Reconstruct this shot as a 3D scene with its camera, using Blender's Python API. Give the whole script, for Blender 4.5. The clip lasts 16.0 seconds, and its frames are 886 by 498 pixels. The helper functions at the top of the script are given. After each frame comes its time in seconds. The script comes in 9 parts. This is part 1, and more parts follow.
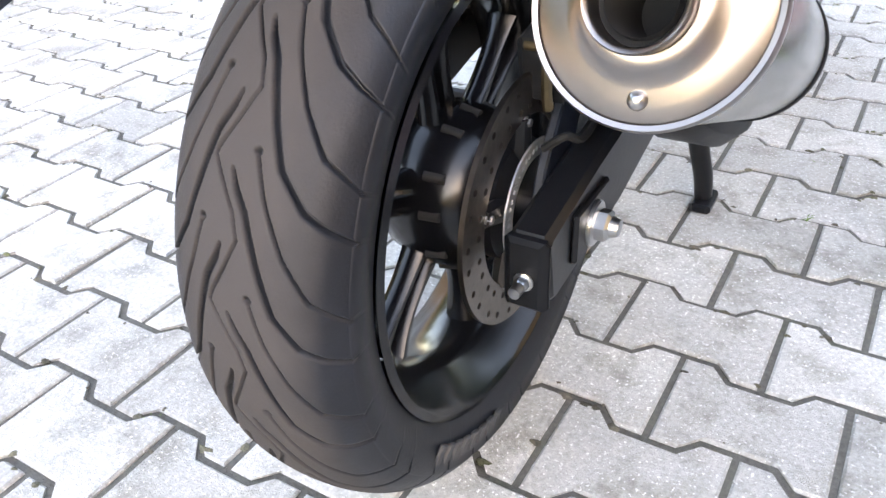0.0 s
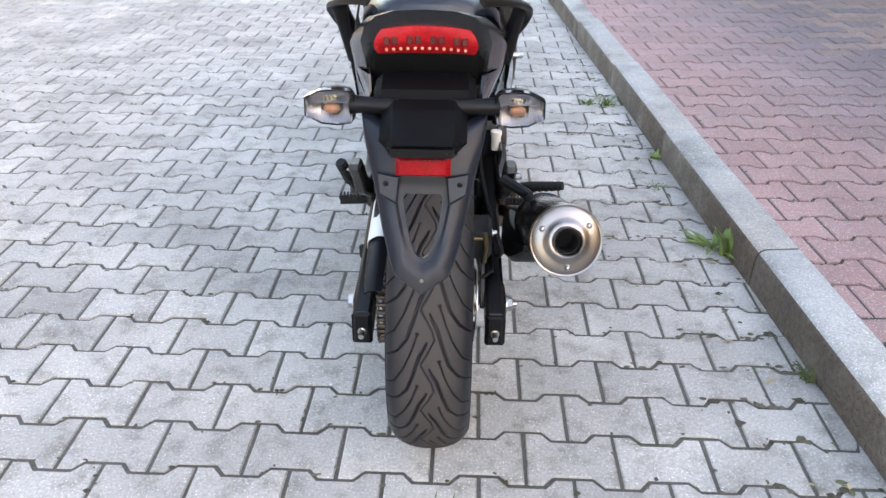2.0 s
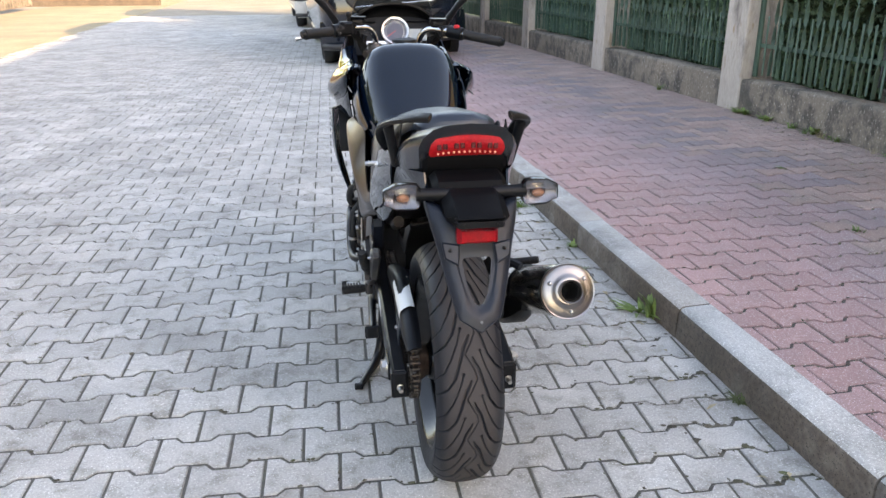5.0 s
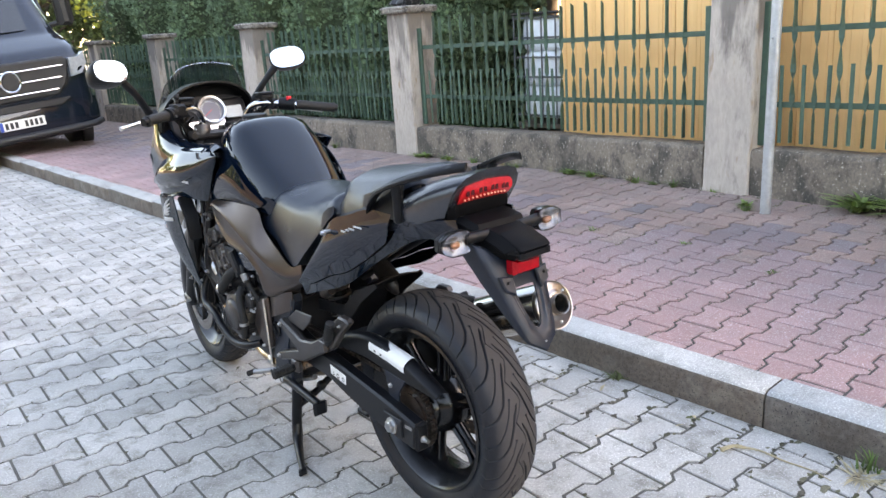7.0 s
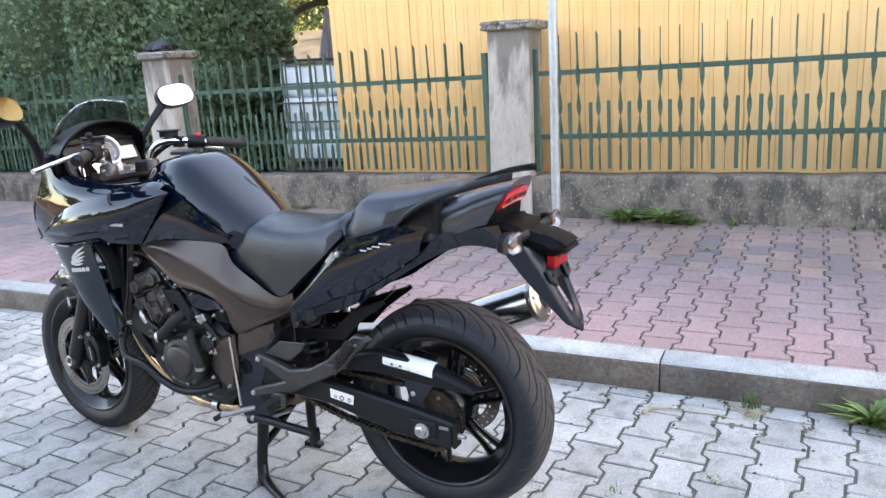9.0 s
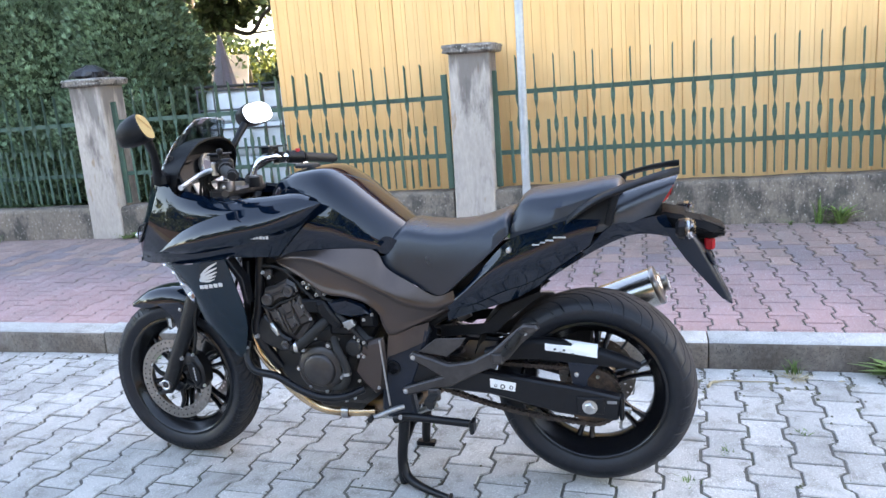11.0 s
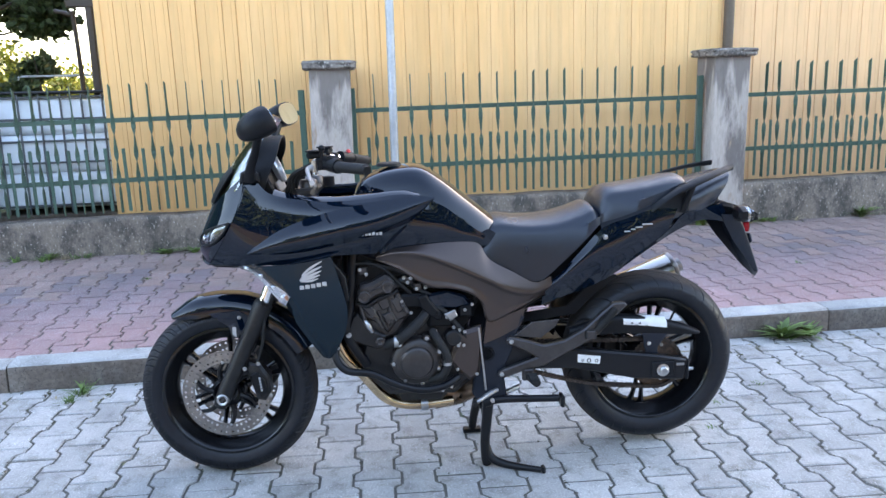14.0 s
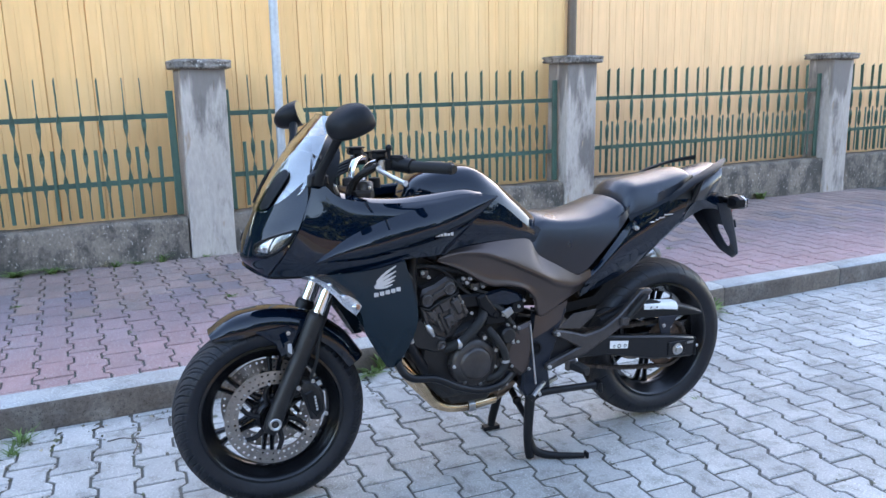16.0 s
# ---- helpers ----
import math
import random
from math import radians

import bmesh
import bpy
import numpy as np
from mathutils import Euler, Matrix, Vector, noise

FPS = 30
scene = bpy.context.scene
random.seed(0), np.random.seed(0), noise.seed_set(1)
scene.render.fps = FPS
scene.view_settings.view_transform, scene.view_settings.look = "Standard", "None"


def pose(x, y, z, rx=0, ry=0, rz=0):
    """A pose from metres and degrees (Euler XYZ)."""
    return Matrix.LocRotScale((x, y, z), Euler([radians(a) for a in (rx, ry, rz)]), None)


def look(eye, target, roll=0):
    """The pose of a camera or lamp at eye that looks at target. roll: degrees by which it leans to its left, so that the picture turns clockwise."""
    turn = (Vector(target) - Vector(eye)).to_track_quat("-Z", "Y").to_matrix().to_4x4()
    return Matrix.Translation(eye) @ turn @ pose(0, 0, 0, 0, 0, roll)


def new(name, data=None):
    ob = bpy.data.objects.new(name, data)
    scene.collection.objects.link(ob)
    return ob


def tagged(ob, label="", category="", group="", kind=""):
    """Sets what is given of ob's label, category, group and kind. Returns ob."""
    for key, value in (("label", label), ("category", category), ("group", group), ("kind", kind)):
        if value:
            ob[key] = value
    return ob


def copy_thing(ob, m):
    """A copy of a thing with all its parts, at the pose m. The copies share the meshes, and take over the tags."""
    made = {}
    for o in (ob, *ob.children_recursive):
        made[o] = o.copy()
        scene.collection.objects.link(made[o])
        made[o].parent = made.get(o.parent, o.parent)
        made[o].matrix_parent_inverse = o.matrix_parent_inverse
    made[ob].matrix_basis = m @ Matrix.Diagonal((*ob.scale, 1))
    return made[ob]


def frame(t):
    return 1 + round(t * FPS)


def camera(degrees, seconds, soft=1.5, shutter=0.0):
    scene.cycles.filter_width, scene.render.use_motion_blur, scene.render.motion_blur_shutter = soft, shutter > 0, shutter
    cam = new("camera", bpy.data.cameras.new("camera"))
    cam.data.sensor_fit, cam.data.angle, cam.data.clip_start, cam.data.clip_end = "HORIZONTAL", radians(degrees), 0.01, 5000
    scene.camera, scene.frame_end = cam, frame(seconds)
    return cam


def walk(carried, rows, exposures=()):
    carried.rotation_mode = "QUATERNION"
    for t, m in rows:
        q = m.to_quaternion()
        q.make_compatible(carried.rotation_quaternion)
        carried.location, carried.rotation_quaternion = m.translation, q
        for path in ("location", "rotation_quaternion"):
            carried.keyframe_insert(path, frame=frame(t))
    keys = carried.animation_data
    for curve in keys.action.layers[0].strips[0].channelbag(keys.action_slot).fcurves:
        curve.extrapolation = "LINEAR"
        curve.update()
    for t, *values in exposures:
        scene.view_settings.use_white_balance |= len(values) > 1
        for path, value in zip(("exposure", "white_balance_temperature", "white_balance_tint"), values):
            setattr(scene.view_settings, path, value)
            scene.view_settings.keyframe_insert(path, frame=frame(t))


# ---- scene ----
cam = camera(59.7, 16.0)
PATH = [
    (0, (0.372, -0.613, 0.702), (-0.44, 0.834, -0.415), -3.2),
    (0.5, (0.32, -0.786, 0.887), (-0.321, 0.719, -0.264), -1.9),
    (1, (0.236, -1.0, 1.028), (-0.196, 0.597, -0.097), -0.9),
    (1.5, (0.097, -1.22, 1.142), (-0.046, 0.467, 0.077), -0.3),
    (2, (0.027, -1.41, 1.235), (0.079, 0.333, 0.255), 0.7),
    (2.5, (-0.012, -1.611, 1.29), (0.098, 0.171, 0.389), 1.0),
    (3, (-0.061, -1.754, 1.319), (0.081, 0.045, 0.456), 1.0),
    (3.2, (-0.076, -1.805, 1.323), (0.08, -0.001, 0.474), 1.1),
    (5.3, (-0.42, -1.736, 1.291), (0.068, 0.079, 0.609), -0.6),
    (5.5, (-0.492, -1.719, 1.296), (0.09, 0.071, 0.621), -1.1),
    (6, (-0.724, -1.693, 1.303), (0.148, -0.019, 0.64), -2.4),
    (6.5, (-0.966, -1.602, 1.306), (0.134, -0.051, 0.685), -3.4),
    (7, (-1.152, -1.463, 1.303), (0.097, -0.006, 0.74), -3.7),
    (7.5, (-1.343, -1.345, 1.304), (0.075, -0.035, 0.782), -3.7),
    (8, (-1.496, -1.241, 1.3), (0.069, -0.098, 0.803), -3.5),
    (8.2, (-1.554, -1.181, 1.291), (0.06, -0.106, 0.801), -3.4),
    (10.3, (-2.099, -0.471, 1.308), (-0.266, 0.164, 0.821), -3.7),
    (10.5, (-2.137, -0.396, 1.304), (-0.293, 0.213, 0.825), -3.8),
    (11, (-2.258, -0.162, 1.308), (-0.372, 0.333, 0.865), -4.0),
    (11.5, (-2.281, 0.048, 1.309), (-0.361, 0.43, 0.9), -3.4),
    (12, (-2.368, 0.256, 1.319), (-0.424, 0.518, 0.933), -3.0),
    (12.5, (-2.474, 0.449, 1.319), (-0.516, 0.587, 0.936), -2.5),
    (13, (-2.484, 0.659, 1.291), (-0.522, 0.662, 0.902), -2.0),
    (13.5, (-2.481, 0.867, 1.289), (-0.528, 0.719, 0.888), -1.7),
    (14, (-2.497, 1.085, 1.292), (-0.56, 0.805, 0.882), -1.4),
    (14.5, (-2.457, 1.316, 1.292), (-0.545, 0.894, 0.882), -1.2),
    (15, (-2.367, 1.547, 1.303), (-0.491, 0.984, 0.899), -1.0),
    (15.5, (-2.3, 1.785, 1.297), (-0.471, 1.08, 0.896), -1.0),
    (16, (-2.203, 1.963, 1.288), (-0.442, 1.108, 0.879), -0.9),
]
walk(cam, [(t, look(eye, target, roll)) for t, eye, target, roll in PATH],
     [(0, 3.93, 9300, 20), (0.5, 3.65, 9300, 20), (1.0, 3.41, 9300, 20), (2.0, 3.16, 9300, 20), (3.2, 2.96, 9300, 20), (5.3, 2.90, 9300, 20), (6.2, 3.06, 9300, 20), (8.2, 3.40, 9100, 20), (10.3, 3.40, 8200, 19), (13, 3.22, 7600, 18), (16, 3.06, 7100, 18)])

# ---------------------------------------------------------------- world and light
world = bpy.data.worlds.new("sky")
scene.world = world
world.use_nodes = True
wn = world.node_tree
wn.nodes.clear()
sky = wn.nodes.new("ShaderNodeTexSky")
sky.sky_type = "NISHITA"
sky.sun_disc = False
SUN_EL, SUN_AZ = 19.5, 138.0  # degrees; azimuth clockwise from +y
sky.sun_elevation = radians(SUN_EL)
sky.sun_rotation = radians(SUN_AZ)
sky.air_density, sky.dust_density, sky.ozone_density = 1.0, 0.8, 1.3
bg = wn.nodes.new("ShaderNodeBackground")
bg.inputs["Strength"].default_value = 0.15
wout = wn.nodes.new("ShaderNodeOutputWorld")
wn.links.new(sky.outputs[0], bg.inputs["Color"])
wn.links.new(bg.outputs[0], wout.inputs["Surface"])

sun = new("sun", bpy.data.lights.new("sun", "SUN"))
sun.data.energy, sun.data.angle, sun.data.color = 2.2, radians(0.6), (1.0, 0.87, 0.68)
_az, _el = radians(SUN_AZ), radians(SUN_EL)
SUN_DIR = Vector((math.sin(_az) * math.cos(_el), math.cos(_az) * math.cos(_el), math.sin(_el)))
sun.matrix_world = look(SUN_DIR * 60, (0, 0, 0))


# ---------------------------------------------------------------- materials
def material(name, color, rough=0.6, metal=0.0, vary=0.12, grain=40.0, blotch=3.0, bump=0.15, bump_scale=None,
             per_object=0.0, per_island=0.0, coat=0.0, second=None, second_at=0.55, second_soft=0.1, second_scale=2.0,
             speck=None, speck_at=0.7, speck_scale=300.0, rough_vary=0.1, transmission=0.0, ior=1.5, alpha=1.0, emit=0.0,
             stretch=(1, 1, 1), specular=0.5):
    """A node material: base colour with variation at two scales, wear of a second colour, specks, bump and gloss."""
    m = bpy.data.materials.new(name)
    m.use_nodes = True
    nt = m.node_tree
    N, Lk = nt.nodes, nt.links
    b = N["Principled BSDF"]
    geo = N.new("ShaderNodeNewGeometry")
    mp = N.new("ShaderNodeMapping")
    mp.inputs["Scale"].default_value = stretch
    Lk.new(geo.outputs["Position"], mp.inputs["Vector"])

    def noise_tex(scale, detail=4.0, r=0.6):
        n = N.new("ShaderNodeTexNoise")
        n.inputs["Scale"].default_value, n.inputs["Detail"].default_value, n.inputs["Roughness"].default_value = scale, detail, r
        Lk.new(mp.outputs[0], n.inputs["Vector"])
        return n.outputs["Fac"]

    def mrange(src, a, bb, c, d):
        r = N.new("ShaderNodeMapRange")
        for i, v in ((1, a), (2, bb), (3, c), (4, d)):
            r.inputs[i].default_value = v
        Lk.new(src, r.inputs[0])
        return r.outputs[0]

    def mul(x, y):
        k = N.new("ShaderNodeMath")
        k.operation = "MULTIPLY"
        Lk.new(x, k.inputs[0])
        if isinstance(y, float):
            k.inputs[1].default_value = y
        else:
            Lk.new(y, k.inputs[1])
        return k.outputs[0]

    fine, broad = noise_tex(grain), noise_tex(blotch, 3.0)
    value = mul(mrange(fine, 0.3, 0.7, 1 - vary, 1 + vary), mrange(broad, 0.3, 0.7, 1 - vary, 1 + vary))
    if per_object:
        info = N.new("ShaderNodeObjectInfo")
        value = mul(value, mrange(info.outputs["Random"], 0, 1, 1 - per_object, 1 + per_object))
    if per_island:
        value = mul(value, mrange(geo.outputs["Random Per Island"], 0, 1, 1 - per_island, 1 + per_island))
    base = N.new("ShaderNodeRGB")
    base.outputs[0].default_value = (*color, 1)
    col = base.outputs[0]

    def mix(a, bb, fac):
        k = N.new("ShaderNodeMix")
        k.data_type = "RGBA"
        Lk.new(fac, k.inputs[0])
        Lk.new(a, k.inputs[6])
        if isinstance(bb, tuple):
            k.inputs[7].default_value = (*bb, 1)
        else:
            Lk.new(bb, k.inputs[7])
        return k.outputs[2]

    if second:
        col = mix(col, second, mrange(noise_tex(second_scale, 6.0, 0.7), second_at - second_soft, second_at + second_soft, 0, 1))
    if speck:
        col = mix(col, speck, mrange(noise_tex(speck_scale, 2.0, 0.5), speck_at - 0.03, speck_at + 0.03, 0, 1))
    tint = N.new("ShaderNodeMix")
    tint.data_type, tint.blend_type = "RGBA", "MULTIPLY"
    tint.inputs[0].default_value = 1.0
    Lk.new(col, tint.inputs[6])
    Lk.new(value, tint.inputs[7])
    Lk.new(tint.outputs[2], b.inputs["Base Color"])
    b.inputs["Metallic"].default_value = metal
    Lk.new(mrange(broad, 0.3, 0.7, max(0.02, rough - rough_vary * rough), min(1.0, rough + rough_vary * rough)), b.inputs["Roughness"])
    b.inputs["Specular IOR Level"].default_value = specular
    b.inputs["IOR"].default_value = ior
    if coat:
        b.inputs["Coat Weight"].default_value, b.inputs["Coat Roughness"].default_value = coat, 0.03
    if transmission:
        b.inputs["Transmission Weight"].default_value = transmission
    if alpha < 1:
        b.inputs["Alpha"].default_value = alpha
    if emit:
        Lk.new(col, b.inputs["Emission Color"])
        b.inputs["Emission Strength"].default_value = emit
    if bump:
        bp = N.new("ShaderNodeBump")
        bp.inputs["Strength"].default_value, bp.inputs["Distance"].default_value = bump, 0.004
        Lk.new(noise_tex(bump_scale or grain * 2, 5.0, 0.65), bp.inputs["Height"])
        Lk.new(bp.outputs[0], b.inputs["Normal"])
    return m


M_PAVER = material("grey_concrete", (0.437, 0.425, 0.402), 0.92, vary=0.20, grain=150, blotch=2.4, bump=0.9, bump_scale=360, per_object=0.12, per_island=0.12, specular=0.22,
                   second=(0.29, 0.276, 0.248), second_at=0.575, second_soft=0.08, second_scale=11.0, speck=(0.72, 0.71, 0.69), speck_at=0.655, speck_scale=230)
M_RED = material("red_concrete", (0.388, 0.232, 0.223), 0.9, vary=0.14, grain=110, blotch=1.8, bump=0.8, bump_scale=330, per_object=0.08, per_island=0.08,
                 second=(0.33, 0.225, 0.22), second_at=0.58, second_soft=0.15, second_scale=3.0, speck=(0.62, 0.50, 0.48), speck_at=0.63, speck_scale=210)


def tint_towards(m, color, x0, x1):
    """Darkens a material unevenly across the pavement, from x0 to x1."""
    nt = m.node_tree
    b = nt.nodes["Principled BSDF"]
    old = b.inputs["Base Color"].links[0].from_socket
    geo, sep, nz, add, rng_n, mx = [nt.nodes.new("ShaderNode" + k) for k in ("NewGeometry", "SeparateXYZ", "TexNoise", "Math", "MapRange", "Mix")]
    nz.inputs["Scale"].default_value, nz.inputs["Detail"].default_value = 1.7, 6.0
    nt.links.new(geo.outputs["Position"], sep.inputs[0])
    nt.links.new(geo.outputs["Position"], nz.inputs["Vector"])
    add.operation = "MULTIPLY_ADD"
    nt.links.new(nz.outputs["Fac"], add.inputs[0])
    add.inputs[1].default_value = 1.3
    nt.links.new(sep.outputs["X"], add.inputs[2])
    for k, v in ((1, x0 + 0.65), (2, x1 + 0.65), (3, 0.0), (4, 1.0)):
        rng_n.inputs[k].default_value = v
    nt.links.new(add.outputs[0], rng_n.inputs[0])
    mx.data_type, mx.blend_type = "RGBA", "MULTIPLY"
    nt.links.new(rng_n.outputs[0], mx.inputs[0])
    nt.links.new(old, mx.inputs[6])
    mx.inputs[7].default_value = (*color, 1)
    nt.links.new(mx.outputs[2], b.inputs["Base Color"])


tint_towards(M_RED, (0.50, 0.64, 0.70), 1.25, 2.60)
M_REDBROWN = material("brown_red_concrete", (0.278, 0.190, 0.168), 0.9, vary=0.16, grain=110, blotch=1.8, bump=0.8, bump_scale=330, per_object=0.10, per_island=0.10, second=(0.21, 0.165, 0.15), second_at=0.55, second_soft=0.12, second_scale=4.0, speck=(0.45, 0.38, 0.36), speck_at=0.64, speck_scale=210)
M_EARTH = material("dusty_earth", (0.27, 0.235, 0.185), 0.95, vary=0.2, grain=30, blotch=0.6, bump=0.6)
M_JOINT = material("grey_joint_sand", (0.120, 0.114, 0.102), 0.95, vary=0.25, grain=160, blotch=5, bump=0.7, bump_scale=500, specular=0.2, second=(0.075, 0.078, 0.055), second_at=0.60, second_scale=5)
M_SOIL = material("soil_and_moss", (0.125, 0.112, 0.090), 0.95, vary=0.3, grain=200, bump=0.8, per_island=0.4, specular=0.15, second=(0.085, 0.095, 0.045), second_at=0.56, second_scale=3)
M_SAND = material("joint_sand", (0.078, 0.070, 0.064), 0.95, vary=0.25, grain=120, blotch=4, bump=0.6, second=(0.07, 0.075, 0.05), second_at=0.58, second_scale=6)
M_KERBFACE = material("brown_kerb_face", (0.128, 0.102, 0.082), 0.92, vary=0.25, grain=60, blotch=4, bump=0.8, bump_scale=160, second=(0.200, 0.172, 0.148), second_at=0.57, second_scale=5, speck=(0.055, 0.046, 0.038), speck_at=0.64, speck_scale=160)
M_KERB = material("kerb_granite_concrete", (0.39, 0.385, 0.37), 0.88, vary=0.20, grain=120, blotch=3, bump=0.8, bump_scale=240, per_object=0.08,
                  second=(0.25, 0.245, 0.23), second_at=0.56, second_scale=4, speck=(0.60, 0.60, 0.58), speck_at=0.62, speck_scale=220)
M_PLINTH = material("pebble_concrete", (0.185, 0.150, 0.120), 0.95, vary=0.25, grain=70, blotch=2.2, bump=1.0, bump_scale=60,
                    second=(0.070, 0.062, 0.052), second_at=0.52, second_soft=0.07, second_scale=6, stretch=(1, 1, 0.7), speck=(0.30, 0.265, 0.23), speck_at=0.68, speck_scale=70)
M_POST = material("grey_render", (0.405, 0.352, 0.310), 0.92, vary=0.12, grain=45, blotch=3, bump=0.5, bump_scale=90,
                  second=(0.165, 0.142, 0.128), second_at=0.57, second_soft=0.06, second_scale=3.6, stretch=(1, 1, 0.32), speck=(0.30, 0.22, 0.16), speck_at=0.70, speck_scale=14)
M_CAP = material("lichen_concrete_cap", (0.235, 0.212, 0.192), 0.95, vary=0.28, grain=60, blotch=6, bump=1.0, bump_scale=50, second=(0.075, 0.068, 0.060), second_at=0.54, second_soft=0.06, second_scale=14, speck=(0.42, 0.40, 0.36), speck_at=0.66, speck_scale=60)
M_GREEN = material("green_fence_paint", (0.042, 0.092, 0.067), 0.55, vary=0.14, grain=30, blotch=2.5, bump=0.12, per_object=0.10, second=(0.025, 0.06, 0.045), second_at=0.66, second_scale=6)
M_YELLOW = material("yellow_boards", (0.83, 0.480, 0.196), 0.62, vary=0.05, grain=18, blotch=0.8, bump=0.12, bump_scale=50, per_object=0.045,
                    second=(0.83, 0.525, 0.25), second_at=0.55, second_scale=0.7, stretch=(1, 1, 0.15))
M_PEACH = material("peach_boards", (0.84, 0.515, 0.265), 0.62, vary=0.05, grain=18, blotch=0.8, bump=0.12, bump_scale=50, per_object=0.03, stretch=(1, 1, 0.15))
M_GAP = material("board_backing", (0.68, 0.40, 0.165), 0.9)
M_POLE = material("galvanised_pole", (0.42, 0.44, 0.46), 0.5, metal=0.55, vary=0.12, grain=30, blotch=5, bump=0.1)
M_PIPE = material("brown_downpipe", (0.10, 0.07, 0.05), 0.45, vary=0.1)
M_GRASS = material("grass_blades", (0.10, 0.17, 0.035), 0.7, vary=0.3, grain=25, bump=0, per_island=0.35)
M_DRY = material("dry_stalks", (0.36, 0.30, 0.19), 0.85, vary=0.2, per_island=0.3, bump=0)
M_THUJA_SHADE = material("thuja_shade", (0.035, 0.056, 0.024), 0.9, vary=0.3, grain=14, bump=0.8, bump_scale=30)
M_THUJA = material("thuja_sprays", (0.126, 0.202, 0.116), 0.75, vary=0.3, grain=9, blotch=1.2, bump=0, per_island=0.5)
M_LEAF = material("tree_leaves", (0.090, 0.130, 0.055), 0.65, vary=0.3, grain=6, bump=0, per_island=0.5)
M_LEAF_Y = material("sunny_leaves", (0.24, 0.26, 0.045), 0.65, vary=0.3, grain=6, bump=0, per_island=0.5)
M_BARK = material("bark", (0.09, 0.07, 0.055), 0.9, vary=0.3, bump=0.8)
M_PLASTER = material("beige_plaster", (0.36, 0.31, 0.25), 0.9, vary=0.08, grain=8, blotch=0.5, bump=0.3)
M_ROOF = material("clay_roof", (0.27, 0.11, 0.065), 0.8, vary=0.2, grain=6)
M_GARDEN = material("garden_soil_grass", (0.10, 0.12, 0.05), 0.95, vary=0.35, grain=14, blotch=1.0, bump=0.6)
M_TANK_W = material("white_tank_plastic", (0.74, 0.79, 0.83), 0.45, vary=0.06, grain=6)
M_CAGE = material("galvanised_cage", (0.11, 0.12, 0.13), 0.5, metal=0.3, vary=0.1)
M_TENT = material("beige_canvas", (0.27, 0.24, 0.20), 0.9, vary=0.1)
M_BAG = material("black_plastic_bag", (0.015, 0.015, 0.017), 0.35, vary=0.2)
M_FRAME_W = material("white_painted_metal", (0.70, 0.71, 0.72), 0.45, vary=0.05)
M_PARASOL = material("mauve_parasol", (0.33, 0.29, 0.33), 0.85, vary=0.1)


def thin_glass(name, tint, ior):
    """A thin clear shell: tinted see-through with a glossy sheen that grows at grazing angles."""
    m = bpy.data.materials.new(name)
    m.use_nodes = True
    nt = m.node_tree
    nt.nodes.clear()
    tr, gl, lw, pw, ml, mx, out = [nt.nodes.new("ShaderNode" + k) for k in ("BsdfTransparent", "BsdfGlossy", "LayerWeight", "Math", "Math", "MixShader", "OutputMaterial")]
    tr.inputs["Color"].default_value = (*tint, 1)
    gl.inputs["Roughness"].default_value = 0.03
    lw.inputs["Blend"].default_value = 0.5
    f0 = ((ior - 1) / (ior + 1)) ** 2
    pw.operation, pw.inputs[1].default_value = "POWER", 4.0
    nt.links.new(lw.outputs["Facing"], pw.inputs[0])
    ml.operation, ml.inputs[1].default_value, ml.inputs[2].default_value = "MULTIPLY_ADD", 1 - f0, f0
    nt.links.new(pw.outputs[0], ml.inputs[0])
    nt.links.new(ml.outputs[0], mx.inputs[0])
    nt.links.new(tr.outputs[0], mx.inputs[1])
    nt.links.new(gl.outputs[0], mx.inputs[2])
    nt.links.new(mx.outputs[0], out.inputs["Surface"])
    return m


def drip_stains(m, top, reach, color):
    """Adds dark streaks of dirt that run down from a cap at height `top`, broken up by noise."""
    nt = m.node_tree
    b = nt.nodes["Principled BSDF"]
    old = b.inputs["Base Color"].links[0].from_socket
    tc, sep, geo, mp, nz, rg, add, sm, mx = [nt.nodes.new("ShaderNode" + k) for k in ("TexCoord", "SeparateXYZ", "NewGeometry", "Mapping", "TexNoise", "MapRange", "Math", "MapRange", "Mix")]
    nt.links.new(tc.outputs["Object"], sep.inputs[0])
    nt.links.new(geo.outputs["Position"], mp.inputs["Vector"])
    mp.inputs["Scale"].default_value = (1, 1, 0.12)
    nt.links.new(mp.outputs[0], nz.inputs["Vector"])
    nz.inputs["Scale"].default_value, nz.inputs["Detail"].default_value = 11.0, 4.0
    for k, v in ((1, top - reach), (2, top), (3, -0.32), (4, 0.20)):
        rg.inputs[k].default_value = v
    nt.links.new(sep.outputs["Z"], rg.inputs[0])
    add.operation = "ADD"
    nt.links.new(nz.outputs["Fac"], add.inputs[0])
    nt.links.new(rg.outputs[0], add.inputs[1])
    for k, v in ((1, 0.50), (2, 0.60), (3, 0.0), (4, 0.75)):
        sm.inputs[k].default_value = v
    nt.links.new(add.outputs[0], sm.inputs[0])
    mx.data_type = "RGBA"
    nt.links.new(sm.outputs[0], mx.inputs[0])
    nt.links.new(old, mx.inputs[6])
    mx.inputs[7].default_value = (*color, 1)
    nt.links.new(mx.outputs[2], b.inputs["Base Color"])


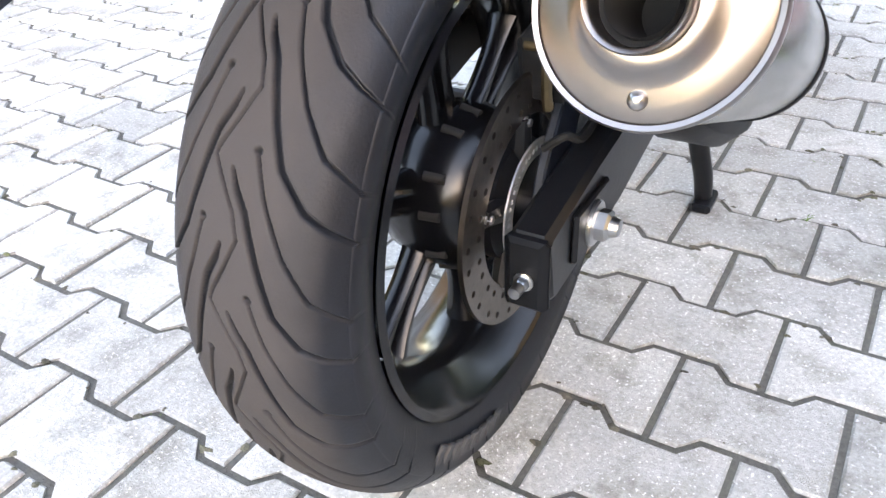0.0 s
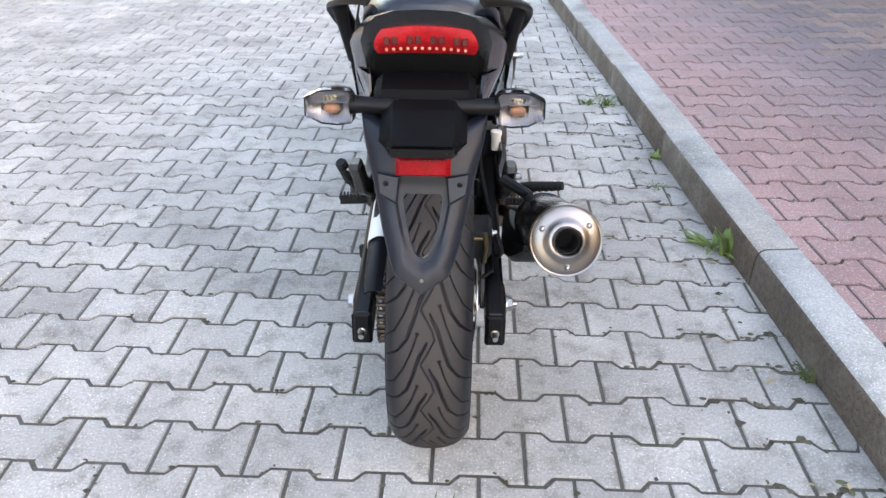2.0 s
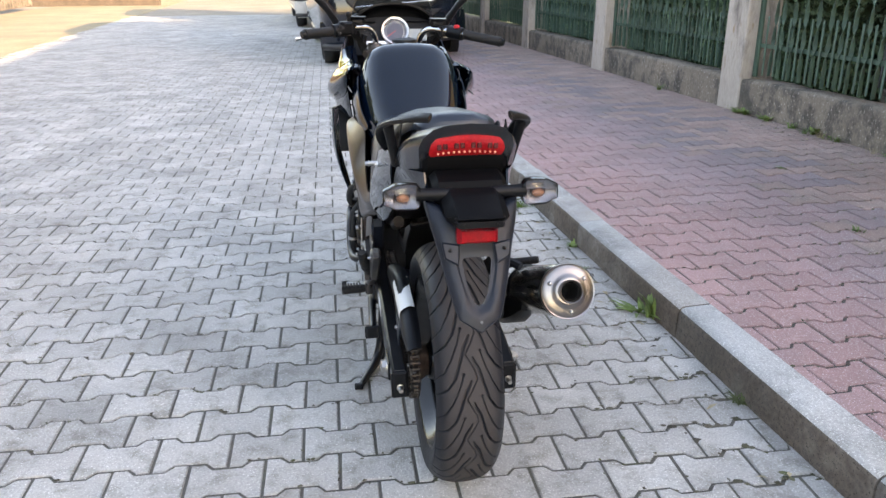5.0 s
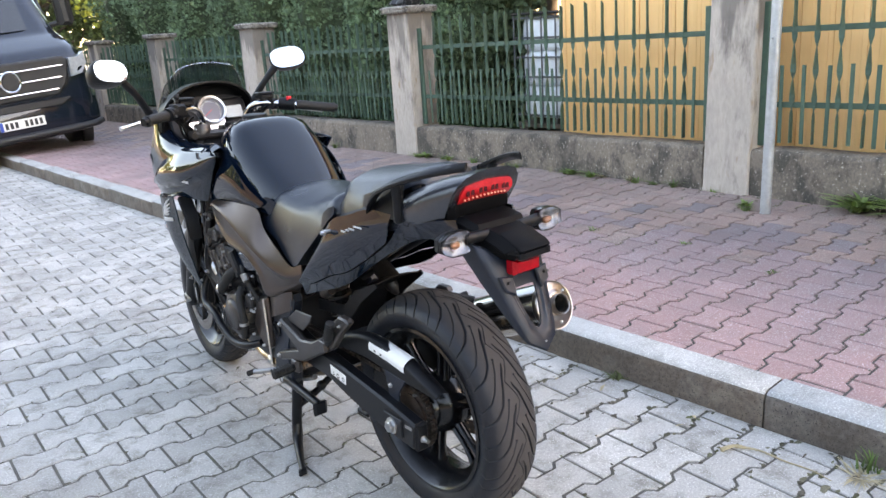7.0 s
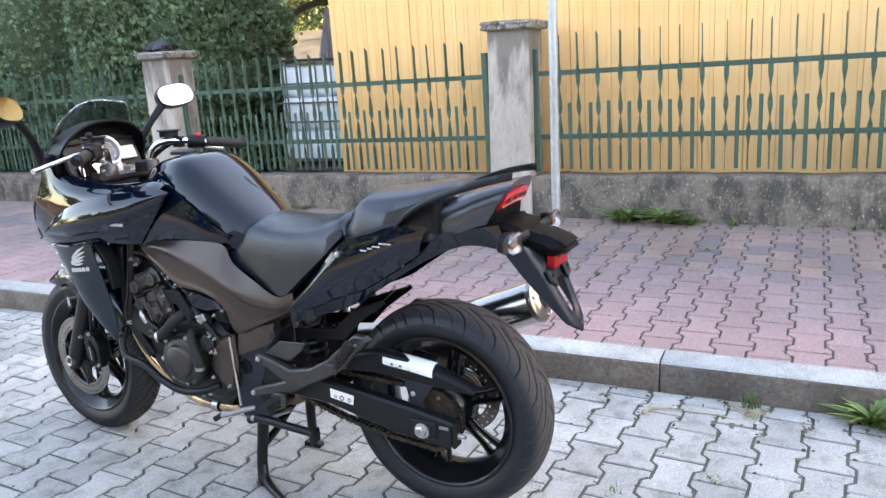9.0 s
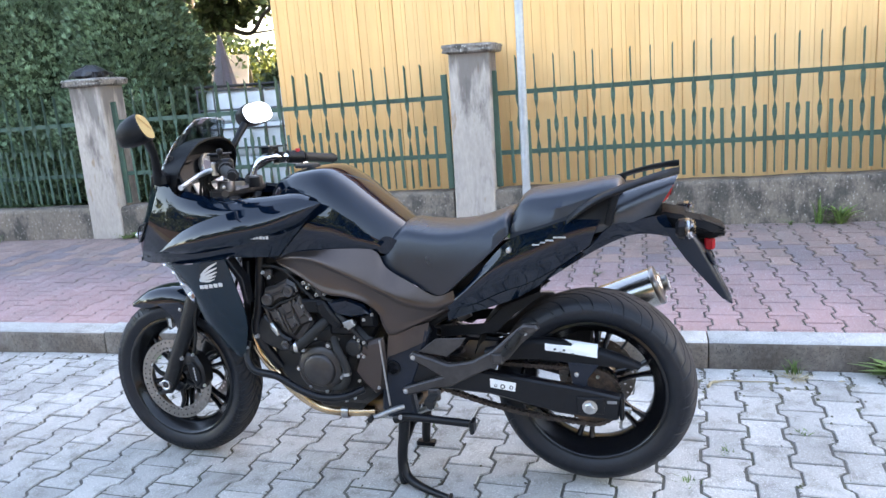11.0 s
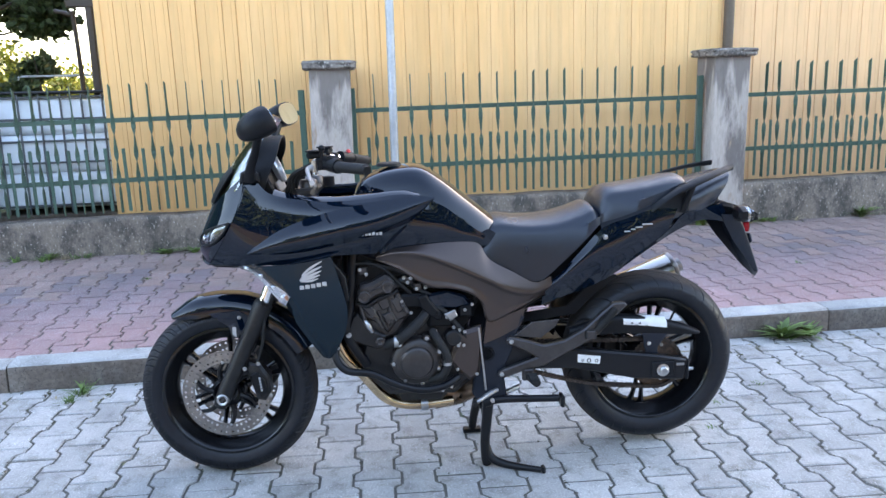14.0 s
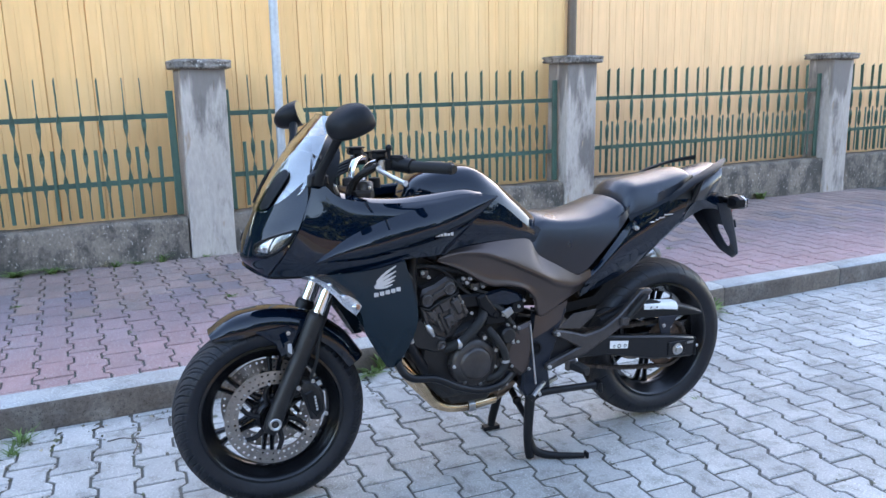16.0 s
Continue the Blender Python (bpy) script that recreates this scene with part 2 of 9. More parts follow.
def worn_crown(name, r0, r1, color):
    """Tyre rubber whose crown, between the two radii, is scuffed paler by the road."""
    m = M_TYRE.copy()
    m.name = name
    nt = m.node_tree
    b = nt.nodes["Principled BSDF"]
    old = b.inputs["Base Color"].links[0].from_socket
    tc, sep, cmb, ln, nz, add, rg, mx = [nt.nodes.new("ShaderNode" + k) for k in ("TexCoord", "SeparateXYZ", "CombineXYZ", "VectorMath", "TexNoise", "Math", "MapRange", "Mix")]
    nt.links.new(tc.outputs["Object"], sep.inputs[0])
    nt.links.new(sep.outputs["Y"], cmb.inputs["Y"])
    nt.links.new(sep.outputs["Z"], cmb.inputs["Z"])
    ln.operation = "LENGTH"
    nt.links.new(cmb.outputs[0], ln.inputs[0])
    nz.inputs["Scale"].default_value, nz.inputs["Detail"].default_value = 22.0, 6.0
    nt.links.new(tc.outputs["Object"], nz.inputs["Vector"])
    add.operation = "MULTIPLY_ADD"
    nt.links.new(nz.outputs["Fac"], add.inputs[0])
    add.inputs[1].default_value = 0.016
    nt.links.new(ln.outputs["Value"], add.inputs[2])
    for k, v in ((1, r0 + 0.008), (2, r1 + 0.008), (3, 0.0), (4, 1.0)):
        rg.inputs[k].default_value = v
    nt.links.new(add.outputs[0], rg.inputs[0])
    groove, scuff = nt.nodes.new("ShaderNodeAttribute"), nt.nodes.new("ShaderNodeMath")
    groove.attribute_name = "dark_rubber"
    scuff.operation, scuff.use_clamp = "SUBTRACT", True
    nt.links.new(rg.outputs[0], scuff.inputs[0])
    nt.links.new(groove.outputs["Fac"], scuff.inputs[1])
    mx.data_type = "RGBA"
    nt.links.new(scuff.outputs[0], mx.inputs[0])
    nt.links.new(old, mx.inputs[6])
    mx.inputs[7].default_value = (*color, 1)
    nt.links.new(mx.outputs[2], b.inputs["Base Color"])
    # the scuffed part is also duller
    for slot, dark_rubber, worn in (("Specular IOR Level", 0.32, 0.08), ("Roughness", 0.42, 0.80)):
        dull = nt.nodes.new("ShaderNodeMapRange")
        dull.inputs[3].default_value, dull.inputs[4].default_value = dark_rubber, worn
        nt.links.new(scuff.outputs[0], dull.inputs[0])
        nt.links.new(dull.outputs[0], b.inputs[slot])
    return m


# ---------------------------------------------------------------- mesh builder
class Mb:
    """Collects vertices and faces of one mesh; every add takes a matrix."""

    def __init__(self):
        self.v, self.f = [], []

    def add(self, verts, faces, m=None):
        n = len(self.v)
        self.v += [(m @ Vector(p))[:] for p in verts] if m else [tuple(p) for p in verts]
        self.f += [tuple(i + n for i in f) for f in faces]
        return self

    def rings(self, rings, closed=True, cap0=True, cap1=True, m=None):
        """Joins rings of equally many points."""
        k, verts, faces = len(rings[0]), [], []
        for r in rings:
            verts += list(r)
        for i in range(len(rings) - 1):
            for j in range(k if closed else k - 1):
                a, b = i * k + j, i * k + (j + 1) % k
                faces.append((a, b, b + k, a + k))
        if closed and cap0:
            faces.append(tuple(reversed(range(k))))
        if closed and cap1:
            faces.append(tuple(range((len(rings) - 1) * k, len(rings) * k)))
        return self.add(verts, faces, m)

    def box(self, x0, x1, y0, y1, z0, z1, c=0.004, m=None):
        """A box with chamfered edges."""
        c = min(c, 0.45 * min(x1 - x0, y1 - y0, z1 - z0))

        def ring(d, z):
            return [(x0 + d, y0 + 2 * c - d, z), (x0 + 2 * c - d, y0 + d, z), (x1 - 2 * c + d, y0 + d, z), (x1 - d, y0 + 2 * c - d, z),
                    (x1 - d, y1 - 2 * c + d, z), (x1 - 2 * c + d, y1 - d, z), (x0 + 2 * c - d, y1 - d, z), (x0 + d, y1 - 2 * c + d, z)]
        return self.rings([ring(c, z0), ring(0, z0 + c), ring(0, z1 - c), ring(c, z1)], m=m)

    def prism(self, outline, d0, d1, c=0.003, m=None, axis="x"):
        """An outline extruded from d0 to d1 along an axis, with chamfered rims. Outline in (y, z) for x, (x, z) for y, (x, y) for z."""
        pts = [Vector((p[0], p[1])) for p in outline]
        n = len(pts)
        area = sum(pts[i].x * pts[(i + 1) % n].y - pts[(i + 1) % n].x * pts[i].y for i in range(n))
        if (area < 0) != (axis == "y"):
            pts.reverse()
        inner = []
        s = -1 if axis == "y" else 1
        for i in range(n):
            a, b = (pts[i] - pts[i - 1]), (pts[(i + 1) % n] - pts[i])
            na = Vector((-a.y, a.x)).normalized() * s
            nb = Vector((-b.y, b.x)).normalized() * s
            k = na + nb
            k = k / max(0.35, k.length_squared / 2) if k.length > 1e-6 else na
            inner.append(pts[i] + k * c)
        put = {"x": lambda p, d: (d, p.x, p.y), "y": lambda p, d: (p.x, d, p.y), "z": lambda p, d: (p.x, p.y, d)}[axis]
        lo, hi = min(d0, d1), max(d0, d1)
        cc = min(c, (hi - lo) * 0.45)
        return self.rings([[put(p, lo) for p in inner], [put(p, lo + cc) for p in pts], [put(p, hi - cc) for p in pts], [put(p, hi) for p in inner]], m=m)

    def lathe(self, profile, n=48, axis="x", m=None, closed=False, centre=(0, 0, 0)):
        """A profile of (offset along the axis, radius) turned round the axis. closed: the profile is a loop."""
        rings = []
        for i in range(n):
            a = 2 * math.pi * i / n
            c, s = math.cos(a), math.sin(a)
            row = []
            for d, r in profile:
                p = {"x": (d, r * c, r * s), "y": (r * s, d, r * c), "z": (r * c, r * s, d)}[axis]
                row.append((p[0] + centre[0], p[1] + centre[1], p[2] + centre[2]))
            rings.append(row)
        k, verts, faces = len(profile), [p for r in rings for p in r], []
        for i in range(n):
            i2 = (i + 1) % n
            for j in range(k if closed else k - 1):
                j2 = (j + 1) % k
                faces.append((i * k + j, i2 * k + j, i2 * k + j2, i * k + j2))
        return self.add(verts, faces, m)

    def tube(self, pts, r, n=10, m=None, smooth=6, cap=True):
        """A round bar along points, rounded between them. r: one radius or one for each point."""
        rad = [r] * len(pts) if isinstance(r, (int, float)) else list(r)
        P, Rr = curve(pts, smooth, rad)
        rings, up = [], None
        for i, p in enumerate(P):
            d = (P[min(i + 1, len(P) - 1)] - P[max(i - 1, 0)]).normalized()
            if up is None:
                up = d.orthogonal().normalized()
            up = (up - d * up.dot(d)).normalized()
            side = d.cross(up)
            rings.append([p + (up * math.cos(2 * math.pi * j / n) + side * math.sin(2 * math.pi * j / n)) * Rr[i] for j in range(n)])
        return self.rings(rings, cap0=cap, cap1=cap, m=m)

    def loft(self, sections, n=None, m=None, cap0=True, cap1=True):
        """Closed rings of equally many points, optionally refined between by a smooth curve."""
        rings = [[Vector(p) for p in s] for s in sections]
        if n:
            cols = [curve([r[j] for r in rings], n, None, total=True)[0] for j in range(len(rings[0]))]
            rings = [[c[i] for c in cols] for i in range(n + 1)]
        return self.rings(rings, m=m, cap0=cap0, cap1=cap1)

    def ball(self, centre, r, m=None, n=12):
        rx, ry, rz = r if isinstance(r, tuple) else (r, r, r)
        rings = []
        for i in range(1, n):
            t = math.pi * i / n
            rings.append([(centre[0] + rx * math.sin(t) * math.cos(2 * math.pi * j / (2 * n)), centre[1] + ry * math.sin(t) * math.sin(2 * math.pi * j / (2 * n)),
                           centre[2] - rz * math.cos(t)) for j in range(2 * n)])
        return self.rings(rings, m=m)

    def bolt(self, p, r=0.006, h=0.006, axis="x", sign=-1):
        """A hexagon head on a washer."""
        p, r = Vector(p), r * (0.68 if r < 0.012 else 1.0)
        ax = {"x": Vector((1, 0, 0)), "y": Vector((0, 1, 0)), "z": Vector((0, 0, 1))}[axis] * sign
        u = ax.orthogonal().normalized()
        w = ax.cross(u)

        def ring(rr, d, k, ph=0.0):
            return [p + ax * d + (u * math.cos(2 * math.pi * j / k + ph) + w * math.sin(2 * math.pi * j / k + ph)) * rr for j in range(k)]
        self.rings([ring(r * 1.35, 0, 12), ring(r * 1.35, h * 0.25, 12), ring(r * 1.15, h * 0.3, 12)])
        self.rings([ring(r, h * 0.3, 6), ring(r, h * 0.85, 6), ring(r * 0.8, h, 6)])
        return self

    def mesh(self, name, mat, angle=38):
        me = bpy.data.meshes.new(name)
        me.from_pydata(self.v, [], self.f)
        bm = bmesh.new()
        bm.from_mesh(me)
        bmesh.ops.recalc_face_normals(bm, faces=bm.faces)
        bm.to_mesh(me)
        bm.free()
        if angle:
            me.polygons.foreach_set("use_smooth", [True] * len(me.polygons))
            me.set_sharp_from_angle(angle=radians(angle))
        me.materials.append(mat)
        return me


def curve(pts, steps, radii=None, total=False):
    """Catmull-Rom through the points; steps for each span, or in total along the whole length."""
    P = [Vector(p) for p in pts]
    if len(P) == 2:
        k = steps if total else 1
        return [P[0].lerp(P[1], i / k) for i in range(k + 1)], ([radii[0] + (radii[1] - radii[0]) * i / k for i in range(k + 1)] if radii else None)
    n = len(P) - 1
    count = steps if total else steps * n
    out, rr = [], []
    for i in range(count + 1):
        s = i / count * n
        a = min(int(s), n - 1)
        t = s - a
        p0 = P[a - 1] if a > 0 else P[0] * 2 - P[1]
        p1, p2 = P[a], P[a + 1]
        p3 = P[a + 2] if a + 2 <= n else P[n] * 2 - P[n - 1]
        out.append(0.5 * ((2 * p1) + (p2 - p0) * t + (2 * p0 - 5 * p1 + 4 * p2 - p3) * t * t + (3 * p1 - p0 - 3 * p2 + p3) * t * t * t))
        if radii:
            rr.append(radii[a] + (radii[a + 1] - radii[a]) * t)
    return out, rr if radii else None


def part(name, mb, mat, parent, label="", angle=38, split=1):
    """One mesh object under a thing or under a part. split: how many equal pieces the builder holds, each made an object."""
    if split > 1:
        nv, nf = len(mb.v) // split, len(mb.f) // split
        for k in range(split):
            q = Mb()
            q.v = mb.v[k * nv:(k + 1) * nv]
            q.f = [tuple(i - k * nv for i in f) for f in mb.f[k * nf:(k + 1) * nf]]
            part(name, q, mat, parent, label, angle)
        return None
    ob = new(name, mb.mesh(name, mat, angle))
    ob.parent = parent
    if label:
        ob["label"] = label
    return ob


def thing(name, label, category, m=None, group="", kind=""):
    """An empty that carries the parts of one thing."""
    ob = tagged(new(name), label, category, group, kind)
    if m:
        ob.matrix_world = m
    return ob


def solid(name, mb, mat, label, category="", kind="", group="", m=None, angle=38):
    """A thing of a single mesh."""
    ob = tagged(new(name, mb.mesh(name, mat, angle)), label, category, group, kind)
    if m:
        ob.matrix_world = m
    return ob


def fall(y):
    """The street falls gently away beyond the motorcycle."""
    return -0.012 * max(0.0, y - 2.5)


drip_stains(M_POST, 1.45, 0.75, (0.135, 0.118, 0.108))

# ---------------------------------------------------------------- ground, kerb, pavement
KX0, KX1, KZ = 1.02, 1.145, 0.122     # kerb face, kerb back, kerb top
PAVE_BACK = 3.50
PITCH, ROW = 0.2033, 0.1388

g = Mb()
ys = [-400, -60, -6, 2.5, 30, 60, 400]
for a, b in zip(ys, ys[1:]):
    g.add([(-400, a, fall(min(a, 60)) - 0.022), (400, a, fall(min(a, 60)) - 0.022), (400, b, fall(min(b, 60)) - 0.022), (-400, b, fall(min(b, 60)) - 0.022)], [(0, 1, 2, 3)])
ground = solid("ground", g, M_EARTH, "bare dusty ground beyond the paving", "ground", "structure", angle=0)


def paver_mesh(name, mat, low=False):
    """One bone-shaped paving block with chamfered rim, long axis along x."""
    h, l, a = ROW / 2 - 0.0038, PITCH / 2 - 0.0034, 0.0125
    top = [(-l, h + a), (-0.066, h + a), (-0.044, h - a), (0.044, h - a), (0.066, h + a), (l, h + a)]
    out = [(x, y) for x, y in top] + [(-x, -y) for x, y in top]

    def ring(s, z):
        res = []
        for x, y in out:
            res.append((x - math.copysign(s, x), y - math.copysign(s, y), z))
        return res
    mb = Mb()
    rings = [ring(0.0040, 0.0), ring(0.0010, -0.0028), ring(0, -0.02)]
    if low:
        rings = rings[:2] + [ring(0, -0.013)]
    mb.rings([list(reversed(r)) for r in rings], cap0=True, cap1=False)
    return mb


def lay_pavers(owner, mat, x0, x1, y0, y1, base, near, stuff_name, anchor, turn, pick=None, second=None, low_x=-99.0, high_x=99.0, dirt=None):
    """Lays rows of blocks from an anchor block, turned by some degrees; those inside the stretch `near` are objects, the rest is joined."""
    one = paver_mesh("paver", mat)
    mesh1 = one.mesh("paver", mat, 25)
    mesh2 = one.mesh("paver", second, 25) if second else None
    low = paver_mesh("paver", mat, True)
    bulk, bulk2 = Mb(), Mb()
    soil, crumb = ([], []), random.Random(21)
    rim = [Vector(p) for p in one.v[:12]]
    rng = random.Random(5)
    ca, sa = math.cos(radians(turn)), math.sin(radians(turn))
    nr, nc = int((y1 - y0) / ROW) + 20, int((x1 - x0) / PITCH) + 20
    for r in range(-nr, nr):
        for c in range(-nc, nc):
            u, v = c * PITCH + (PITCH / 2 if r % 2 else 0.0), r * ROW
            x, y = anchor[0] + u * ca - v * sa, anchor[1] + u * sa + v * ca
            if not (x0 < x < x1 and y0 < y < y1):
                continue
            z = base(x, y) + rng.uniform(-0.0018, 0.0018)
            m = Matrix.Translation((x, y, z)) @ Euler((rng.gauss(0, 0.004), rng.gauss(0, 0.004), radians(turn) + rng.gauss(0, 0.006))).to_matrix().to_4x4()
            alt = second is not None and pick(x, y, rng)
            if dirt and dirt[0] < x < dirt[1] and dirt[2] < y < dirt[3]:
                edge = max(0.0, 1 - abs(x - dirt[4]) / 0.45)
                for _ in range(int(crumb.uniform(1, 6.5) + edge * crumb.uniform(4, 14))):
                    i = crumb.randrange(12)
                    p = rim[i].lerp(rim[(i + 1) % 12], crumb.random())
                    p = m @ (p + Vector((crumb.gauss(0, 0.003 + 0.010 * edge), crumb.gauss(0, 0.003 + 0.008 * edge), 0)))
                    if not low_x < p.x < high_x - 0.004:
                        continue
                    size, n0, st = crumb.uniform(0.0025, 0.0075) * (1 + 1.1 * edge), len(soil[0]), crumb.uniform(0.6, 2.2)
                    soil[0].append((p.x, p.y, p.z + 0.0022))
                    for k in range(7):
                        a = 2 * math.pi * k / 7
                        q = size * crumb.uniform(0.6, 1.2)
                        soil[0].append((p.x + q * math.cos(a) * st, p.y + q * math.sin(a), p.z - 0.0012))
                    soil[1].extend((n0, n0 + 1 + k, n0 + 1 + (k + 1) % 7) for k in range(7))
            if x < low_x + 0.13 or x > high_x - 0.13:
                # a block cut to fit along the kerb
                if x < low_x - 0.11 or x > high_x + 0.11:
                    continue
                half = Mb()
                half.v = [(min(max(p.x, low_x), high_x), p.y, p.z) for p in (m @ Vector(q) for q in one.v)]
                half.f = one.f
                if near[2] < y < near[3]:
                    ob = new("paver", half.mesh("paver", second if alt else mat, 25))
                    ob.parent = owner
                else:
                    (bulk2 if alt else bulk).add(half.v, half.f)
                continue
            if near[0] < x < near[1] and near[2] < y < near[3]:
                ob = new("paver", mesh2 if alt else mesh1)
                ob.parent = owner
                ob.matrix_basis = m
            else:
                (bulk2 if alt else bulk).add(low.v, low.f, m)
    if soil[0]:
        me = bpy.data.meshes.new("joint_soil")
        me.from_pydata(soil[0], [], soil[1])
        me.materials.append(M_SOIL)
        tagged(new("joint_soil", me), kind="stuff").parent = owner
    for mb, mt in ((bulk, mat), (bulk2, second)):
        if mb.v:
            me = bpy.data.meshes.new(stuff_name)
            me.from_pydata(mb.v, [], mb.f)
            me.materials.append(mt)
            ob = tagged(new(stuff_name, me), kind="stuff")
            ob.parent = owner


# kerb stones, one metre each
kerb = thing("kerb", "weathered concrete kerb stones along the street", "kerb", kind="structure")
for i in range(-4, 19):
    y0 = -0.44 + i
    s = Mb()
    prof = [(KX0 - 0.004, -0.10), (KX0, KZ - 0.03), (KX0 + 0.006, KZ - 0.012), (KX0 + 0.018, KZ - 0.002), (KX0 + 0.035, KZ), (KX1, KZ + 0.002), (KX1, -0.10)]
    s.prism(prof, 0.003, 0.997, 0.0012, axis="y")
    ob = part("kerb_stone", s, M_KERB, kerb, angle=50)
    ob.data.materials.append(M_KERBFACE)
    # faces towards the street and at the stone ends take the darker brown
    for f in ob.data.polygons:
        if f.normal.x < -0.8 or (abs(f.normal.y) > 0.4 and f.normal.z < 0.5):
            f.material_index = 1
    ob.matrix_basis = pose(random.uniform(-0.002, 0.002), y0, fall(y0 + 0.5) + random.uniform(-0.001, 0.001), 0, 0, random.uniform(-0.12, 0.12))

part("joint_filler", Mb().prism([(KX0 + 0.010, -0.10), (KX0 + 0.012, KZ - 0.014), (KX1 - 0.006, KZ - 0.006), (KX1 - 0.006, -0.10)], -4.3, 2.5, 0.001, axis="y"), M_SAND, kerb)

pavement = solid("pavement", Mb().prism([(-7, -0.6), (-7, KZ - 0.013), (2.5, KZ - 0.013), (26, KZ - 0.013 + fall(26)), (26, -0.6)], KX1, PAVE_BACK, 0.001), M_SAND, "red block pavement beside the fence", "pavement", "structure")

# ---------------------------------------------------------------- fence: plinth, posts, panels
POSTS = [-8.7, -5.5, -2.15, 1.06, 4.35, 7.28, 10.23, 12.95, 15.9, 18.9]


def lift(y):
    return -0.012 * (y - 1.0)


fence_wall = thing("wall_plinth", "low pebbly concrete plinth wall under the green fence", "wall", kind="structure")
for a, b in zip(POSTS, POSTS[1:]):
    y0, y1 = a + 0.165, b - 0.165
    rng = random.Random(int(a * 10))
    mb = Mb()
    n = 14
    rings = []
    for i in range(n + 1):
        y = y0 + (y1 - y0) * i / n
        z = 0.415 + lift(y) + rng.uniform(-0.006, 0.006)
        j = rng.uniform(-0.006, 0.006)
        rings.append([(3.468 + j, y, -0.1), (3.462 + j, y, z - 0.03), (3.470 + j, y, z - 0.008), (3.485, y, z), (3.66, y, z), (3.675, y, z - 0.015), (3.675, y, -0.1)])
    mb.rings(rings)
    part("plinth_section", mb, M_PLINTH, fence_wall, angle=50)


def build_post():
    p = thing("fence_post", "grey rendered concrete fence post with a rough cap and stains", "post", group="fence posts")
    s = Mb()
    s.loft([[(x * w, y * w, z) for x, y in ((-.155, -.145), (-.145, -.155), (.145, -.155), (.155, -.145), (.155, .145), (.145, .155), (-.145, .155), (-.155, .145))]
            for z, w in ((-0.1, 1.06), (0.1, 1.05), (0.16, 1.01), (0.8, 1.0), (1.45, 0.99))])
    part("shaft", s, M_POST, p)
    c = Mb()
    rng = random.Random(3)
    rings = []
    for z, w in ((1.441, 0.172), (1.447, 0.196), (1.458, 0.203), (1.474, 0.198), (1.490, 0.207), (1.502, 0.198), (1.508, 0.150)):
        ring = []
        for i in range(32):
            t = i / 32 * 4
            k, f = int(t), t - int(t)
            cx, cy = [(-1, -1), (1, -1), (1, 1), (-1, 1)][k]
            nx, ny = [(1, -1), (1, 1), (-1, 1), (-1, -1)][k]
            q = w + rng.uniform(-0.008, 0.005) - (0.014 if i % 8 == 0 else 0.0)
            ring.append(((cx + (nx - cx) * f) * q, (cy + (ny - cy) * f) * q, z + rng.uniform(-0.002, 0.002)))
        rings.append(ring)
    c.rings(rings)
    part("cap", c, M_CAP, p, "rough weathered concrete cap", angle=60)
    return p


post = build_post()
post.matrix_world = pose(3.595, POSTS[0], lift(POSTS[0]))
for y in POSTS[1:]:
    copy_thing(post, pose(3.595 + random.uniform(-0.01, 0.01), y, lift(y), random.uniform(-0.6, 0.6), random.uniform(-0.6, 0.6), random.uniform(-1.5, 1.5)))


def twisted_bar_mesh():
    """A flat bar twisted by three half turns between the rails, its blade edge-on above and below; the tip is cut aslant."""
    mb, rings = Mb(), []
    nodes = ((0.45, 0.0), (0.61, 0.0), (0.786, math.pi), (0.97, 2 * math.pi), (1.20, 3 * math.pi), (1.395, 3 * math.pi))
    for i in range(46):
        z = 0.45 + 0.945 * i / 45
        k = max(j for j in range(5) if z >= nodes[j][0] - 1e-9)
        (z0, a0), (z1, a1) = nodes[k], nodes[k + 1]
        t = (z - z0) / (z1 - z0)
        a = a0 + (a1 - a0) * (t - 0.10 * math.sin(2 * math.pi * t))
        w, th = 0.0158, 0.003
        c, q = math.cos(a), math.sin(a)
        cut = 0.022 if i == 45 else 0.0
        rings.append([(dx * c - dy * q, dx * q + dy * c, z - (cut if dx * c > 0 else 0.0)) for dx, dy in ((-w, -th), (w, -th), (w, th), (-w, th))])
    mb.rings(rings)
    return mb.mesh("twisted_bar", M_GREEN, 30)


BAR = twisted_bar_mesh()
SLAT = Mb().box(-0.0035, 0.0035, -0.0125, 0.0125, 0.455, 0.925, 0.002).mesh("slat", M_GREEN)


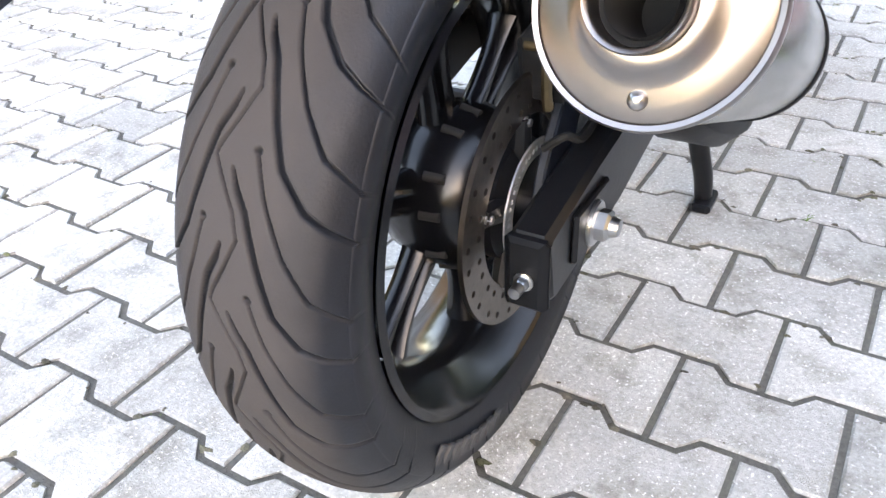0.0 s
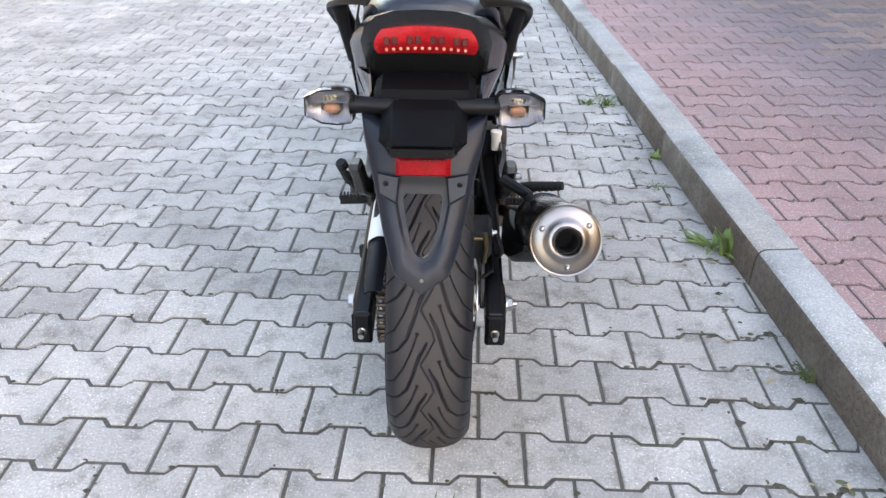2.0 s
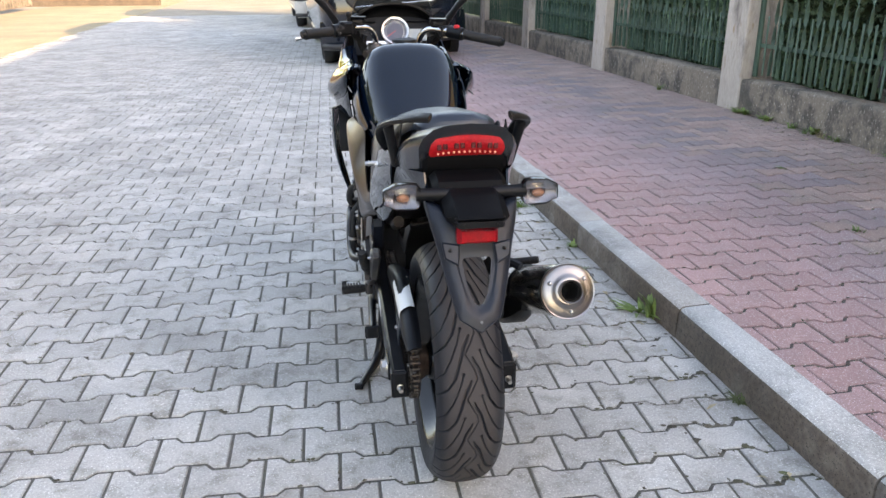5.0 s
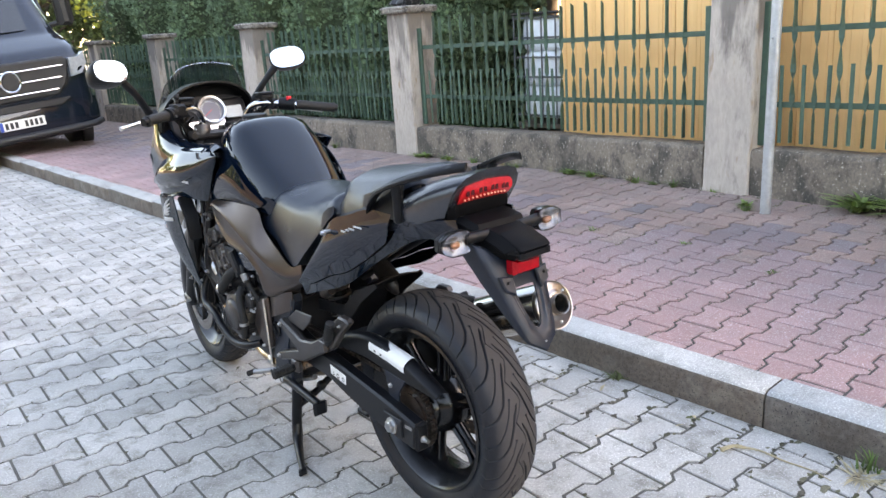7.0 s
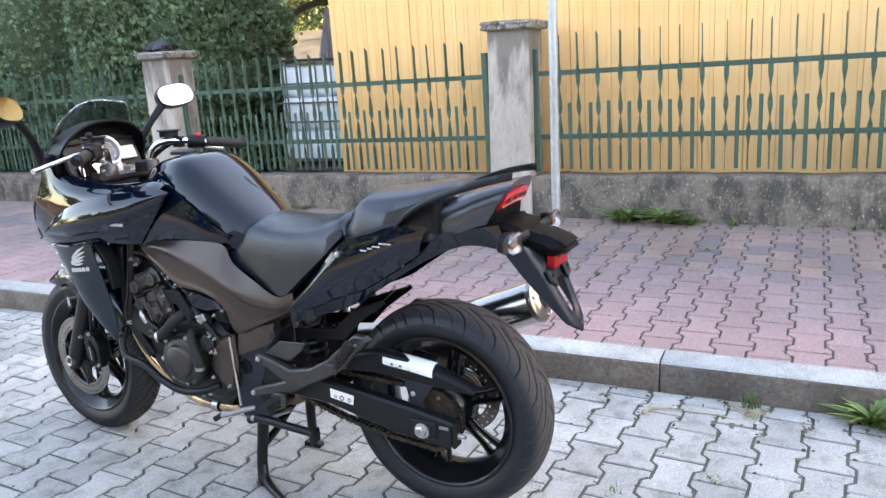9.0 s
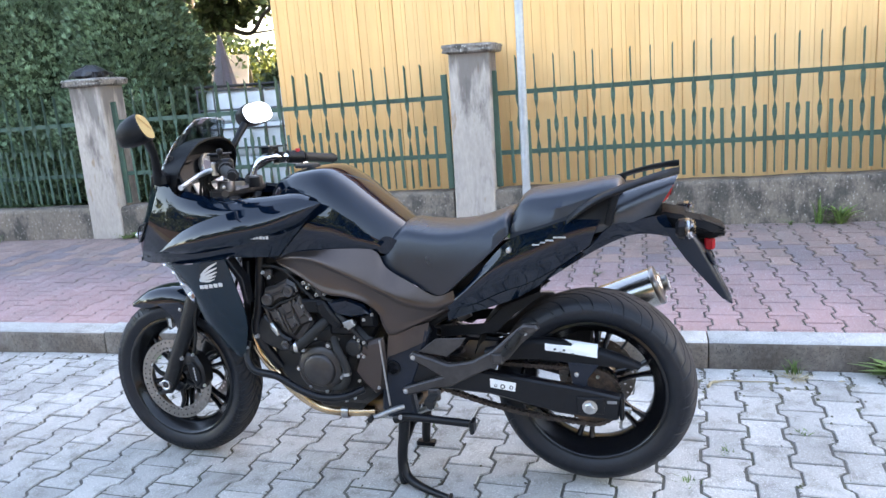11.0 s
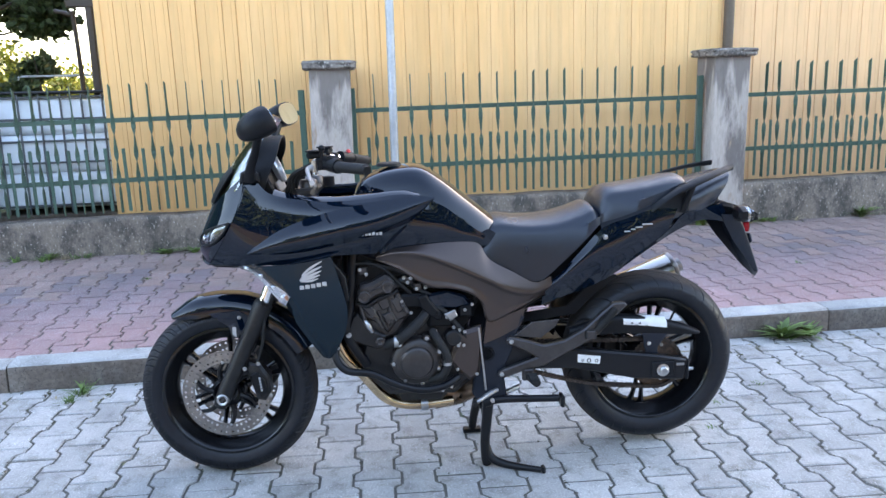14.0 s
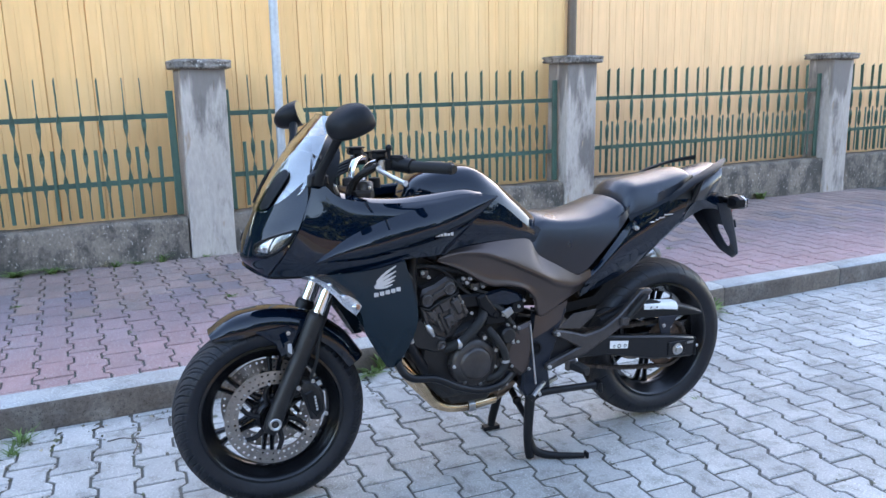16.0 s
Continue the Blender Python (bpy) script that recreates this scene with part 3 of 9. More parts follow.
def fence_panel(y0, y1, dz):
    p = thing("iron_fence", "green painted iron fence with twisted bars and slats", "fence", pose(3.56, y0, dz), group="iron fences")
    n = y1 - y0
    p.matrix_world = pose(3.56, y0, dz + 0.006 * n, -0.69, 0, 0)
    for nm, z in (("top_rail", 1.13), ("bottom_rail", 0.685)):
        part(nm, Mb().box(0.008, 0.018, 0, n, z - 0.017, z + 0.017, 0.002), M_GREEN, p)
    for y in (0.026, n - 0.026):
        part("stile", Mb().box(-0.012, 0.016, y - 0.024, y + 0.024, 0.43, 1.30, 0.003), M_GREEN, p)
    k = round((n - 0.14) / 0.136)
    step = (n - 0.14) / k
    rng = random.Random(int(y0 * 7))
    for i in range(k + 1):
        y = 0.07 + i * step
        if 0 < i < k:
            ob = new("twisted_bar", BAR)
            ob.parent = p
            ob.matrix_basis = pose(rng.uniform(-0.002, 0.002), y, rng.uniform(-0.006, 0.006), rng.uniform(-0.8, 0.8), rng.uniform(-0.8, 0.8), rng.uniform(-12, 12))
        if i < k:
            ob = new("slat", SLAT)
            ob.parent = p
            ob.matrix_basis = pose(-0.003, y + step / 2, rng.uniform(-0.008, 0.008), rng.uniform(-0.9, 0.9), 0, rng.uniform(-4, 4))
    return p


for a, b in zip(POSTS, POSTS[1:]):
    fence_panel(a + 0.165, b - 0.165, lift((a + b) / 2))

# sign pole on the pavement, its sign far above the view
pole = thing("sign_pole", "grey galvanised steel sign pole standing in the pavement", "pole", pose(3.115, 0.61, KZ, 0, 0.3, 0))
part("shaft", Mb().lathe([(-0.05, 0.0), (-0.05, 0.031), (0.0, 0.031), (0.0, 0.0295), (3.4, 0.0295), (3.4, 0.0)], 20, "z"), M_POLE, pole)
part("screw", Mb().bolt((-0.029, 0.004, 0.985), 0.009, 0.012), M_POLE, pole)

# ---------------------------------------------------------------- yellow building behind the fence
BX, BY = 3.905, 2.725
building = thing("yellow_building", "yellow building clad in narrow vertical boards", "building", kind="structure")
# runs on unseen to y = -27, added to keep the sun off the street
part("wall", Mb().box(BX + 0.012, 12.9, -27, BY - 0.01, -0.2, 3.02, 0.01), M_GAP, building)
plank = Mb()
plank.prism([(0.0, 0.0), (0.0006, 0.011), (0.0022, 0.0135), (0.0290, 0.0135), (0.0302, 0.0112), (0.0322, 0.0112), (0.0334, 0.0135), (0.0975, 0.0135), (0.0990, 0.011), (0.0995, 0.0)], 0.02, 3.02, 0.001, axis="z",
            m=Matrix(((0, -1, 0, BX + 0.012), (1, 0, 0, 0), (0, 0, 1, 0), (0, 0, 0, 1))))
PLANK = plank.mesh("board", M_YELLOW, 30)
PLANK_R = plank.mesh("board", M_PEACH, 30)
rng = random.Random(11)
for i in range(150):
    y = BY - 0.1 - i * 0.1005
    ob = new("board", PLANK if y > -2.36 else PLANK_R)
    ob.parent = building
    ob.matrix_basis = pose(rng.uniform(-0.0006, 0.0006), y, 0, -0.5, 0, rng.uniform(-0.05, 0.05))
part("corner_trim", Mb().box(BX - 0.012, BX + 0.05, BY - 0.008, BY + 0.04, -0.1, 3.02, 0.003), M_YELLOW, building).matrix_basis = pose(0, 0, 0, -0.5, 0, 0)
part("downpipe", Mb().tube([(BX - 0.055, -2.32, 0.0), (BX - 0.055, -2.32, 3.0)], 0.042, 16), M_PIPE, building, "dark brown downpipe")
# unseen roof, its ridge set so that its shadow covers the street
roof = Mb().prism([(BX - 0.25, 2.96), (BX - 0.25, 3.10), (8.5, 6.7), (13.4, 3.10), (13.4, 2.96)], -27.3, BY + 0.3, 0.02, axis="y")
part("roof", roof, M_ROOF, building)

# ---------------------------------------------------------------- garden behind the fence
solid("garden", Mb().box(3.675, 45, BY + 0.06, 40, -0.4, 0.02, 0.01), M_GARDEN, "overgrown garden ground behind the fence", "ground", "structure")


def spray_cloud(rng, place, count, size, flat=0.35, fan=5):
    """Many small fans of leaflets, one for each call of place(), pointing outwards."""
    v, f = [], []
    for _ in range(count):
        p, out = place()
        out = (out + Vector((rng.gauss(0, .5), rng.gauss(0, .5), rng.gauss(0.25, .5)))).normalized()
        u = out.orthogonal().normalized()
        u = (Matrix.Rotation(rng.uniform(0, 6.28), 3, out) @ u)
        w = out.cross(u)
        s = size * rng.uniform(0.6, 1.35)
        for k in range(fan):
            a = (k - (fan - 1) / 2) * 0.42 + rng.uniform(-.1, .1)
            d = (out * math.cos(a) + u * math.sin(a)).normalized()
            side = (u * math.cos(a) - out * math.sin(a)) * s * flat * 0.5
            n = len(v)
            root = p
            tip = p + d * s * (1 - 0.25 * abs(a)) + w * rng.uniform(-.15, .15) * s
            mid = p + d * s * 0.55
            v += [root, mid + side, tip, mid - side]
            f.append((n, n + 1, n + 2, n + 3))
    return v, f


def leaf_part(name, v, f, mat, parent, label=""):
    me = bpy.data.meshes.new(name)
    me.from_pydata([tuple(p) for p in v], [], f)
    me.materials.append(mat)
    ob = new(name, me)
    ob.parent = parent
    if label:
        ob["label"] = label
    return ob


def thuja(seed, h, r, count):
    rng = random.Random(seed)
    t = thing("thuja", "tall dense green thuja in the garden behind the fence", "conifer", group="thuja hedge")
    part("trunk", Mb().tube([(0, 0, -0.2), (0.02, 0.0, h * 0.5), (0, 0.02, h * 0.93)], [0.07, 0.05, 0.012], 8), M_BARK, t)
    lobes = [(rng.uniform(0, 6.28), rng.uniform(0.2, 0.95), rng.uniform(0.08, 0.2)) for _ in range(16)]

    def radius(z, a):
        u = z / h
        q = r * (min(1.0, (u + 0.08) * 6) ** 0.5) * (1 - max(0, u - 0.45) / 0.58) ** 0.75
        for la, lu, lr in lobes:
            d = abs((a - la + math.pi) % (2 * math.pi) - math.pi)
            q += lr * math.exp(-(d / 0.45) ** 2 - ((u - lu) / 0.09) ** 2) - 0.03 * math.exp(-(d / 0.3) ** 2 - ((u - lu + 0.12) / 0.05) ** 2)
        return max(0.02, q)

    def place():
        z = h * rng.random() ** 0.8
        a = rng.uniform(0, 2 * math.pi)
        q = radius(z, a) * rng.uniform(0.80, 1.02)
        return Vector((q * math.cos(a), q * math.sin(a), z)), Vector((math.cos(a), math.sin(a), 0.9))
    # added solid core that blocks gaps; its dark green stands for inner shade
    part("inner_crown", Mb().rings([[(radius(z, a * math.pi / 10) * 0.80 * math.cos(a * math.pi / 10), radius(z, a * math.pi / 10) * 0.80 * math.sin(a * math.pi / 10), z) for a in range(20)] for z in [h * k / 24 for k in range(24)]]), M_THUJA_SHADE, t)
    v, f = spray_cloud(rng, place, count, 0.058, 0.30, 4)
    leaf_part("crown", v, f, M_THUJA, t)
    return t


for i, (x, y, h, r) in enumerate([(5.02, 4.98, 3.9, 0.66), (4.9, 5.95, 4.4, 0.72), (5.0, 7.1, 4.1, 0.7), (4.9, 8.3, 4.3, 0.72), (5.0, 9.5, 4.2, 0.7), (4.9, 10.8, 4.4, 0.75),
                                  (5.0, 12.2, 4.2, 0.75), (4.95, 13.8, 4.3, 0.8)]):
    thuja(40 + i, h, r, 30000 if i < 2 else 12000).matrix_world = pose(x, y, 0, 0, 0, i * 77)


def tree(seed, h, spread, trunk_r, leaves, mat, clear=0.3, label="", size=0.12, limbs=16):
    rng = random.Random(seed)
    t = thing("tree", label, "tree")
    mb = Mb()
    mb.tube([(0, 0, -0.2), (0.05, 0.02, h * 0.3), (0.0, -0.08, h * 0.6), (0.1, 0, h * 0.9)], [trunk_r, trunk_r * 0.8, trunk_r * 0.5, trunk_r * 0.12], 10)
    tips = []
    for i in range(limbs):
        a, z0 = rng.uniform(0, 6.28), h * rng.uniform(clear, 0.75)
        l = spread * rng.uniform(0.5, 1.0)
        mid = Vector((math.cos(a) * l * 0.5, math.sin(a) * l * 0.5, z0 + l * rng.uniform(0.1, 0.4)))
        end = Vector((math.cos(a) * l, math.sin(a) * l, z0 + l * rng.uniform(0.1, 0.7)))
        mb.tube([(0, 0, z0), mid, end], [trunk_r * 0.4, trunk_r * 0.22, 0.012], 6, smooth=4)
        tips += [mid, end, (mid + end) / 2]
        for _ in range(3):
            b = end + Vector((rng.gauss(0, .35), rng.gauss(0, .35), rng.gauss(0.1, .3))) * spread * 0.5
            mb.tube([mid, (mid + b) / 2 + Vector((0, 0, .08)), b], [trunk_r * 0.15, 0.014, 0.006], 5, smooth=3)
            tips.append(b)
    part("trunk", mb, M_BARK, t)

    def place():
        c = rng.choice(tips)
        d = Vector((rng.gauss(0, 1), rng.gauss(0, 1), rng.gauss(0, .7)))
        return c + d * spread * 0.13, d.normalized()
    v, f = spray_cloud(rng, place, leaves, size, 0.55, 3)
    leaf_part("crown", v, f, mat, t)
    return t


tree(7, 7.5, 3.2, 0.16, 9000, M_LEAF, 0.25, "dark leafy garden tree with spreading limbs").matrix_world = pose(13.5, 10.6, 0)
tree(8, 7.0, 3.0, 0.15, 8000, M_LEAF, 0.3, "leafy garden tree behind the yellow building").matrix_world = pose(17.0, 11.4, 0)
tree(9, 2.5, 1.6, 0.10, 8000, M_LEAF_Y, 0.1, "low sunlit garden tree with yellowish leaves").matrix_world = pose(20, 11.5, -0.3)
tree(10, 2.7, 2.0, 0.10, 9000, M_LEAF_Y, 0.1, "low sunlit garden tree with yellowish leaves").matrix_world = pose(23, 15.5, -0.3)
bough_tree = tree(11, 5.4, 2.6, 0.15, 8000, M_LEAF, 0.45, "dark leafy garden tree with a low drooping bough", 0.15, 14)
bough_tree.matrix_world = pose(9.6, 7.8, 0)
bough = Mb().tube([(0.0, -0.1, 1.9), (0.2, -0.75, 2.25), (0.4, -1.26, 2.27), (0.4, -1.70, 2.18), (0.4, -2.01, 2.50), (0.6, -2.4, 2.71), (0.5, -3.0, 2.75)], [0.07, 0.055, 0.042, 0.036, 0.03, 0.024, 0.01], 8)
bough.tube([(0.4, -1.70, 2.18), (0.4, -2.1, 2.20), (0.7, -2.5, 2.35)], [0.02, 0.016, 0.008], 6)
part("bough", bough, M_BARK, bough_tree)
rng = random.Random(12)
CLUMPS = [(0.4, -1.3, 2.75, .30), (0.4, -1.55, 2.95, .30), (0.3, -1.15, 2.50, .22), (0.5, -1.7, 3.35, .35), (0.3, -1.0, 3.2, .4), (0.5, -1.5, 2.55, .16), (1.4, -2.1, 2.75, .26), (1.4, -2.3, 2.50, .24),
          (1.4, -1.95, 2.62, .20), (1.4, -2.2, 3.10, .3), (0.4, -2.6, 2.42, .24), (0.4, -2.85, 2.42, .20), (0.4, -2.75, 2.85, .28), (0.6, -3.05, 2.9, .3), (1.2, -2.5, 2.45, .2)]


def clump_place():
    x, y, z, r = CLUMPS[rng.randrange(len(CLUMPS))]
    d = Vector((rng.gauss(0, 1), rng.gauss(0, 1), rng.gauss(0, 0.8)))
    return Vector((x, y, z)) + d * r * 0.55, d.normalized()


v, f = spray_cloud(rng, clump_place, 6500, 0.11, 0.6, 3)
leaf_part("bough_leaves", v, f, M_LEAF, bough_tree)
tree(14, 2.0, 0.55, 0.05, 5000, M_LEAF, 0.06, "dark green rounded garden shrub", 0.10, 14).matrix_world = pose(9.35, 5.12, 0)
pergola = thing("pergola", "dark brown timber pergola post with a top beam", "pergola", pose(6.6, 3.535, 0))
part("post", Mb().box(-0.05, 0.05, -0.04, 0.04, 0.0, 2.22, 0.006), M_PIPE, pergola)
part("beam", Mb().box(-0.05, 0.05, -0.45, 0.24, 2.22, 2.34, 0.008), M_PIPE, pergola)
rail = thing("garden_rail", "thin white metal rail on posts in the garden", "rail", pose(9.0, 3.6, 0))
part("bar", Mb().tube([(0, 0, 1.57), (0, 1.6, 1.57)], 0.014, 8), M_FRAME_W, rail)
for y in (0.0, 0.8, 1.6):
    part("post", Mb().tube([(0, y, 0.0), (0, y, 1.57)], 0.014, 8), M_FRAME_W, rail)
solid("bent_pipe", Mb().tube([(7.15, 3.82, 0.0), (7.15, 3.84, 1.0), (7.15, 3.87, 2.12), (7.15, 3.92, 2.20), (7.15, 4.07, 2.24)], 0.026, 10), M_PIPE, "dark brown bent metal pipe standing beside the building", "pipe")
tree(12, 3.1, 1.7, 0.10, 8000, M_LEAF_Y, 0.1, "low sunlit garden tree with yellowish leaves").matrix_world = pose(20, 8.9, -0.4)
for k, (x, y, h, s) in enumerate([(3, 42, 8, 4), (-4, 46, 9, 4.5), (9, 36, 8, 4), (13, 30, 7, 3.5), (-11, 44, 8, 4), (24, 26, 8, 4), (30, 18, 8, 4.5)]):
    tree(20 + k, h, s, 0.2, 6000, M_LEAF_Y if k % 2 else M_LEAF, 0.15, "distant leafy tree in the sun", 0.28).matrix_world = pose(x, y, -0.5)


def water_tank(m):
    t = thing("water_tank", "white plastic water tank in a galvanised wire cage", "tank", m, group="water tanks")
    b = Mb()
    for z0, z1 in ((0.30, 0.61), (0.615, 0.945), (0.95, 1.275)):
        b.loft([[(x * 0.48 * w, y * 0.58 * w, z) for x, y in ((-1, -.8), (-.8, -1), (.8, -1), (1, -.8), (1, .8), (.8, 1), (-.8, 1), (-1, .8))]
                for z, w in ((z0, 0.93), (z0 + 0.03, 0.985), (z0 + 0.10, 1.0), (z1 - 0.10, 1.0), (z1 - 0.03, 0.985), (z1, 0.93))], 14)
    part("bottle_section", b, M_TANK_W, t, split=3)
    for k in range(6):
        z = 0.33 + k * 0.188
        part("cage_hoop", Mb().tube([(-.5, -.6, z), (.5, -.6, z), (.5, .6, z), (-.5, .6, z), (-.5, -.6, z)], 0.009, 6, smooth=1), M_CAGE, t)
    for k in range(8):
        y = -0.6 + k * 1.2 / 7
        for x in (-.51, .51):
            part("cage_bar", Mb().tube([(x, y, 0.26), (x, y, 1.30)], 0.009, 6), M_CAGE, t)
    for z in (0.02, 0.22):
        part("pallet_deck", Mb().box(-.5, .5, -.6, .6, z - 0.02, z + 0.03, 0.01), M_BARK, t)
    for y in (-.52, 0, .52):
        part("pallet_block", Mb().box(-.5, .5, y - .06, y + .06, 0.05, 0.20, 0.005), M_BARK, t)
    part("cover", Mb().box(-.53, .53, -.63, .63, 1.298, 1.322, 0.01), M_BAG, t, "dark flat cover")
    return t


tank1 = water_tank(pose(5.22, 3.47, 0.02, 0, 0, 3))
copy_thing(tank1, pose(6.42, 3.55, 0.02, 0, 0, -4))

shelter = thing("garden_shelter", "beige canvas garden shelter with a ridge", "tent", pose(16.4, 11.0, -0.1, 0, 0, 25))
part("canopy", Mb().prism([(-1.5, 1.5), (0, 2.25), (1.5, 1.5), (1.5, 1.44), (0, 2.18), (-1.5, 1.44)], -1.3, 1.3, 0.01, axis="y"), M_TENT, shelter)
for x in (-1.45, 1.45):
    for y in (-1.25, 1.25):
        part("leg", Mb().tube([(x, y, 0), (x, y, 1.48)], 0.025, 8), M_CAGE, shelter)
    part("side_cloth", Mb().box(x - 0.01, x + 0.01, -1.25, 1.25, 0.9, 1.47, 0.003), M_TENT, shelter)

parasol = thing("parasol", "closed mauve parasol on a pole", "parasol", pose(9.0, 6.15, 0.02))
part("pole", Mb().tube([(0, 0, 0), (0, 0, 2.1)], 0.02, 8), M_CAGE, parasol)
cl = Mb()
cl.loft([[(math.cos(a * math.pi / 8) * r * (1 + 0.25 * (a % 2)), math.sin(a * math.pi / 8) * r * (1 + 0.25 * (a % 2)), z) for a in range(16)] for z, r in ((1.05, 0.13), (1.35, 0.15), (1.8, 0.07), (2.1, 0.02))])
part("cloth", cl, M_PARASOL, parasol)

# crumpled black bag lying on a post cap
bag = Mb()
rng = random.Random(4)
rings = []
for z, w in ((0.0, 0.13), (0.02, 0.17), (0.05, 0.14), (0.085, 0.09), (0.105, 0.03)):
    rings.append([(math.cos(a * math.pi / 10) * w * rng.uniform(0.75, 1.25) * 0.8, math.sin(a * math.pi / 10) * w * rng.uniform(0.75, 1.25), z + rng.uniform(0, 0.012)) for a in range(20)])
bag.rings(rings)
sack = solid("plastic_bag", bag, M_BAG, "crumpled black plastic bag lying on a fence post", "bag", m=pose(3.595, 4.37, 1.506 + lift(4.35)), angle=20)
for k in range(9):
    a = rng.uniform(0, 6.28)
    x, y = 0.1 * math.cos(a), 0.13 * math.sin(a)
    part("torn_strip", Mb().tube([(x, y, 0.03), (x * 1.5, y * 1.4, 0.04), (x * 1.75, y * 1.5, -0.03)], [0.006, 0.004, 0.002], 5, smooth=3), M_BAG, sack)

# ---------------------------------------------------------------- opposite side of the street, closing the place
M_VERGE = material("sandy_verge", (0.28, 0.235, 0.150), 0.95, vary=0.2, grain=20, blotch=1.0, bump=0.6)
pav2 = solid("pavement_opposite", Mb().prism([(-30, -1.2), (-30, -0.012), (2.5, -0.012), (40, -0.012 + fall(40)), (40, -1.2)], -9.0, -4.6, 0.001), M_VERGE, "sandy verge on the opposite side of the street", "pavement", "structure")
M_WINDOW = material("window_glass", (0.03, 0.035, 0.04), 0.08, vary=0.02, bump=0)
M_FRAME = material("white_window_frame", (0.75, 0.74, 0.70), 0.5)


def house(y0, y1, h, wall):
    t = thing("house", "rendered house across the street with a clay roof", "house", group="houses across the street")
    part("wall", Mb().box(-22, -14.0, y0, y1, -0.3, h, 0.02), wall, t)
    part("roof", Mb().prism([(-22.5, h - 0.05), (-22.5, h + 0.15), (-18, h + 2.2), (-13.5, h + 0.15), (-13.5, h - 0.05)], y0 - 0.3, y1 + 0.3, 0.03, axis="y"), M_ROOF, t)
    y = y0 + 1.2
    while y < y1 - 2:
        w = new("window")
        w.parent = t
        w.matrix_basis = pose(-14.0, y, 1.0)
        part("pane", Mb().box(-0.02, 0.01, 0.06, 1.14, 0.06, 1.34, 0.004), M_WINDOW, w)
        fr = Mb()
        for a in ((0, 1.2, 0, 0.07), (0, 1.2, 1.33, 1.4), (0, 0.07, 0, 1.4), (1.13, 1.2, 0, 1.4), (0.57, 0.63, 0, 1.4)):
            fr.box(-0.03, 0.04, a[0], a[1], a[2], a[3], 0.004)
        part("frame", fr, M_FRAME, w)
        y += 3.1


M_PLASTER_O = material("orange_plaster", (0.33, 0.22, 0.14), 0.9, vary=0.08, grain=8, blotch=0.5, bump=0.3)
house(-24, -13, 3.4, M_PLASTER)
house(-9, 3, 3.2, M_PLASTER_O)
house(8, 17, 3.4, M_PLASTER)
hedge_wall = solid("garden_wall", Mb().box(-9.3, -9.0, -30, 30, -0.2, 0.9, 0.02), M_PLINTH, "low garden wall across the street", "wall", "structure")
# unseen trees, set densely to hold back warm light and fill the reflections
for k, (x, y) in enumerate(((-10.6, -20), (-10.4, -14.5), (-10.8, -9.5), (-10.5, -6.6), (-10.9, -3.4), (-10.7, -0.4), (-10.4, 2.6), (-10.9, 5.6), (-10.5, 8.8), (-10.6, 12.5), (-10.8, 19))):
    tree(60 + k, 3.9 + 0.6 * (k % 3), 2.1, 0.13, 7000, M_LEAF, 0.10, "leafy garden tree across the street", 0.2).matrix_world = pose(x, y, 0.0)
solid("wall_far", Mb().box(-30, -5.0, 33, 33.3, -0.6, 1.5, 0.02), M_BARK, "low dark timber wall at the end of the street", "wall", "structure")

# ---------------------------------------------------------------- parked vans
M_VANPAINT = material("dark_blue_grey_van_paint", (0.0065, 0.0105, 0.0200), 0.14, metal=0.2, vary=0.05, bump=0, coat=0.6)
M_VANWHITE = material("white_van_paint", (0.62, 0.60, 0.56), 0.35, vary=0.04, bump=0, coat=0.5)
M_BLACKP = material("black_textured_plastic", (0.018, 0.018, 0.019), 0.55, vary=0.12, grain=80, bump=0.15, bump_scale=500)
M_CHROME = material("chrome", (0.75, 0.76, 0.78), 0.12, metal=1.0, vary=0.03, bump=0)
M_GLASSD = material("tinted_glass", (0.02, 0.024, 0.028), 0.04, vary=0.02, bump=0, coat=0.6)
M_LAMP = material("clear_lamp_glass", (0.55, 0.58, 0.60), 0.08, metal=0.35, vary=0.15, grain=60, blotch=20, bump=0.2)
M_TYRE = material("tyre_rubber", (0.0095, 0.0112, 0.0155), 0.42, vary=0.16, grain=70, blotch=8, bump=0.12, bump_scale=400, specular=0.32)
M_STEEL = material("satin_steel", (0.55, 0.54, 0.52), 0.30, metal=1.0, vary=0.08, grain=50, bump=0.05)
M_PLATE = material("white_plate", (0.75, 0.74, 0.70), 0.45, vary=0.03, bump=0)
M_BLUE = material("blue_band", (0.02, 0.07, 0.35), 0.45, bump=0)
M_INK = material("dark_print", (0.02, 0.02, 0.022), 0.6, bump=0)


